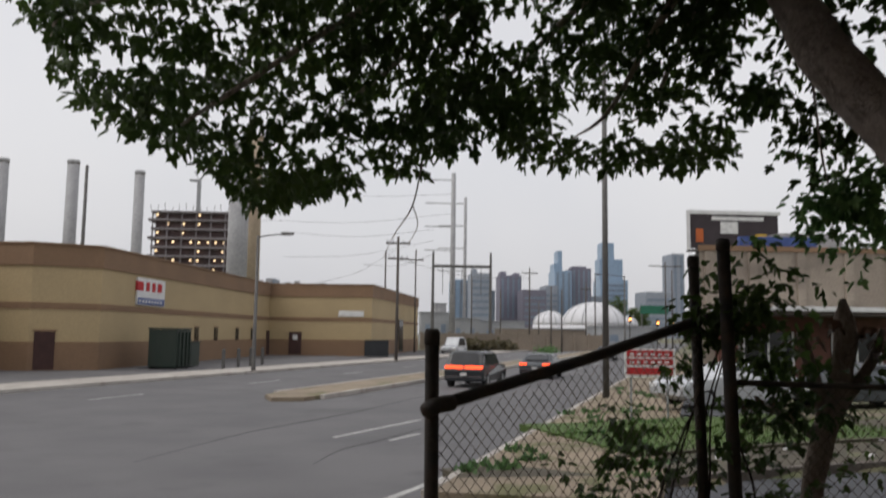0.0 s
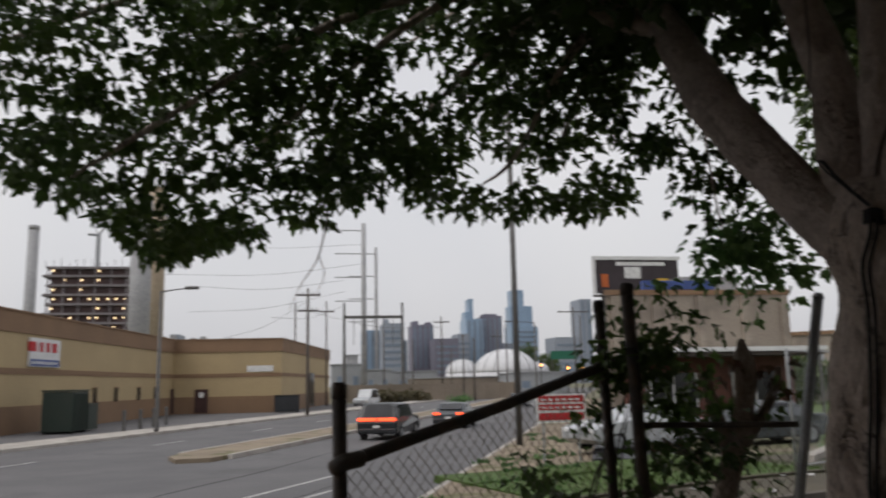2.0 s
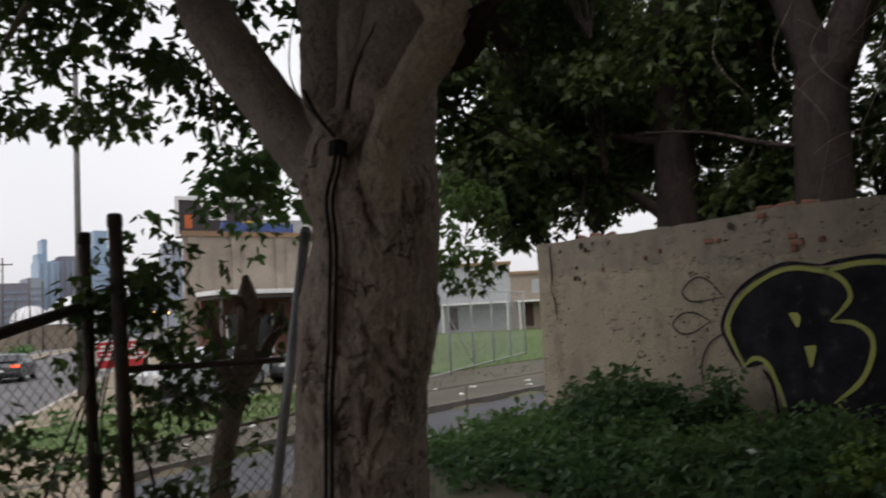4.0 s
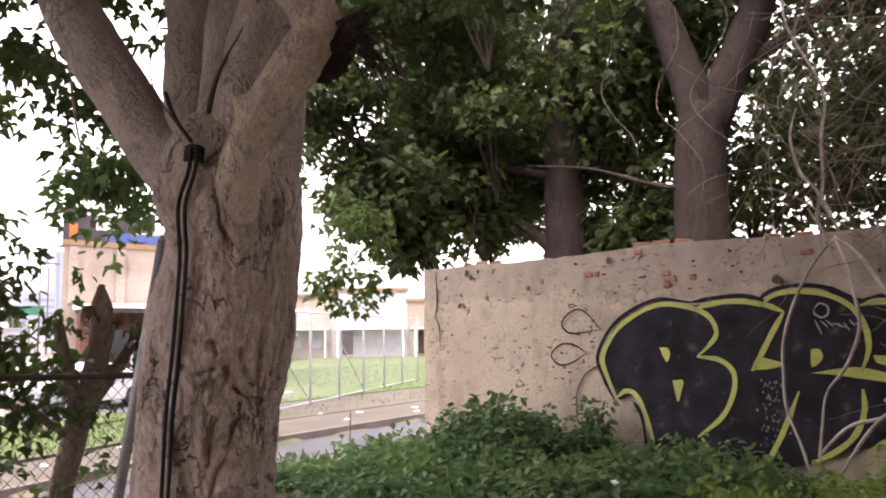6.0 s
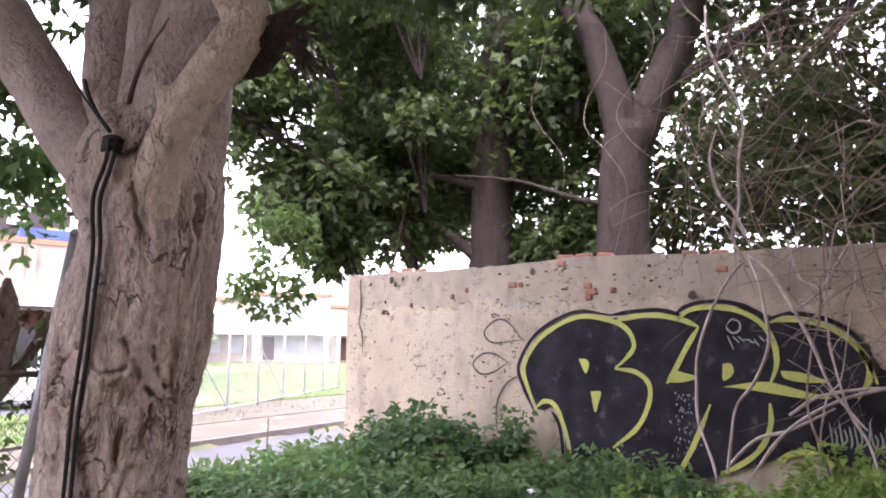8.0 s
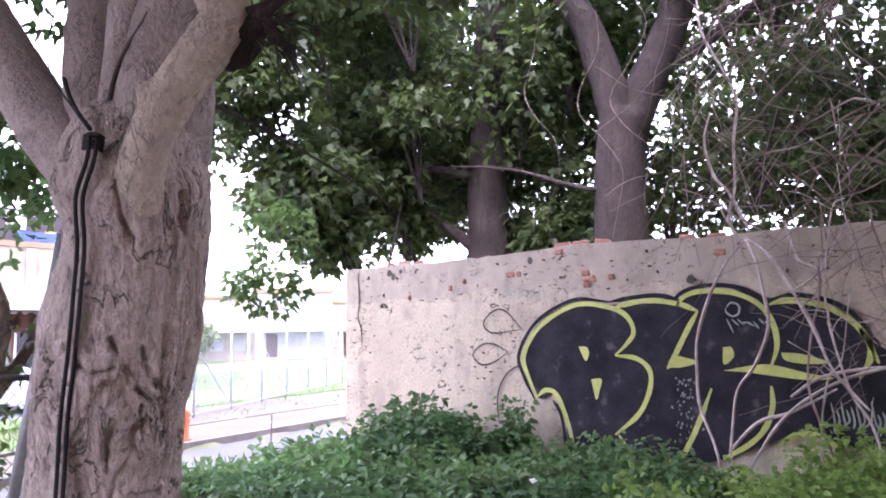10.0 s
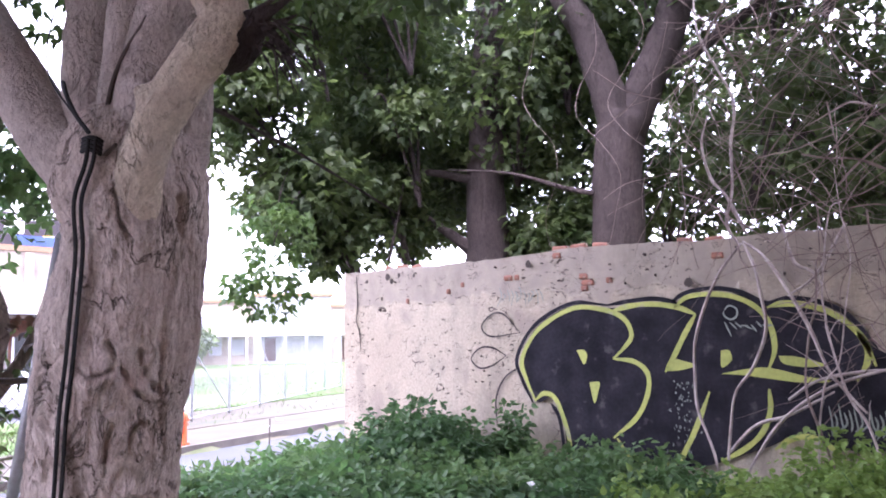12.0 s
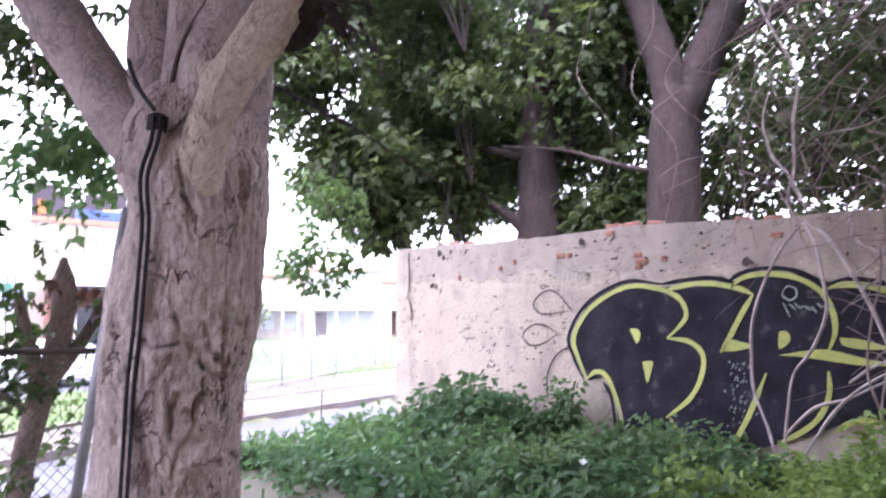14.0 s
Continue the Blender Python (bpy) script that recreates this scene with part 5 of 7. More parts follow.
# ---- dead vines that hang over the wall ----
def build_vines():
    rng = random.Random(8)
    v = thing("dead_vine", "tangle of pale leafless vine stems hanging over the wall", "vine", (8.2, 2.0, 0.0))
    o = Vector((8.2, 2.0, 0.0))
    main = [[(8.30, 2.25, 2.28), (8.20, 2.41, 2.05), (8.16, 2.56, 1.75), (8.12, 2.67, 1.38), (8.10, 2.68, 1.07), (8.06, 2.65, 0.76), (8.0, 2.50, 0.41), (7.95, 2.42, 0.11), (7.95, 2.38, -0.05)],
            [(8.28, 2.23, 2.28), (8.17, 2.11, 2.06), (8.12, 2.05, 1.82), (8.10, 2.01, 1.48), (8.10, 2.14, 1.15), (8.10, 2.31, 0.92), (8.05, 2.35, 0.62), (8.0, 2.37, 0.27), (7.95, 2.33, -0.05)],
            [(8.28, 2.23, 2.29), (8.18, 2.01, 2.12), (8.12, 1.81, 1.81), (8.10, 1.64, 1.47), (8.08, 1.51, 1.13), (8.02, 1.33, 0.91), (7.95, 1.21, 0.80)],
            [(7.98, 2.34, -0.03), (8.05, 2.12, 0.40), (8.10, 1.91, 0.70), (8.10, 1.66, 0.90), (8.10, 1.39, 1.04), (8.08, 1.13, 1.12), (8.05, 0.89, 1.19)],
            [(7.95, 2.30, 0.17), (7.8, 2.62, 0.06), (7.7, 2.84, -0.02)], [(7.95, 2.15, 0.18), (7.8, 1.84, 0.05), (7.7, 1.67, -0.02)]]
    main += [[(8.30, 2.28, 2.27), (8.30, 2.38, 2.48), (8.30, 2.31, 2.80), (8.30, 2.30, 3.23), (8.30, 2.26, 3.66), (8.30, 2.55, 4.34), (8.30, 2.59, 4.81)],
             [(8.30, 2.20, 2.36), (8.30, 2.36, 2.72), (8.30, 2.51, 2.93), (8.30, 2.58, 3.27), (8.30, 2.51, 3.54)],
             [(8.25, 1.90, 0.86), (8.25, 1.65, 1.03), (8.25, 1.29, 1.11), (8.25, 0.80, 1.15)], [(8.25, 2.47, 0.35), (8.25, 2.20, 0.62), (8.25, 1.90, 0.73), (8.25, 1.52, 0.94)],
             [(8.32, 1.89, 2.42), (8.28, 1.79, 2.07), (8.28, 1.63, 1.96), (8.28, 1.62, 1.76), (8.28, 1.77, 1.67)], [(8.34, 1.36, 2.38), (8.28, 1.61, 1.95), (8.28, 1.86, 1.77)]]
    for pts in main:
        bm = bmesh.new()
        tube(bm, smooth_line([Vector(q) - o for q in pts], 8), [0.013, 0.016, 0.015, 0.013, 0.009], 8, 0.3)
        part("vine_stem", bm, M_TWIG, v, smooth=True)
    for k in range(9):
        y = rng.uniform(-0.4, 1.5)
        lean = rng.uniform(-0.5, 0.5)
        line = []
        for i in range(9):
            h = i / 8
            line.append(Vector((7.85 + 0.5 * h + rng.uniform(-0.06, 0.06), y + lean * h + 0.18 * math.sin(5 * h + k) + rng.uniform(-0.05, 0.05), rng.uniform(2.4, 3.0) * h - 0.02)) - o)
        bm = bmesh.new()
        r = rng.uniform(0.006, 0.012)
        tube(bm, smooth_line(line, 4), [r, r, r * 0.8, r * 0.5], 6, 0.25)
        for i in range(2, 8):
            tip = line[i] + Vector((rng.uniform(-0.2, 0.1), rng.uniform(-0.5, 0.5), rng.uniform(-0.1, 0.45)))
            tube(bm, smooth_line([line[i], line[i].lerp(tip, 0.5) + Vector((0, 0, 0.05)), tip], 3), [r * 0.5, r * 0.35, r * 0.15], 5)
        part("vine_stem", bm, M_TWIG if k % 2 else M_VINETWIG, v, smooth=True)
    bm = bmesh.new()
    for k in range(400):
        y = -0.5 + 3.3 * rng.random() ** 1.25
        top = rng.uniform(2.5 if y > 1.5 else 1.2, 4.6)
        p = Vector((8.2 + rng.uniform(-0.5, 0.35), y, top)) - o
        line = [p]
        w = Vector((rng.uniform(-0.3, 0.3), rng.uniform(-1, 1), rng.uniform(-1, 0.6))).normalized()
        for s in range(rng.randint(4, 8)):
            w = (w + Vector((rng.uniform(-0.15, 0.15), rng.uniform(-0.28, 0.28), rng.uniform(-0.28, 0.22)))).normalized()
            p = p + w * rng.uniform(0.10, 0.24)
            line.append(p)
        r = rng.uniform(0.002, 0.0065) * (1.9 if k % 6 == 0 else 1.0)
        tube(bm, smooth_line(line, 3), [r, r * 0.8, r * 0.4], 4)
    tagged(part("vine_twig", bm, M_VINETWIG, v, "thin tangled twigs"), kind="stuff")
    bm = bmesh.new()
    for y, x in ((3.0, 9.2), (3.9, 9.0), (4.6, 9.4), (2.7, 9.0), (5.2, 9.1), (3.4, 9.5)):
        line = [Vector((x + 0.25 * math.sin(k), y + 0.3 * math.sin(k * 1.3 + y) - 0.08 * k, 5.4 - 0.42 * k)) - o for k in range(8)]
        tube(bm, smooth_line(line, 4), [0.004, 0.003, 0.002], 5)
    tagged(part("hanging_stem", bm, M_VINETWIG, v), kind="stuff")


build_vines()


# ---- the near chain-link fence ----
def mesh_panel(bm, a, b, lo, hi, step=0.075, r=0.0026):
    """Woven wire between two upright ends a and b; lo and hi are the heights at both ends."""
    a, b = Vector(a), Vector(b)
    run = (b - a)
    length = run.length
    d = run / length
    k = np.arange(-hi[0] - 1, length + max(hi) + 1, step)
    for sign in (1, -1):
        for c in k:
            pts = []
            for i in range(61):
                t = i / 60 * length
                z = sign * (t - c) * 1.05
                zl, zh = lo[0] + (lo[1] - lo[0]) * t / length, hi[0] + (hi[1] - hi[0]) * t / length
                if zl <= z <= zh:
                    pts.append((t, z))
            if len(pts) < 2:
                continue
            (t0, z0), (t1, z1) = pts[0], pts[-1]
            off = 0.003 * sign
            n = Vector((-d.y, d.x, 0)) * off
            tube(bm, [a + d * t0 + Vector((0, 0, z0)) + n, a + d * t1 + Vector((0, 0, z1)) + n], r, 4, caps=False)
    return bm


def post_bm(p, top, r, cap=True, lean=(0, 0), base=-0.2):
    bm = bmesh.new()
    tube(bm, [(0, 0, base), (lean[0], lean[1], top)], r, 14)
    if cap:
        tube(bm, [(lean[0], lean[1], top - 0.06), (lean[0], lean[1], top + 0.004), (lean[0], lean[1], top + 0.02)], [r * 1.1, r * 1.1, r * 0.8], 14)
    return bm


def build_near_fence():
    f = thing("lot_fence", "dark rusty chain-link fence with a sloping top rail", "fence", (-0.05, 3.61, 0))
    o = Vector((-0.05, 3.61, 0))
    for p, top, r, lean in (((-0.04, 3.61), 1.55, 0.036, (-0.015, 0)), ((1.80, 4.75), 2.08, 0.036, (-0.02, 0.12)), ((1.93, 4.55), 2.17, 0.042, (-0.03, 0.10))):
        ob = part("post", post_bm(p, top, r, True, lean), M_POST, f, smooth=True)
        ob.location = (p[0] - o.x, p[1] - o.y, 0)
    a, b = Vector((0.0, 3.62, 1.19)), Vector((1.80, 4.82, 1.66))
    bm = bmesh.new()
    tube(bm, [a - o, a.lerp(b, 0.5) - o + Vector((0, 0, -0.012)), b - o, b.lerp(a, -0.06) - o], 0.034, 12)
    part("top_rail", bm, M_POST, f, smooth=True)
    bm = bmesh.new()
    tube(bm, smooth_line([Vector(q) - o for q in ((-0.08, 3.60, 1.16), (-0.03, 3.56, 1.19), (0.05, 3.62, 1.20))], 4), 0.042, 10)
    part("clamp", bm, M_POST, f, smooth=True)
    part("chain_link", mesh_panel(bmesh.new(), (0.02, -0.02, 0), (1.84, 1.19, 0), (0.02, 0.02), (1.14, 1.62)), M_WIRE, f, "rusty diamond mesh")
    c, e = Vector((1.95, 4.62, 0)) - o, Vector((3.0, 4.55, 0)) - o
    part("chain_link", mesh_panel(bmesh.new(), c, e, (0.02, 0.02), (1.24, 1.24)), M_WIRE, f, "rusty diamond mesh")
    bm = bmesh.new()
    tube(bm, [c + Vector((0, 0, 1.26)), e + Vector((0, 0, 1.24))], 0.02, 8)
    part("mid_rail", bm, M_POST, f)
    # leaning galvanised post beside the trunk
    g = thing("leaning_post", "bare galvanised steel post leaning against the tree", "post", (2.63, 4.26, 0))
    bm = bmesh.new()
    tube(bm, [(0, 0.06, -0.2), (0.03, -0.16, 0.75), (0.09, -0.46, 2.0)], 0.03, 14)
    part("pipe", bm, M_GALV, g, smooth=True)
    bm = bmesh.new()
    tube(bm, [(0.09, -0.46, 2.0), (0.092, -0.467, 2.03)], [0.036, 0.02], 14)
    part("cap", bm, M_GALV, g, smooth=True)


build_near_fence()


def build_stub_tree():
    o = Vector((2.68, 5.2, 0))
    t = thing("pollard_stub", "hacked-back small tree with cut stubs and withered leaves", "tree", o)
    bm = bmesh.new()
    tube(bm, smooth_line([(0, 0, -0.2), (0.05, -0.03, 0.5), (0.10, -0.15, 0.95), (0.14, -0.25, 1.2), (0.16, -0.32, 1.5), (0.14, -0.35, 1.68), (0.13, -0.36, 1.82)], 6), [0.085, 0.075, 0.085, 0.075, 0.08, 0.07, 0.015], 14, 0.2)
    tube(bm, smooth_line([(0.10, -0.15, 0.95), (0.0, -0.17, 1.3), (-0.06, -0.14, 1.6)], 5), [0.06, 0.045, 0.03], 10, 0.15)
    tube(bm, smooth_line([(0.15, -0.2, 1.05), (0.33, -0.34, 1.4), (0.38, -0.4, 1.62)], 5), [0.045, 0.04, 0.02], 10, 0.15)
    tube(bm, smooth_line([(0.05, -0.1, 0.85), (-0.2, -0.1, 1.02), (-0.4, -0.1, 1.08)], 5), [0.03, 0.025, 0.02], 8, 0.15)
    part("trunk", bm, M_STUBBARK, t, smooth=True)
    rng = np.random.default_rng(51)
    cen = np.array([(0.14, -0.35, 1.66), (0.15, -0.34, 1.6), (-0.06, -0.15, 1.55), (-0.35, -0.1, 1.1), (0.36, -0.38, 1.5), (0.38, -0.4, 1.58)])
    p, w, s = sprays(rng, cen, 7, 0.13, 0.085, 0.8)
    leaf_cloud("withered_leaves", p, w, s, M_DRYLEAF, t, "curled brown leaves", droop=0.9, seed=52)
    cen = np.vstack([rng.normal(0, 1, (22, 3)) * (0.30, 0.2, 0.2) + (-0.25, -0.05, 1.2), rng.normal(0, 1, (9, 3)) * (0.34, 0.2, 0.38) + (0.1, 0.1, 0.75)])
    p, w, s = sprays(rng, cen, 6, 0.15, 0.085, 0.7)
    leaf_cloud("foliage", p, w, s, M_LEAF, t, droop=0.6, seed=53)


build_stub_tree()


def build_fence_vine():
    rng = np.random.default_rng(61)
    o = np.array([1.6, 4.9, 0.0])
    v = thing("fence_vine", "leafy creeper climbing the fence posts", "vine", o)
    low = rng.normal(0, 1, (36, 3)) * (0.38, 0.25, 0.28) + (1.55, 4.95, 0.62)
    knot = rng.normal(0, 1, (36, 3)) * (0.14, 0.12, 0.10) + (2.02, 4.75, 1.66)
    top = rng.normal(0, 1, (11, 3)) * (0.20, 0.2, 0.16) + (2.15, 4.9, 1.98)
    side = rng.normal(0, 1, (14, 3)) * (0.2, 0.2, 0.32) + (2.40, 5.25, 0.9)
    right = rng.normal(0, 1, (22, 3)) * (0.25, 0.2, 0.25) + (2.3, 4.75, 0.35)
    mid = rng.normal(0, 1, (22, 3)) * (0.24, 0.14, 0.22) + (2.32, 4.72, 1.2)
    p, w, s = sprays(rng, np.vstack([low, knot, top, side, right, mid]) - o, 8, 0.12, 0.08, 0.8)
    leaf_cloud("foliage", p, w, s, M_LEAF, v, droop=0.6, seed=62)
    bm = bmesh.new()
    for k in range(5):
        a = rng.normal(0, 1, 3) * (0.16, 0.1, 0)
        line = [Vector((a[0], a[1], -0.05)), Vector((a[0] * 1.2 + 0.1, a[1], 0.5)), Vector((0.2 + a[0] * 0.4, -0.1 + a[1] * 0.5, 1.1)), Vector((0.42 + a[0] * 0.1, -0.15, 1.7))]
        tube(bm, smooth_line(line, 5), [0.012, 0.008, 0.004], 5)
    tagged(part("stem", bm, M_DARKBARK, v), kind="stuff")


build_fence_vine()


# ---- unseen brick walls, added behind the camera to hold back sky light ----
strip("wall_west", lambda s, a, z: Vector((a, s, z)), [-8.4, -3, 1.5], -5.4, -5.0, flat(6.5), 7.0, M_BRICKWALL, "unseen plain brick wall added to hold back light from the west", "wall")
strip("wall_south", lambda s, a, z: Vector((s, a, z)), [-5.0, 0, 8.4], -8.4, -8.0, flat(6.5), 7.0, M_BRICKWALL, "unseen plain brick wall added to hold back light from the south", "wall")


# ---- the side lane's far side ----
def ground_patch(name, pts, z, material, label, category="ground", thick=0.06):
    bm = prism(bmesh.new(), pts, z - thick, z)
    bmesh.ops.recalc_face_normals(bm, faces=bm.faces[:])
    return tagged(part(name, bm, material), label, category, kind="structure")


def al(s, a):
    p = alley(s, a, 0)
    return (p.x, p.y)


strip("dirt_verge", alley, [2.5, 5, 8, 15], -6.0, -2.3, lambda x, y: float(walk_z(x, y)) + 0.02, 0.2, M_SIDEWALK, "dusty verge with sparse grass before the wire fence", "ground")
strip("lawn_strip", alley, [-5.0, -3, 0, 2.5], -8.6, -2.3, lambda x, y: float(walk_z(x, y)) + 0.03, 0.2, M_GRASSGROUND, "patchy grass verge behind the pavement", "lawn")
strip("lawn_edge", alley, [-5.5, -3, 0, 2.5], -2.5, -2.3, lambda x, y: float(walk_z(x, y)) + 0.06, 0.25, M_SIDEWALK, "low concrete edging of the verge", "kerb")
strip("lawn_field", alley, [45, 60, 70], -20, -6.0, flat(-0.56), 0.2, M_GRASSGROUND, "bright green lawn behind the tall wire fence", "lawn")
ground_patch("lawn_main", [al(5.5, -5.8), al(45, -6.0), (66, 36), (80, 60), (52, 84), (23.5, 34.5)], -0.55, M_GRASSGROUND, "bright green lawn behind the tall wire fence", "lawn")
strip("parking_ground", street, [24, 40, 60, 110], -0.6, 16, flat(-0.66), 0.1, M_ALLEY, "grey asphalt parking ground by the low building", "pavement")


def build_blades():
    rng = np.random.default_rng(71)
    n = 4200
    s, a = rng.uniform(-5.0, 14, n), rng.uniform(-8.4, -2.5, n)
    a = np.where(s > 2.6, np.maximum(a, -6.0), a)
    s = np.where((s > 2.6) & (rng.random(n) < 0.85), rng.uniform(-5.4, 2.6, n), s)
    p = np.array([alley(u, v, 0) for u, v in zip(s, a)])
    p[:, 2] = walk_z(p[:, 0], p[:, 1]) + 0.02
    w = np.stack([rng.normal(0, 0.3, n), rng.normal(0, 0.3, n), np.ones(n)], 1)
    ob = leaf_cloud("grass_verge", p, w, rng.uniform(0.04, 0.13, n), M_GRASS, droop=0, seed=72, shape=((0, 0), (0.05, 0.2), (0.04, 0.6), (0, 1)))
    tagged(ob, "tufted green grass on the verge", "grass")
    n = 5000
    s, a = rng.uniform(12, 34, n), rng.uniform(-22, -5.5, n)
    p = np.array([alley(u, v, -0.55) for u, v in zip(s, a)])
    w = np.stack([rng.normal(0, 0.3, n), rng.normal(0, 0.3, n), np.ones(n)], 1)
    ob = leaf_cloud("grass_field", p, w, rng.uniform(0.05, 0.12, n), M_GRASS, droop=0, seed=73, shape=((0, 0), (0.08, 0.2), (0.06, 0.6), (0, 1)))
    tagged(ob, "bright green grass of the fenced lawn", "grass")
    # weeds on the sandy corner and beside the kerb
    n = 420
    k = rng.integers(0, 26, n)
    cs = np.array([street(rng.uniform(12, 40), rng.uniform(-3.9, -0.8)) for _ in range(26)])
    p = cs[k] + rng.normal(0, 0.16, (n, 3)) * (1, 1, 0)
    p[:, 2] = walk_z(p[:, 0], p[:, 1])
    w = np.stack([rng.normal(0, 0.6, n), rng.normal(0, 0.6, n), np.ones(n)], 1)
    tagged(leaf_cloud("pavement_weeds", p, w, rng.uniform(0.08, 0.22, n), M_WEED, droop=0, seed=74), "small weeds growing on the sandy pavement", "weeds")
    # litter along the kerb
    r2 = random.Random(9)
    bm = bmesh.new()
    box(bm, -0.09, 0.09, -0.06, 0.06, 0, 0.03, 0.01)
    for v in bm.verts:
        v.co.z += 0.02 * noise.noise(v.co * 20)
    first = tagged(part("paper_scrap", bm, M_PAPER), "crumpled white paper scrap on the pavement", "litter", "litter along the lane")
    spots = [alley(r2.uniform(-4, 16), r2.uniform(-2.6, -0.3), 0) for _ in range(16)]
    for i, q in enumerate(spots):
        m = pose(q.x, q.y, float(walk_z(q.x, q.y)) + 0.002, 0, 0, r2.uniform(0, 360))
        if i == 0:
            first.matrix_basis = m
        else:
            copy_thing(first, m)


build_blades()


def build_far_fence():
    a, b = Vector((11.0, 17.2, -0.58)), Vector((25.5, 26.2, -0.55))
    f = thing("tall_wire_fence", "tall galvanised chain-link fence round the lawn", "fence", a)
    d = (b - a)
    length = d.length
    d = d / length
    top = 2.75
    for k in range(8):
        t = k * length / 7
        bm = bmesh.new()
        tube(bm, [(0, 0, -0.1), (0, 0, top), (0, 0, top + 0.05)], [0.038, 0.038, 0.02], 10)
        p = part("post", bm, M_GALVDULL, f, smooth=True)
        p.location = d * t
    for z in (top - 0.02, 0.08):
        bm = bmesh.new()
        tube(bm, [Vector((0, 0, z)), d * length + Vector((0, 0, z))], 0.024, 8)
        part("rail", bm, M_GALVDULL, f, smooth=True)
    for k in (1, 3):
        t0, t1 = k * length / 7, (k + 1) * length / 7
        bm = bmesh.new()
        tube(bm, [d * t0 + Vector((0, 0, 1.9)), d * t1 + Vector((0, 0, 0.1))], 0.018, 8)
        part("brace", bm, M_GALVDULL, f)
    part("chain_link", mesh_panel(bmesh.new(), (0, 0, 0), d * length, (0.08, 0.08), (top, top), 0.16, 0.0028), M_GALVWIRE, f)
    bm = prism(bmesh.new(), [al(3.5, -4.0), al(9.0, -7.6), al(8.9, -7.9), al(3.4, -4.3)], -0.65, -0.42)
    bmesh.ops.recalc_face_normals(bm, faces=bm.faces[:])
    tagged(part("fence_kerb", bm, M_CONCRETE), "low concrete sill below the wire fence", "kerb", kind="structure")


build_far_fence()


def build_hydrant():
    h = thing("fire_hydrant", "orange fire hydrant with black base on the pavement", "fire hydrant", (10.24, 14.46, -0.60))
    bm = bmesh.new()
    tube(bm, [(0, 0, 0), (0, 0, 0.05), (0, 0, 0.051), (0, 0, 0.48), (0, 0, 0.481), (0, 0, 0.53)], [0.15, 0.15, 0.10, 0.10, 0.14, 0.14], 20)
    part("barrel", bm, M_HYDRANT, h, smooth=False)
    bm = bmesh.new()
    bmesh.ops.create_uvsphere(bm, u_segments=18, v_segments=10, radius=0.125, matrix=Matrix.Translation((0, 0, 0.55)) @ Matrix.Diagonal((1, 1, 0.9, 1)))
    part("bonnet", bm, M_HYDRANT, h, smooth=True)
    for a in (0.6, 2.17, 3.74):
        bm = bmesh.new()
        c, s = math.cos(a), math.sin(a)
        tube(bm, [(0.08 * c, 0.08 * s, 0.40), (0.19 * c, 0.19 * s, 0.40)], 0.055, 10)
        part("nozzle", bm, M_HYDRANT, h)
    part("nut", tube(bmesh.new(), [(0, 0, 0.63), (0, 0, 0.72)], 0.03, 5), M_CABLE, h)


build_hydrant()
stake = thing("metal_stake", "thin rusty stake standing at the lane's edge", "stake", (11.6, 13.4, -0.76))
part("rod", tube(bmesh.new(), [(0, 0, -0.1), (0.02, 0, 0.62)], [0.018, 0.012], 8), M_POST, stake)


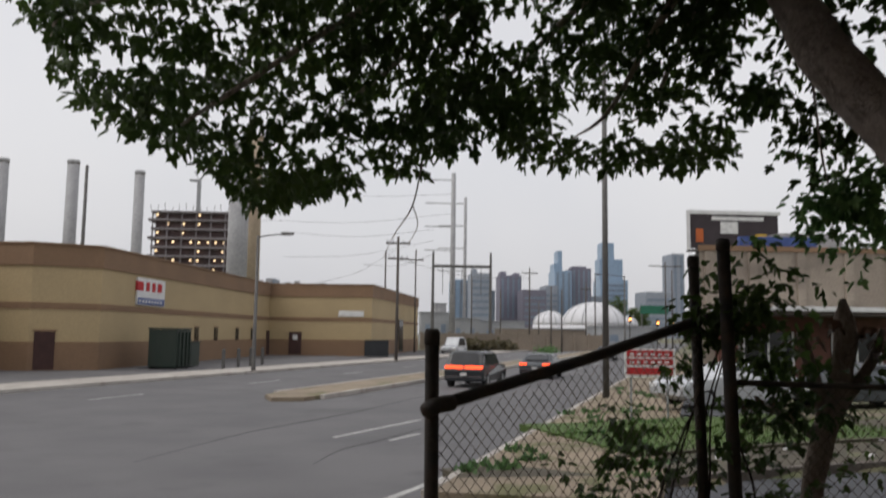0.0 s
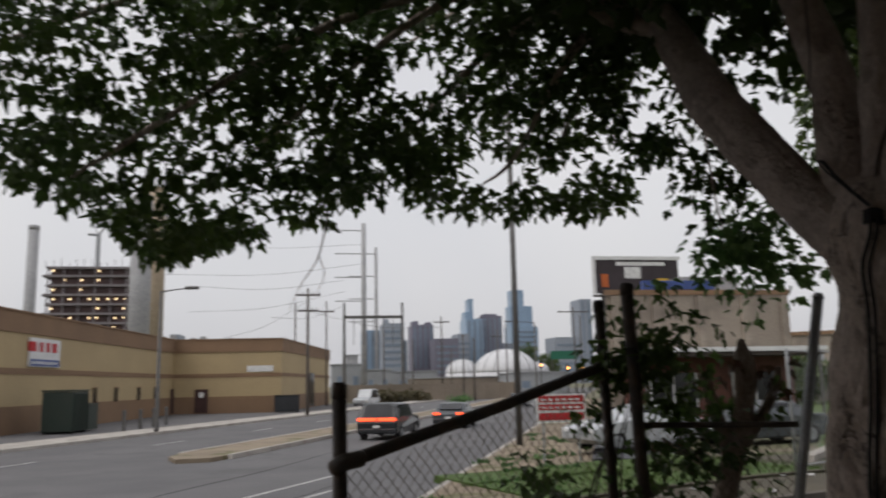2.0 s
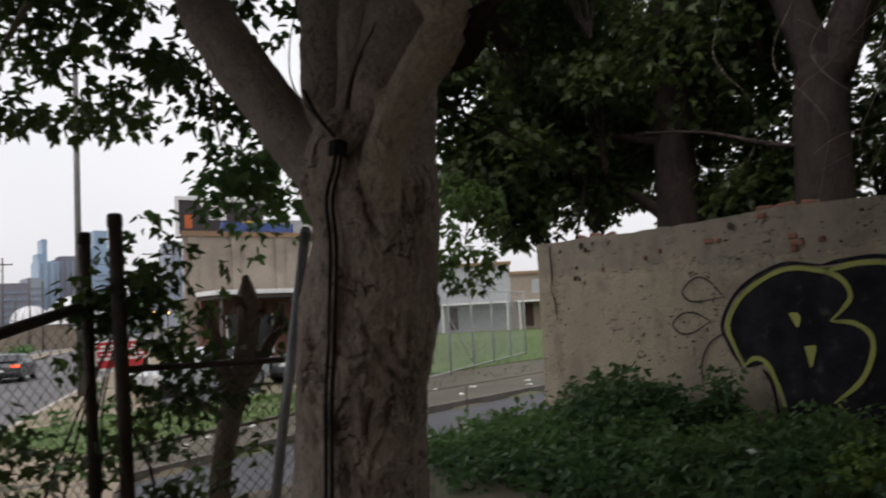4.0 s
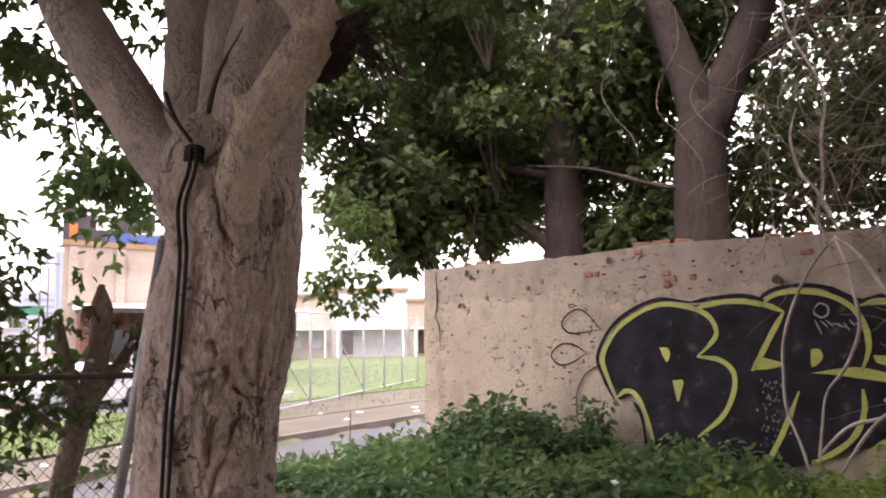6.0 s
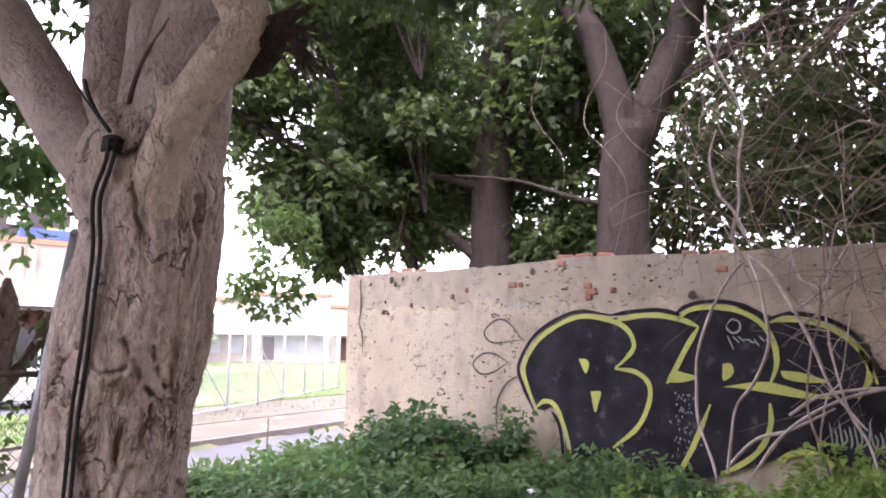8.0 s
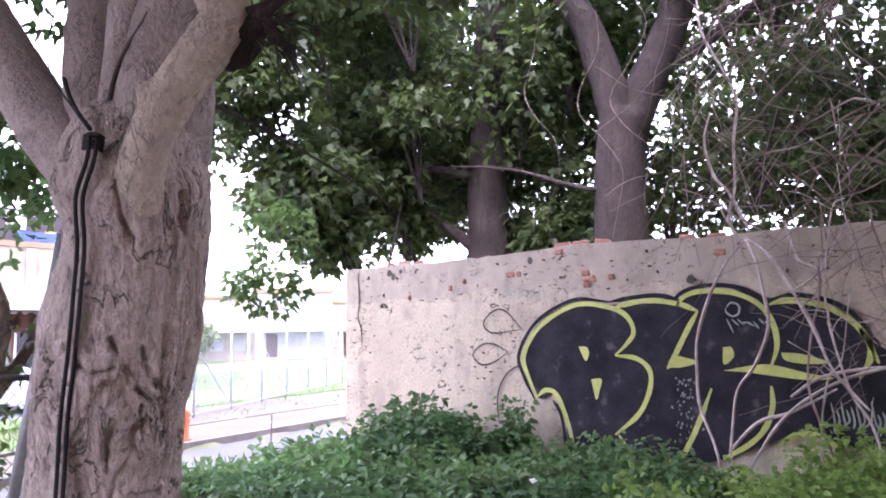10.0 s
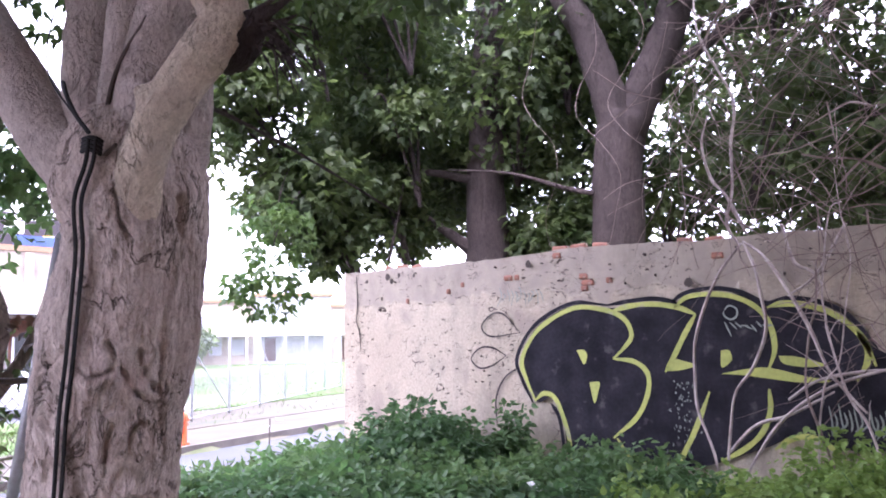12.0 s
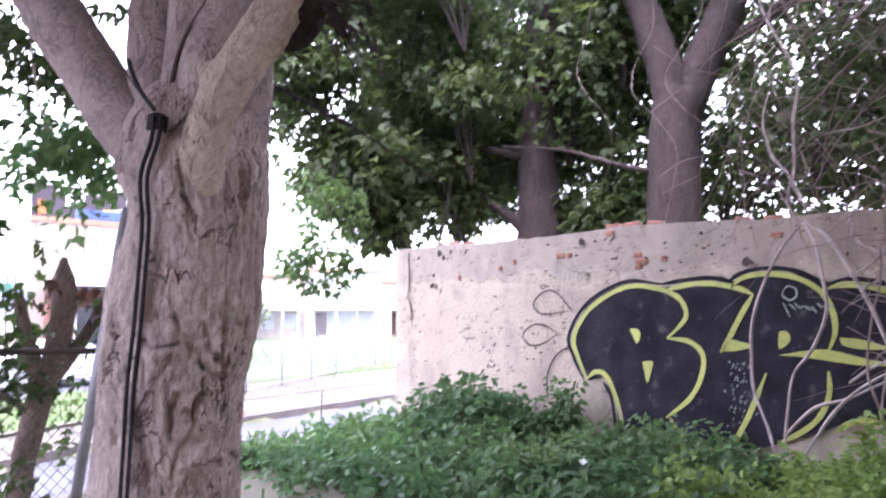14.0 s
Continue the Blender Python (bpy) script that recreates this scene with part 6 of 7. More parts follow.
# ---- the low building, its billboard and the notice ----
def build_low_building():
    b = thing("low_building", "low beige rendered building with flat roof and brick shopfront", "building", (12.7, 33.0, -0.8))
    part("wall", prism(bmesh.new(), [(0, 0), (8.6, 0), (13.5, 11), (4.8, 11)], 0, 6.0), M_BEIGE, b)
    part("parapet", prism(bmesh.new(), [(-0.08, -0.08), (8.68, -0.08), (13.6, 11.08), (4.75, 11.08)], 6.0, 6.22), M_BROWNBAND, b)
    part("brick_front", boxed(0.6, 8.4, -0.35, -0.003, 0, 3.3), M_SHADEBRICK, b, "red brick shopfront, darkened for the awning's shade")
    part("awning", boxed(0.3, 8.6, -2.6, -0.36, 3.42, 3.60), M_WHITE, b, "white flat awning edge")
    part("awning_underside", boxed(0.4, 8.5, -2.5, -0.36, 3.25, 3.416), M_POST, b)
    for x in (0.6, 4.5, 8.3):
        part("awning_post", tube(bmesh.new(), [(x, -2.4, 0), (x, -2.4, 3.25)], 0.06, 8), M_POLEGREY, b)
    for x in (1.6, 5.4):
        w = part("window", boxed(x, x + 2.2, -0.40, -0.351, 0.9, 2.6), M_GLASSDARK, b)
        for k in range(3):
            part("mullion", boxed(x + k * 1.05, x + k * 1.05 + 0.08, -0.45, -0.401, 0.9, 2.6), M_WHITE, w)
    for x in (0.2, 2.1, 4.2, 6.3, 8.2):
        part("pilaster", boxed(x, x + 0.35, -0.14, -0.003, 3.7, 5.95), M_BEIGE, b)
    part("roof_box", boxed(5, 8, 3, 6, 6.22, 7.2), M_FARGREY, b)
    part("fascia_sign", boxed(2.0, 5.4, 0.5, 0.8, 6.3, 6.7), M_BLUE, b, "blue fascia sign")

    bb = thing("billboard", "dark printed billboard with white trim on steel legs", "billboard", (19.6, 52.7, -0.8))
    part("panel", boxed(0, 6.2, 0, 0.35, 8.3, 10.75), M_POSTER, bb)
    part("trim", boxed(-0.15, 6.35, -0.06, -0.004, 10.6, 10.85), M_WHITE, bb)
    part("trim", boxed(-0.15, 0.1, -0.06, -0.004, 8.1, 10.596), M_WHITE, bb)
    part("catwalk", boxed(-0.2, 6.4, -0.9, -0.07, 8.0, 8.1), M_POLEGREY, bb)
    for x0, x1, z0, z1, m in ((0.5, 1.0, 8.7, 9.6, M_ORANGE), (2.2, 3.4, 9.3, 10.1, M_PAPER), (4.6, 5.4, 8.7, 9.3, M_YELLOW), (1.6, 5.2, 10.2, 10.45, M_PAPER), (3.6, 4.2, 8.5, 9.1, M_BLUE)):
        part("print", boxed(x0, x1, -0.03, -0.004, z0, z1), m, bb)
    for x in (0.8, 3.1, 5.4):
        part("leg", tube(bmesh.new(), [(x, 0.5, 0), (x, 0.5, 10.3)], 0.16, 10), M_POLEGREY, bb)

    n = thing("notice_board", "red and white notice board with lettering bars on two posts", "sign", (6.35, 22.3, -0.75))
    part("board", boxed(0, 1.45, 0, 0.04, 1.15, 1.95), M_WHITE, n)
    for z0, z1, x0, x1 in ((1.72, 1.90, 0.06, 1.39), (1.50, 1.66, 0.06, 1.39), (1.22, 1.42, 0.06, 1.39)):
        part("red_bar", boxed(x0, x1, -0.012, -0.004, z0, z1), M_RED, n)
    r = random.Random(4)
    for z in (1.79, 1.57):
        for k in range(6):
            x = 0.14 + k * 0.20
            part("letter_bar", boxed(x, x + 0.13, -0.02, -0.013, z - 0.03, z + 0.03), M_PAPER, n)
    for x in (0.2, 1.25):
        part("post", tube(bmesh.new(), [(x, 0.08, -0.1), (x, 0.08, 1.95)], 0.03, 8), M_GALV, n)


build_low_building()


def build_houses():
    for i in range(7):
        o = Vector((36 + i * 5.6, 70 - i * 4.4, -0.6))
        e = thing("row_house", "pale two-storey row house beyond the lawn", "house", o, "row houses", radians(-38))
        part("wall", boxed(0, 7.1, 0, 9, 0, 5.2 + 0.5 * (i % 3)), (M_FARWALL, M_BEIGE, M_FARGREY)[i % 3], e)
        part("roof", boxed(-0.15, 7.25, -0.2, 9.1, 5.2 + 0.5 * (i % 3), 5.5 + 0.5 * (i % 3)), M_BROWNBAND, e)
        part("porch_roof", boxed(0.3, 6.8, -1.8, -0.003, 2.6, 2.75), M_WHITE, e)
        part("door", boxed(1.0, 2.0, -0.08, -0.003, 0.3, 2.4), M_DARKDOOR, e)
        for x in (3.2, 5.2):
            part("window", boxed(x, x + 1.1, -0.06, -0.003, 0.9, 2.3), M_HAZEPANE, e)
            part("window", boxed(x - 1.2, x - 0.1, -0.06, -0.003, 3.4, 4.7), M_HAZEPANE, e)
        for x in (0.5, 6.5):
            part("porch_post", boxed(x, x + 0.14, -1.75, -1.6, 0, 2.6), M_WHITE, e)


build_houses()


# ---- vehicles ----
def car(name, label, at, turn, paint, length=4.7, width=1.85, height=1.45, tall=False, lit=True, group=""):
    c = thing(name, label, "car", at, group, turn)
    L, W = length / 2, width / 2
    if tall:
        prof = [(-L, 0.45), (-L - 0.02, 0.8), (-L + 0.08, 1.05), (-L + 0.35, height * 0.93), (-L + 0.7, height), (L - 2.3, height - 0.02), (L - 1.45, 1.15), (L - 0.35, 1.0), (L, 0.8), (L, 0.4), (L - 0.3, 0.28), (-L + 0.3, 0.28)]
    else:
        prof = [(-L, 0.45), (-L, 0.85), (-L + 0.15, 0.98), (-L + 0.75, 1.02), (-L + 1.35, height - 0.04), (-L + 2.0, height), (L - 2.3, height - 0.03), (L - 1.45, 1.0), (L - 0.3, 0.85), (L, 0.7), (L, 0.4), (L - 0.3, 0.25), (-L + 0.3, 0.25)]
    bm = bmesh.new()
    rings = []
    for f, y in ((0.86, -W), (0.97, -W * 0.86), (1.0, -W * 0.5), (1.0, W * 0.5), (0.97, W * 0.86), (0.86, W)):
        ring = []
        for x, z in prof:
            k = f if z > 0.95 else 1.0
            inset = 0.0 if abs(y) < W * 0.9 else (0.12 if z > 1.05 else 0.0)
            ring.append(bm.verts.new((x * (0.985 if f < 0.9 else 1), y * (1 - inset), 0.25 + (z - 0.25) * k if z > 1.05 else z)))
        rings.append(ring)
    n = len(prof)
    for a, b in zip(rings, rings[1:]):
        for i in range(n):
            bm.faces.new((a[i], a[(i + 1) % n], b[(i + 1) % n], b[i]))
    bm.faces.new(rings[0][::-1])
    bm.faces.new(rings[-1])
    bmesh.ops.recalc_face_normals(bm, faces=bm.faces[:])
    body = part("body", bm, paint, c, smooth=False)
    bv = body.modifiers.new("round", "BEVEL")
    bv.width, bv.segments = 0.06, 2
    zb, zt = 1.0, height - 0.1
    rear_x = -L + (0.20 if tall else 1.0)
    bm = bmesh.new()
    vs = [bm.verts.new(q) for q in ((rear_x - 0.10 - (0.0 if tall else 0.27), -W * 0.72, zb + 0.08), (rear_x - 0.10 - (0.0 if tall else 0.27), W * 0.72, zb + 0.08), (rear_x + 0.12 + (0.0 if tall else 0.18), W * 0.62, zt + 0.02), (rear_x + 0.12 + (0.0 if tall else 0.18), -W * 0.62, zt + 0.02))]
    g = bmesh.ops.extrude_face_region(bm, geom=[bm.faces.new(vs)])["geom"]
    bmesh.ops.translate(bm, verts=[v for v in g if isinstance(v, bmesh.types.BMVert)], vec=(-0.03, 0, 0.02))
    part("rear_window", bm, M_GLASSDARK, c)
    for y in (-1, 1):
        bm = bmesh.new()
        x0, x1 = (-L + 0.6 if tall else -L + 1.3), L - 1.75
        vs = [bm.verts.new(q) for q in ((x0, y * (W * 0.94 + 0.01), 1.06), (x1 + 0.35, y * (W * 0.94 + 0.01), 1.06), (x1 - 0.3, y * (W * 0.87 + 0.01), zt), (x0 + 0.25, y * (W * 0.87 + 0.01), zt))]
        bm.faces.new(vs)
        part("side_window", bm, M_GLASSDARK, c)
        if not (tall and y > 0):
            part("tail_lamp", boxed(-L - 0.03, -L + 0.08, y * W * (0.05 if tall else 0.5), y * W * 0.95, 0.80 if not tall else 0.90, 0.92 if not tall else 1.04), M_TAIL if lit else M_RED, c)
        else:
            part("tail_lamp", boxed(-L - 0.03, -L + 0.08, W * 0.05, W * 0.95, 0.90, 1.04), M_TAIL if lit else M_RED, c)
        part("headlamp", boxed(L - 0.1, L + 0.015, y * W * 0.55, y * W * 0.92, 0.62, 0.74), M_WHITE, c)
        for x in (-L + 0.85, L - 0.9):
            w = part("wheel", tube(bmesh.new(), [(x, y * (W - 0.22), 0.33), (x, y * (W + 0.01), 0.33)], 0.33, 18), M_TYRE, c)
            part("rim", tube(bmesh.new(), [(x, y * (W - 0.02), 0.33), (x, y * (W + 0.02), 0.33)], 0.20, 12), M_GALV, w)
    part("rear_bumper", boxed(-L - 0.05, -L + 0.25, -W * 0.96, W * 0.96, 0.32, 0.55, bevel=0.04), M_CARDARK, c)
    part("plate", boxed(-L - 0.065, -L - 0.051, -0.16, 0.16, 0.58, 0.70), M_PAPER, c)
    return c


HEAD = math.atan2(SD[1], SD[0])
car("estate_car", "dark sport utility car with lit red tail lamps on the street", (4.1, 40.6, STREET_Z), HEAD, M_CARDARK, 4.8, 1.95, 1.72, True)
car("saloon_car", "grey saloon car with lit tail lamps on the street", (8.9, 48.6, STREET_Z), HEAD, M_CARGREY)
car("saloon_car", "dark saloon car far along the street", (22.5, 84.5, STREET_Z), HEAD, M_CARDARK)
car("parked_car", "silver-white car parked on the asphalt by the low building", (10.5, 25.4, -0.66), radians(196), M_CARWHITE, 4.5, 1.8, 1.42, lit=False)
car("parked_car", "grey car parked beside the awning", (14.9, 25.4, -0.66), radians(190), M_CARGREY, 4.6, 1.8, 1.45, lit=False)
car("parked_van", "pale van standing beside the warehouse", (7.8, 103.0, STREET_Z), HEAD + math.pi, M_CARWHITE, 5.2, 2.0, 2.1, True, lit=False)


# ---- lane markings ----
def mark(s0, n0, s1, n1, w, name="lane_mark"):
    a, b = street(s0, n0), street(s1, n1)
    d = (b - a).normalized()
    p = Vector((-d.y, d.x, 0)) * w / 2
    bm = prism(bmesh.new(), [((a - p).x, (a - p).y), ((b - p).x, (b - p).y), ((b + p).x, (b + p).y), ((a + p).x, (a + p).y)], STREET_Z - 0.01, STREET_Z + 0.006)
    bmesh.ops.recalc_face_normals(bm, faces=bm.faces[:])
    tagged(part(name, bm, M_LINE), "worn white painted line on the asphalt", "road marking", "lane markings", "structure")


mark(10.8, -4.75, 14.0, -4.35, 0.14)
mark(17.9, -8.55, 22.6, -7.95, 0.12)
mark(17.9, -7.1, 19.4, -6.9, 0.12)
for k in range(8):
    mark(30 + k * 11, -9.0, 33 + k * 11, -9.0, 0.12)
    mark(24 + k * 11, -21.0, 27 + k * 11, -21.0, 0.12)
bm = bmesh.new()
for pts in ([(14.0, -7.2), (16, -7.5), (18.0, -7.3), (20.5, -7.2)], [(13, -10.5), (18, -10.9), (24, -10.6), (32, -10.8)]):
    line = smooth_line([street(s, n, STREET_Z - 0.008) for s, n in pts], 8)
    tube(bm, line, [0.012, 0.022, 0.016], 6)
tagged(part("tar_seam", bm, M_CABLE), "dark tar-filled cracks in the asphalt", "road marking", kind="structure")


# ---- the warehouse across the street ----
def build_warehouse():
    w = thing("warehouse", "long tan stucco warehouse with brown bands", "warehouse", (-17.2, 47.3, STREET_Z))
    o = Vector((-17.2, 47.3, 0))
    front = [(-31.5, -18.0), (-25.0, 48.4), (-20.9, 47.8), (-17.6, 49.6), (-12.8, 85.4), (-2.2, 84.2), (3.6, 116.0)]
    foot = front + [(-30, 120), (-75, 60), (-75, -18)]
    foot = [(x - o.x, y - o.y) for x, y in foot]

    def shell(grow, z0, z1, name, m):
        """The footprint pushed out along its front by a little."""
        pts = [Vector((x, y, 0)) for x, y in foot]
        n = len(pts)
        out = []
        for i, q in enumerate(pts):
            d0, d1 = (q - pts[i - 1]).normalized(), (pts[(i + 1) % n] - q).normalized()
            m0, m1 = Vector((d0.y, -d0.x, 0)), Vector((d1.y, -d1.x, 0))
            s = (m0 + m1)
            out.append(q + s * grow / max(0.5, s.dot(m0)))
        bm = prism(bmesh.new(), [(q.x, q.y) for q in out], z0, z1)
        bmesh.ops.recalc_face_normals(bm, faces=bm.faces[:])
        part(name, bm, m, w)

    shell(0.0, 0.0, 7.1, "wall", M_STUCCO)
    shell(0.06, 0.0, 1.75, "base_band", M_BROWNBAND)
    shell(0.05, 3.65, 4.02, "string_band", M_BROWNBAND)
    shell(0.10, 6.15, 7.4, "cornice_band", M_BROWNBAND)
    shell(0.18, 7.4, 7.5, "coping", M_BROWNBAND)

    def on_front(i, t, depth, width, z0, z1, name, m, parent=w):
        a, b = Vector((*front[i], 0)) - o, Vector((*front[i + 1], 0)) - o
        d = (b - a).normalized()
        out = Vector((d.y, -d.x, 0))
        if out.dot(-a.lerp(b, 0.5) - o) < 0:
            out = -out
        c = a.lerp(b, t)
        q = [c - d * width / 2 + out * 0.02, c + d * width / 2 + out * 0.02, c + d * width / 2 + out * depth, c - d * width / 2 + out * depth]
        bm = prism(bmesh.new(), [(v.x, v.y) for v in q], z0, z1)
        bmesh.ops.recalc_face_normals(bm, faces=bm.faces[:])
        return part(name, bm, m, parent)

    on_front(2, 0.22, 0.10, 1.1, 0.15, 2.35, "door", M_DARKDOOR)
    on_front(2, 0.22, 0.09, 1.3, 2.36, 2.45, "lintel", M_BROWNBAND)
    s = on_front(3, 0.188, 0.14, 4.4, 4.15, 5.95, "wall_sign", M_WHITE)
    on_front(3, 0.188, 0.16, 4.2, 4.20, 4.62, "blue_strip", M_BLUE, s)
    for k, (t, wd) in enumerate(((0.138, 0.9), (0.170, 0.5), (0.196, 0.5), (0.223, 0.7))):
        on_front(3, t, 0.165, wd, 5.1, 5.7, "letter_bar", M_RED, s)
    for k in range(8):
        on_front(3, 0.138 + k * 0.0132, 0.17, 0.28, 4.3, 4.5, "number_bar", M_PAPER, s)
    for t in (0.434, 0.556, 0.71, 0.837):
        f = on_front(3, t, 0.08, 0.75, 1.7, 2.75, "slot_window", M_GLASSDARK)
        on_front(3, t, 0.10, 0.95, 2.76, 2.85, "sill", M_BROWNBAND, f)
    on_front(3, 0.984, 0.09, 1.0, 0.2, 2.6, "corner_door", M_DARKDOOR)
    d = on_front(4, 0.26, 0.12, 1.3, 0.2, 2.5, "door", M_DARKDOOR)
    on_front(4, 0.26, 0.14, 0.5, 1.7, 2.2, "door_pane", M_PAPER, d)
    on_front(4, 0.80, 0.10, 2.6, 4.15, 4.75, "pale_sign", M_PAPER)
    on_front(5, 0.55, 0.10, 3.0, 0.2, 4.2, "loading_door", M_GLASSDARK)
    for i in range(9):
        part("roof_unit", boxed(1.5 + i * 0.9, 2.1 + i * 0.9, 40 + i, 40.8 + i, 7.4, 7.8 + 0.2 * (i % 3)), M_FARGREY, w)

    c = thing("dumpster", "dark green steel waste container beside the warehouse", "dumpster", (-14.2, 52.6, STREET_Z + 0.1), turn=radians(83))
    part("body", boxed(-1.2, 1.2, -0.9, 0.9, 0.12, 2.45, bevel=0.04), M_DUMP, c)
    part("lid", boxed(-1.25, 1.25, -0.95, 0.95, 2.46, 2.56), M_DUMP, c)
    for x in (-0.9, -0.3, 0.3, 0.9):
        part("rib", boxed(x - 0.06, x + 0.06, -1.0, -0.905, 0.2, 2.3), M_DUMP, c)
    for x in (-0.9, 0.9):
        part("foot", boxed(x - 0.1, x + 0.1, -0.85, 0.85, 0, 0.116), M_TYRE, c)
    c2 = thing("dumpster", "smaller green waste container beside the larger one", "dumpster", (-13.9, 54.9, STREET_Z + 0.1), turn=radians(83))
    part("body", boxed(-0.8, 0.8, -0.8, 0.8, 0.1, 1.6, bevel=0.04), M_DUMP, c2)
    part("lid", boxed(-0.84, 0.84, -0.84, 0.84, 1.61, 1.7), M_DUMP, c2)
    c3 = thing("dumpster", "black waste container at the warehouse corner", "dumpster", (-1.6, 82.2, STREET_Z + 0.1), turn=0.0)
    part("body", boxed(-1.2, 1.2, -0.8, 0.8, 0.1, 1.6, bevel=0.04), M_CARDARK, c3)
    part("lid", boxed(-1.25, 1.25, -0.85, 0.85, 1.61, 1.7), M_CARDARK, c3)
    f = thing("bollard", "dark bollard on the forecourt", "bollard", (-10.9, 53.0, STREET_Z + 0.1), "bollards")
    part("post", tube(bmesh.new(), [(0, 0, 0), (0, 0, 1.2), (0, 0, 1.26)], [0.12, 0.12, 0.06], 10), M_POLEGREY, f)
    for x, y in ((-10.4, 55.5), (-10.0, 58.0), (-9.6, 60.6)):
        copy_thing(f, pose(x, y, STREET_Z + 0.1))


build_warehouse()


# ---- poles and wires ----
def street_lamp(at, height, arm, turn, label):
    p = thing("street_lamp", label, "street lamp", at, turn=turn)
    part("pole", tube(bmesh.new(), [(0, 0, 0), (0, 0, 0.3), (0, 0, height)], [0.16, 0.13, 0.08], 12), M_POLEGREY, p, smooth=True)
    part("arm", tube(bmesh.new(), smooth_line([(0, 0, height - 0.1), (arm * 0.3, 0, height), (arm, 0, height + 0.1)], 4), [0.05, 0.035], 8), M_POLEGREY, p)
    part("lamp_head", boxed(arm - 0.1, arm + 0.7, -0.16, 0.16, height + 0.03, height + 0.2, bevel=0.04), M_POLEGREY, p)


street_lamp((-8.55, 50.3, STREET_Z + 0.1), 8.3, 1.6, radians(-15), "grey street lamp with a curved arm on the far pavement")
street_lamp((29.5, 102.0, STREET_Z), 10.2, 3.2, radians(180), "grey street lamp far along the street")


def pole(name, label, at, height, r0, r1, material, arms=(), group=""):
    p = thing(name, label, "pole", at, group)
    part("shaft", tube(bmesh.new(), [(0, 0, -0.3), (0, 0, height)], [r0, r1], 12), material, p, smooth=True)
    for z, half in arms:
        part("crossarm", boxed(-half, half, -0.08, 0.08, z - 0.08, z + 0.08), material, p)
        for x in (-half * 0.9, -half * 0.4, half * 0.4, half * 0.9):
            part("insulator", tube(bmesh.new(), [(x, 0, z + 0.08), (x, 0, z + 0.28)], 0.05, 6), M_FARGREY, p)
    return p


pole("tall_pole", "tall dark steel pole on the corner pavement", (8.1, 30.9, -0.85), 13.5, 0.13, 0.09, M_POLEGREY)
pole("utility_pole", "wooden utility pole with crossarms by the warehouse", (0.3, 72.9, STREET_Z), 11.2, 0.16, 0.11, M_WOODPOLE, ((10.6, 1.1), (9.2, 0.9)), "utility poles")


def fx(px, y):
    """Sideways place at a distance y for a bearing step px, used to set out the far skyline."""
    return y * (0.0738 + (px - 800) * 0.000694)


def fz(h, y):
    return 1.55 + h / 1444 * y


for px, y, h, r, arms in ((679, 95, 145, 0.12, ()), (733, 105, 148, 0.12, ((0.9, 1.0),)), (938, 130, 120, 0.14, ((0.93, 1.3),)), (955, 150, 60, 0.12, ()), (977, 120, 88, 0.12, ()), (996, 120, 82, 0.12, ()), (1040, 130, 95, 0.12, ((0.9, 0.9),)), (1057, 140, 105, 0.12, ()), (1186, 125, 135, 0.13, ((0.95, 2.6),)), (1198, 140, 120, 0.12, ()), (886, 140, 80, 0.12, ()), (834, 130, 100, 0.12, ())):
    top = fz(h, y) - STREET_Z
    pole("utility_pole", "distant wooden utility pole", (fx(px, y), y, STREET_Z), top, r, r * 0.75, M_WOODPOLE, tuple((top * k, s) for k, s in arms), "utility poles")
for px, y, h, r in ((800, 170, 288, 0.62), (822, 178, 245, 0.42)):
    p = pole("power_mast", "tall pale steel power mast", (fx(px, y), y, STREET_Z), fz(h, y) - STREET_Z, r, r * 0.75, M_COLUMN, ())
    for k in range(4):
        z = fz(h, y) - STREET_Z - 1.5 - k * 5
        part("arm", boxed(-6.0, 0, -0.1, 0.1, z - 0.1, z + 0.1), M_COLUMN, p)


def build_gantry():
    y = 150
    g = thing("substation_gantry", "steel substation gantry with a lattice beam", "gantry", (fx(765, y), y, STREET_Z))
    span = fx(868, y) - fx(765, y)
    for x in (0, span):
        part("leg", tube(bmesh.new(), [(x, 0, 0), (x, 0, fz(145, y) - STREET_Z)], [0.35, 0.2], 8), M_POLEGREY, g)
    part("beam", boxed(0, span, -0.3, 0.3, fz(117, y) - STREET_Z, fz(122, y) - STREET_Z), M_POLEGREY, g)
    for k in range(7):
        part("dropper", tube(bmesh.new(), [(k * span / 6, 0, fz(70, y) - STREET_Z), (k * span / 6, 0, fz(118, y) - STREET_Z)], 0.06, 5), M_POLEGREY, g)


build_gantry()


def build_wires():
    w = thing("overhead_wires", "thin overhead power lines", "wires", (0, 100, 0), kind="stuff")
    rows = ((460, 255, 800, 250, 170), (460, 195, 800, 215, 170), (500, 130, 765, 165, 160), (500, 175, 765, 185, 160), (560, 85, 703, 150, 150), (640, 120, 765, 140, 150), (703, 130, 938, 100, 140))
    for x0, h0, x1, h1, y in rows:
        a, b = Vector((fx(x0, y), y - 100, fz(h0, y))), Vector((fx(x1, y), y - 100, fz(h1, y)))
        m = a.lerp(b, 0.5) + Vector((0, 0, -1.2))
        part("wire", tube(bmesh.new(), smooth_line([a, m, b], 8), 0.035, 4), M_POLEGREY, w)


build_wires()


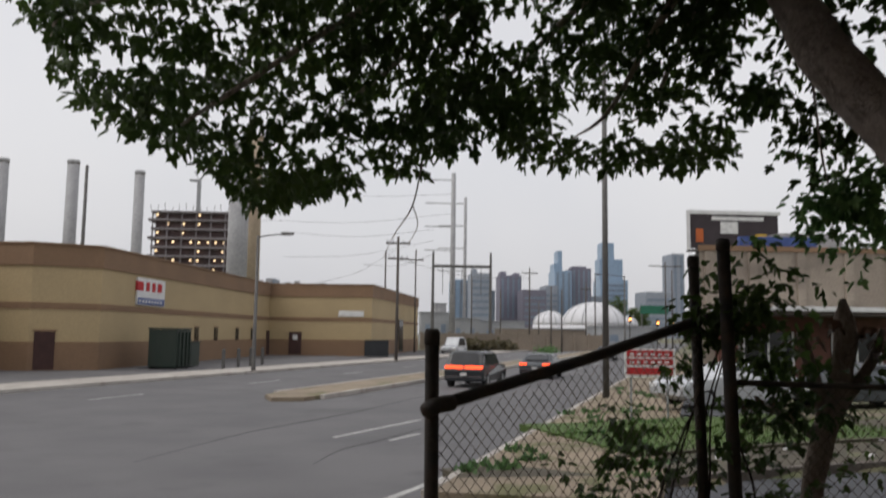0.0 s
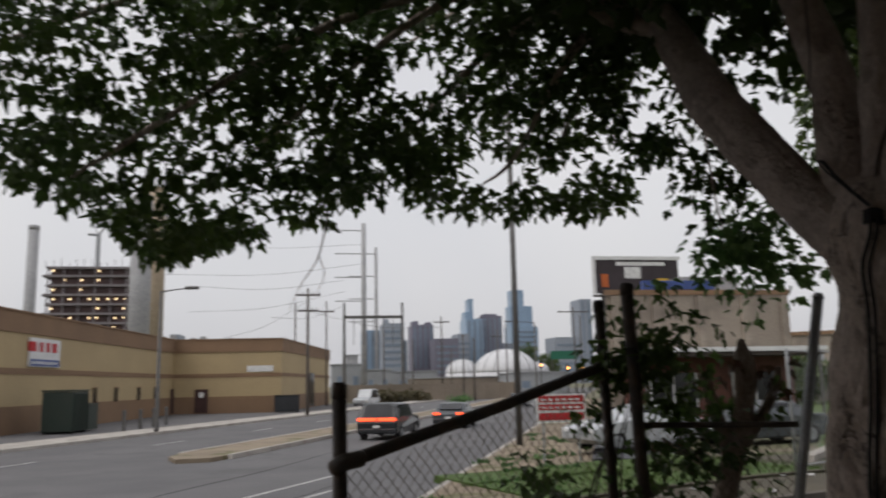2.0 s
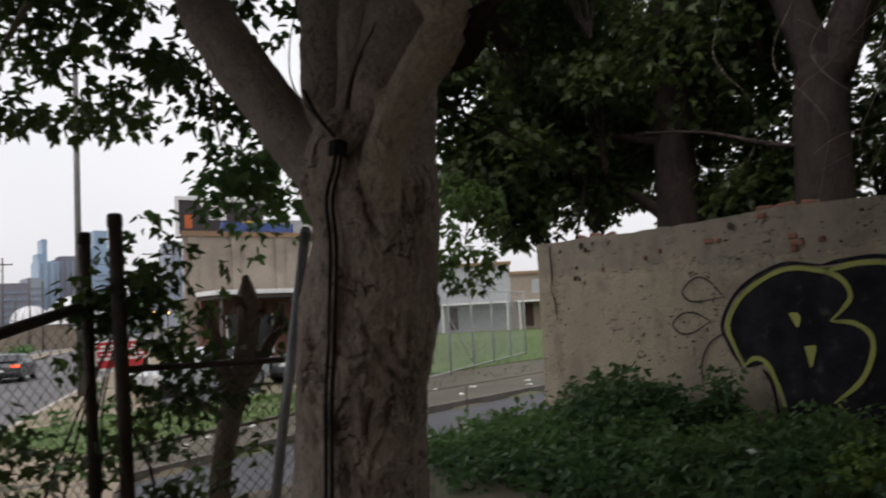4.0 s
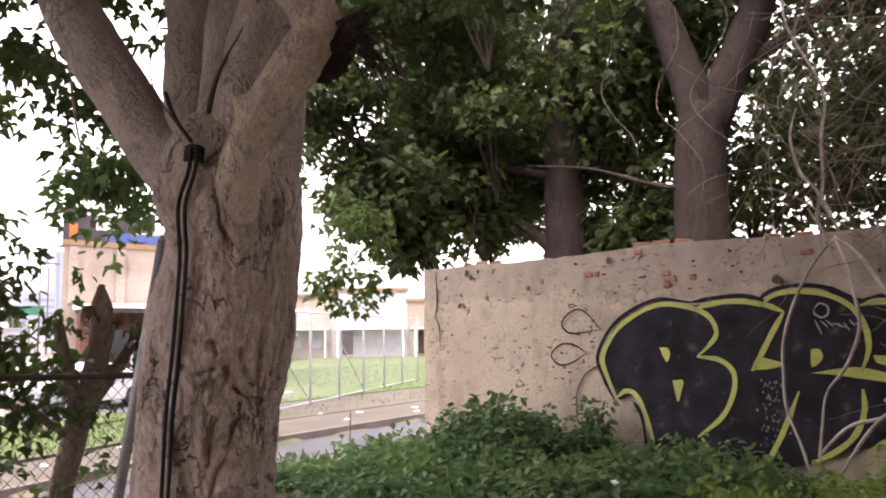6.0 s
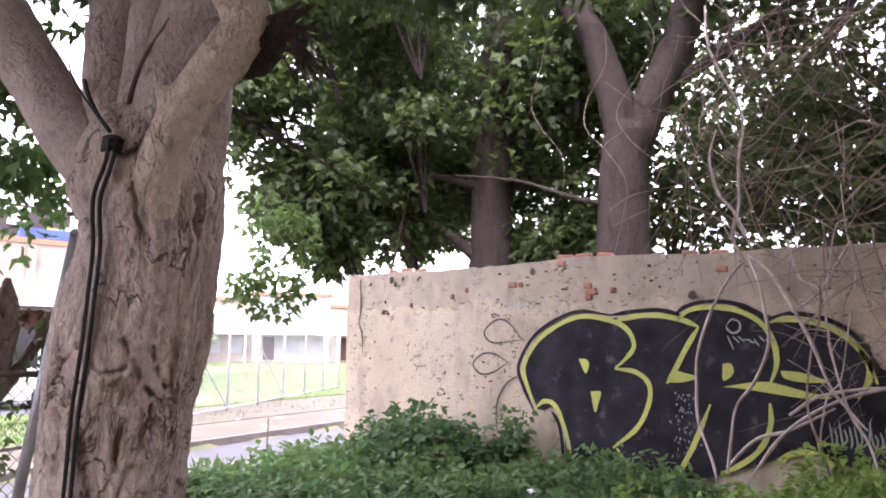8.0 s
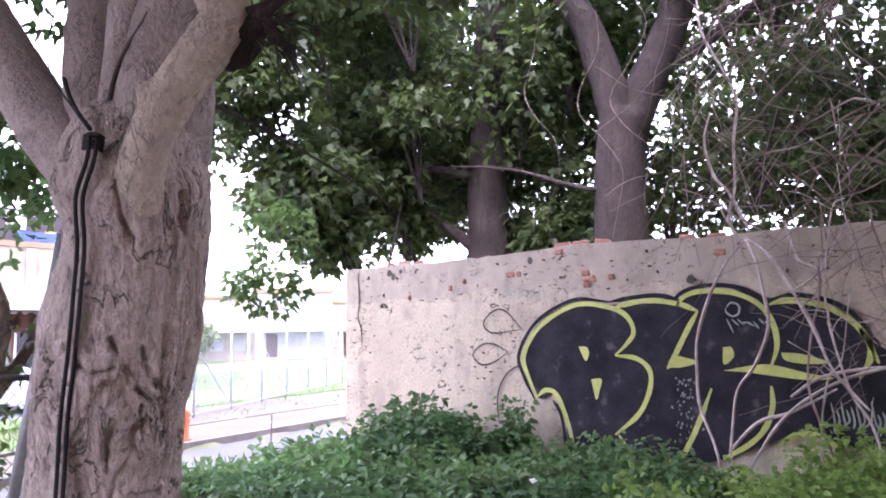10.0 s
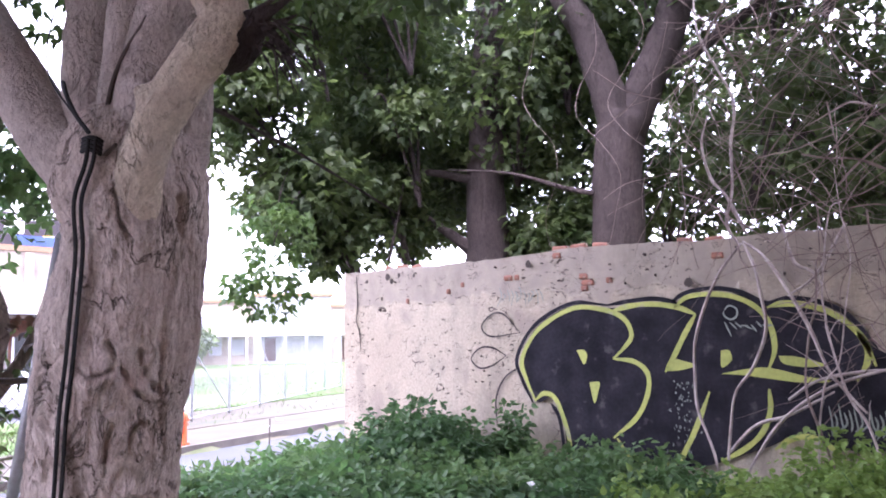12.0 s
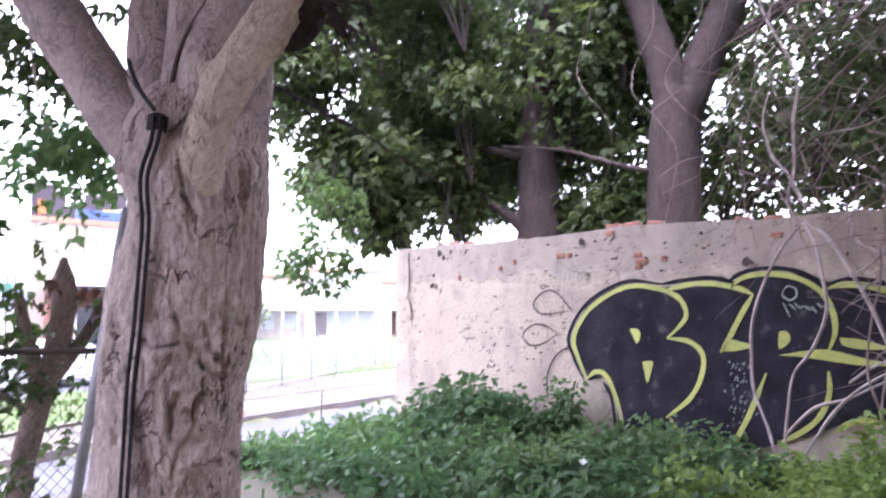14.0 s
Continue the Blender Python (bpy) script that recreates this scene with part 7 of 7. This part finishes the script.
# ---- power station stacks, construction site and skyline ----
for px0, px1, top, y, m in ((3, 23, 292, 222, M_COLUMN), (123, 143, 292, 222, M_COLUMN), (239, 256, 276, 222, M_COLUMN), (405, 438, 330, 260, M_COLUMN), (432, 460, 345, 275, M_COLUMN2)):
    x0, x1 = fx(px0, y), fx(px1, y)
    s = thing("chimney_stack", "tall plain concrete chimney stack", "chimney", ((x0 + x1) / 2, y, STREET_Z), "chimney stacks")
    r = (x1 - x0) / 2
    part("shaft", tube(bmesh.new(), [(0, 0, 0), (0, 0, fz(top, y) - STREET_Z)], [r * 1.12, r], 28), m, s, smooth=True)
    part("rim", tube(bmesh.new(), [(0, 0, fz(top - 6, y) - STREET_Z), (0, 0, fz(top, y) - STREET_Z + 0.2)], r * 1.05, 28), m, s, smooth=True)
pole("mast", "slim dark mast beside the stacks", (fx(156, 215), 215, STREET_Z), fz(285, 215) + 1, 0.55, 0.4, M_POLEGREY)


def build_site():
    y = 380
    x0, x1 = fx(270, y), fx(403, y)
    t = thing("construction_tower", "half-built concrete tower with lit open floors", "building", (x0, y, STREET_Z))
    wdt = x1 - x0
    zs = [fz(h, y) - STREET_Z for h in (80, 96, 112, 128, 144, 160, 176, 192, 206)]
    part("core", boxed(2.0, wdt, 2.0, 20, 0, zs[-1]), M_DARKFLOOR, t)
    r = random.Random(12)
    for i, z in enumerate(zs):
        k = part("floor_slab", boxed(-1.0 if i % 2 else 0.5, wdt, 0, 22, z - 0.5, z + 0.5), M_SLAB, t)
    for i, z in enumerate(zs[:-1]):
        for j in range(9):
            if r.random() < (0.62 if i < 5 else 0.2):
                x = 3 + j * (wdt - 5) / 8 + r.uniform(-0.6, 0.6)
                part("site_lamp", boxed(x, x + 0.9, 1.2, 1.6, z + 2.0, z + 2.9), M_SITELAMP, t)
        for j in range(6):
            x = 1.0 + j * (wdt - 2) / 5
            part("column", boxed(x - 0.3, x + 0.3, 0.5, 1.0, z + 0.5, z + 3.6), M_SLAB, t)
    for j in range(12):
        x = j * wdt / 11
        part("rebar", tube(bmesh.new(), [(x, 1, zs[-1]), (x + r.uniform(-0.5, 0.5), 1, zs[-1] + r.uniform(2, 4.5))], 0.14, 4), M_SLAB, t)
    c = thing("tower_crane", "pale tower crane with raised jib", "crane", (fx(350, 390), 392, STREET_Z))
    h = fz(262, 392) - STREET_Z
    part("mast", boxed(-0.8, 0.8, -0.8, 0.8, 0, h), M_FARGREY, c)
    part("jib", tube(bmesh.new(), [(0, 0, h), (9.0, 0, h + 12.5)], [0.55, 0.3], 6), M_FARGREY, c)
    part("counter_jib", tube(bmesh.new(), [(0, 0, h), (-4.5, 0, h + 0.3)], 0.6, 6), M_FARGREY, c)
    part("a_frame", tube(bmesh.new(), [(0, 0, h), (-2.5, 0, h + 5)], 0.25, 6), M_FARGREY, c)


build_site()


def tower(px0, px1, top, y, m, band=True, label="hazy distant office tower", steps=()):
    x0, x1 = fx(px0, y), fx(px1, y)
    t = thing("office_tower", label, "building", (x0, y, STREET_Z), "skyline towers")
    h = fz(top, y) - STREET_Z
    part("block", boxed(0, x1 - x0, 0, 40, 0, h), m, t)
    for k, (a, b, hh) in enumerate(steps):
        part("crown", boxed((x1 - x0) * a, (x1 - x0) * b, 5 + 2 * k, 30 + k, h - 0.5 * k, fz(hh, y) - STREET_Z), m, t)
    if band:
        n = int(h / 7)
        for i in range(2, n):
            part("window_band", boxed((x1 - x0) * 0.06, (x1 - x0) * 0.94, -0.4, -0.05, i * 7, i * 7 + 2.6), M_HAZEBAND, t)
    else:
        n = max(2, int((x1 - x0) / 6))
        for i in range(n):
            part("window_strip", boxed((i + 0.3) * (x1 - x0) / n, (i + 0.7) * (x1 - x0) / n, -0.4, -0.05, h * 0.3, h * 0.97), M_HAZEBAND, t)


# skyline towers; their haze is only in the material colours
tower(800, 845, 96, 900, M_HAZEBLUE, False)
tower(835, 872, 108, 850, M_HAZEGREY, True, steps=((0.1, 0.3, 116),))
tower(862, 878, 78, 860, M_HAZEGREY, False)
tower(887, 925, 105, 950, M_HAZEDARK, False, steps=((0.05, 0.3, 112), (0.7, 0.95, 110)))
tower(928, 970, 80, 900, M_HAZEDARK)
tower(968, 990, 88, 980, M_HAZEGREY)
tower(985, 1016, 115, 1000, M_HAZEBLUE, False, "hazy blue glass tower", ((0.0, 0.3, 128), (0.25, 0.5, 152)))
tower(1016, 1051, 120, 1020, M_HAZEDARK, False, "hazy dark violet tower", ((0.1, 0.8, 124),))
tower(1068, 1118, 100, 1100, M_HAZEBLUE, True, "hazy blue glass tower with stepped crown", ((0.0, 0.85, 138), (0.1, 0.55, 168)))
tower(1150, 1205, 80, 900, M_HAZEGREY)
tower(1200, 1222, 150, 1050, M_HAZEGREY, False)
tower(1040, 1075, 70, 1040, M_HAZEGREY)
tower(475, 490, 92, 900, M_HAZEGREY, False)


def dome(px0, px1, top, y, base=18, sharp=1.0):
    x0, x1 = fx(px0, y), fx(px1, y)
    d = thing("white_tent", "white domed storage tent", "tent", ((x0 + x1) / 2, y, STREET_Z), "white tents")
    r, h, zb = (x1 - x0) / 2, fz(top, y), fz(base, y) - STREET_Z
    part("drum", tube(bmesh.new(), [(0, 0, 0), (0, 0, zb)], r, 32), M_TENT, d, smooth=True)
    bm = bmesh.new()
    line = [(0, 0, zb + (h - STREET_Z - zb) * math.sin(k / 10 * math.pi / 2)) for k in range(11)]
    tube(bm, line, [max(0.05, r * math.cos(k / 10 * math.pi / 2)) for k in range(11)], 32)
    part("skin", bm, M_TENT, d, smooth=True)
    for k in range(8):
        a = math.pi * (1 + (k + 0.5) / 8)
        part("seam", tube(bmesh.new(), smooth_line([(r * math.cos(j / 6 * math.pi / 2) * math.cos(a) * 1.004, r * math.cos(j / 6 * math.pi / 2) * math.sin(a) * 1.004, zb + (h - STREET_Z - zb) * math.sin(j / 6 * math.pi / 2)) for j in range(6)], 3), 0.12, 4), M_FARGREY, d)


dome(997, 1112, 60, 235)
dome(945, 1005, 43, 240)
dome(1095, 1135, 36, 245)


def build_middle_distance():
    def shed(px0, px1, top, y, m, label, depth=12.0):
        x0, x1 = fx(px0, y), fx(px1, y)
        s = thing("shed", label, "shed", (x0, y, STREET_Z), "yard sheds")
        h = fz(top, y) - STREET_Z
        part("wall", boxed(0, x1 - x0, 0, depth, 0, h), m, s)
        part("roof", boxed(-0.2, x1 - x0 + 0.2, -0.2, depth + 0.2, h, h + 0.25), M_FARGREY, s)
        n = max(2, int((x1 - x0) / 5))
        for i in range(n):
            part("window", boxed((i + 0.3) * (x1 - x0) / n, (i + 0.6) * (x1 - x0) / n, -0.06, -0.004, h * 0.35, h * 0.65), M_HAZEBAND, s)

    shed(745, 800, 36, 180, M_FARGREY, "grey corrugated yard shed")
    shed(800, 850, 26, 175, M_FARGREY, "grey metal substation housing")
    shed(850, 930, 22, 190, M_FARGREY, "pale low yard building")
    shed(770, 790, 52, 200, M_COLUMN, "tall pale substation block")
    shed(1068, 1170, 16, 150, M_FARGREY, "grey bridge parapet building")
    shed(890, 1070, 10, 165, M_FARWALL, "long brown yard wall building")
    w = thing("yard_wall", "long brown wall at the bend of the street", "wall", (fx(745, 128), 128, STREET_Z), kind="structure")
    part("panel", boxed(0, fx(1070, 128) - fx(745, 128), 0, 0.4, 0, 2.6), M_FARWALL, w)
    for k in range(14):
        x = k * (fx(1070, 128) - fx(745, 128)) / 13
        part("pier", boxed(x - 0.2, x + 0.2, -0.2, -0.004, 0, 2.8), M_FARWALL, w)
    g = thing("overhead_sign", "green overhead road sign on a gantry", "road sign", (fx(1140, 200), 200, STREET_Z))
    part("panel", boxed(0, 7.0, 0, 0.2, fz(40, 200) + 1, fz(55, 200) + 1), M_SIGNGREEN, g)
    part("post", tube(bmesh.new(), [(0.4, 0.3, 0), (0.4, 0.3, fz(55, 200) + 1)], 0.2, 8), M_POLEGREY, g)
    for px, h in ((1168, 24), (1195, 22), (1118, 30)):
        s = thing("traffic_signal", "traffic signal glowing amber down the street", "traffic signal", (fx(px, 150), 149, STREET_Z), "traffic signals")
        part("post", tube(bmesh.new(), [(0, 0.3, 0), (0, 0.3, fz(h + 8, 150) + 1)], 0.1, 8), M_POLEGREY, s)
        part("housing", boxed(-0.25, 0.25, 0, 0.28, fz(h - 6, 150) + 1, fz(h + 6, 150) + 1), M_CARDARK, s)
        part("lens", boxed(-0.2, 0.2, -0.1, -0.004, fz(h - 2, 150) + 1, fz(h + 2, 150) + 1), M_SIGNAL, s)


build_middle_distance()


def far_trees(label, px0, px1, top, y, seed):
    rng = np.random.default_rng(seed)
    x0, x1 = fx(px0, y), fx(px1, y)
    t = thing("far_tree", label, "tree", ((x0 + x1) / 2, y, STREET_Z), "far trees")
    h = fz(top, y) - STREET_Z
    part("trunk", tube(bmesh.new(), [(0, 0, 0), (0, 0, h * 0.6)], [0.4, 0.15], 8), M_DARKBARK, t)
    n = 260
    d = rng.normal(0, 1, (n, 3))
    d /= np.linalg.norm(d, axis=1)[:, None]
    c = d * rng.uniform(0.4, 1, (n, 1)) * ((x1 - x0) / 2, 4, h * 0.42) + (0, 0, h * 0.58)
    p, w, s = sprays(rng, c, 9, 0.9, 0.55, 0.7)
    leaf_cloud("crown", p, w, s, M_LEAF_FAR if h > 3.5 else M_SCRUB, t, seed=seed)


far_trees("green tree beyond the white tents", 1075, 1120, 72, 260, 81)
far_trees("low green tree by the bridge", 1108, 1155, 52, 255, 82)
far_trees("green tree behind the low building", 1235, 1330, 60, 75, 83)
far_trees("sapling row behind the lawn", 1560, 1660, 52, 60, 84)
for px, y, h, sd in ((830, 123, -14, 86), (880, 124, -16, 87)):
    far_trees("scrubby bush along the yard wall", px - 30, px + 30, h, y, sd)
bush("median_weed", "clump of green weeds on the median", [(14.2, 76.0, 0.9, 0.35), (15.3, 78.0, 0.7, 0.3)], 0.22, 90, 30)
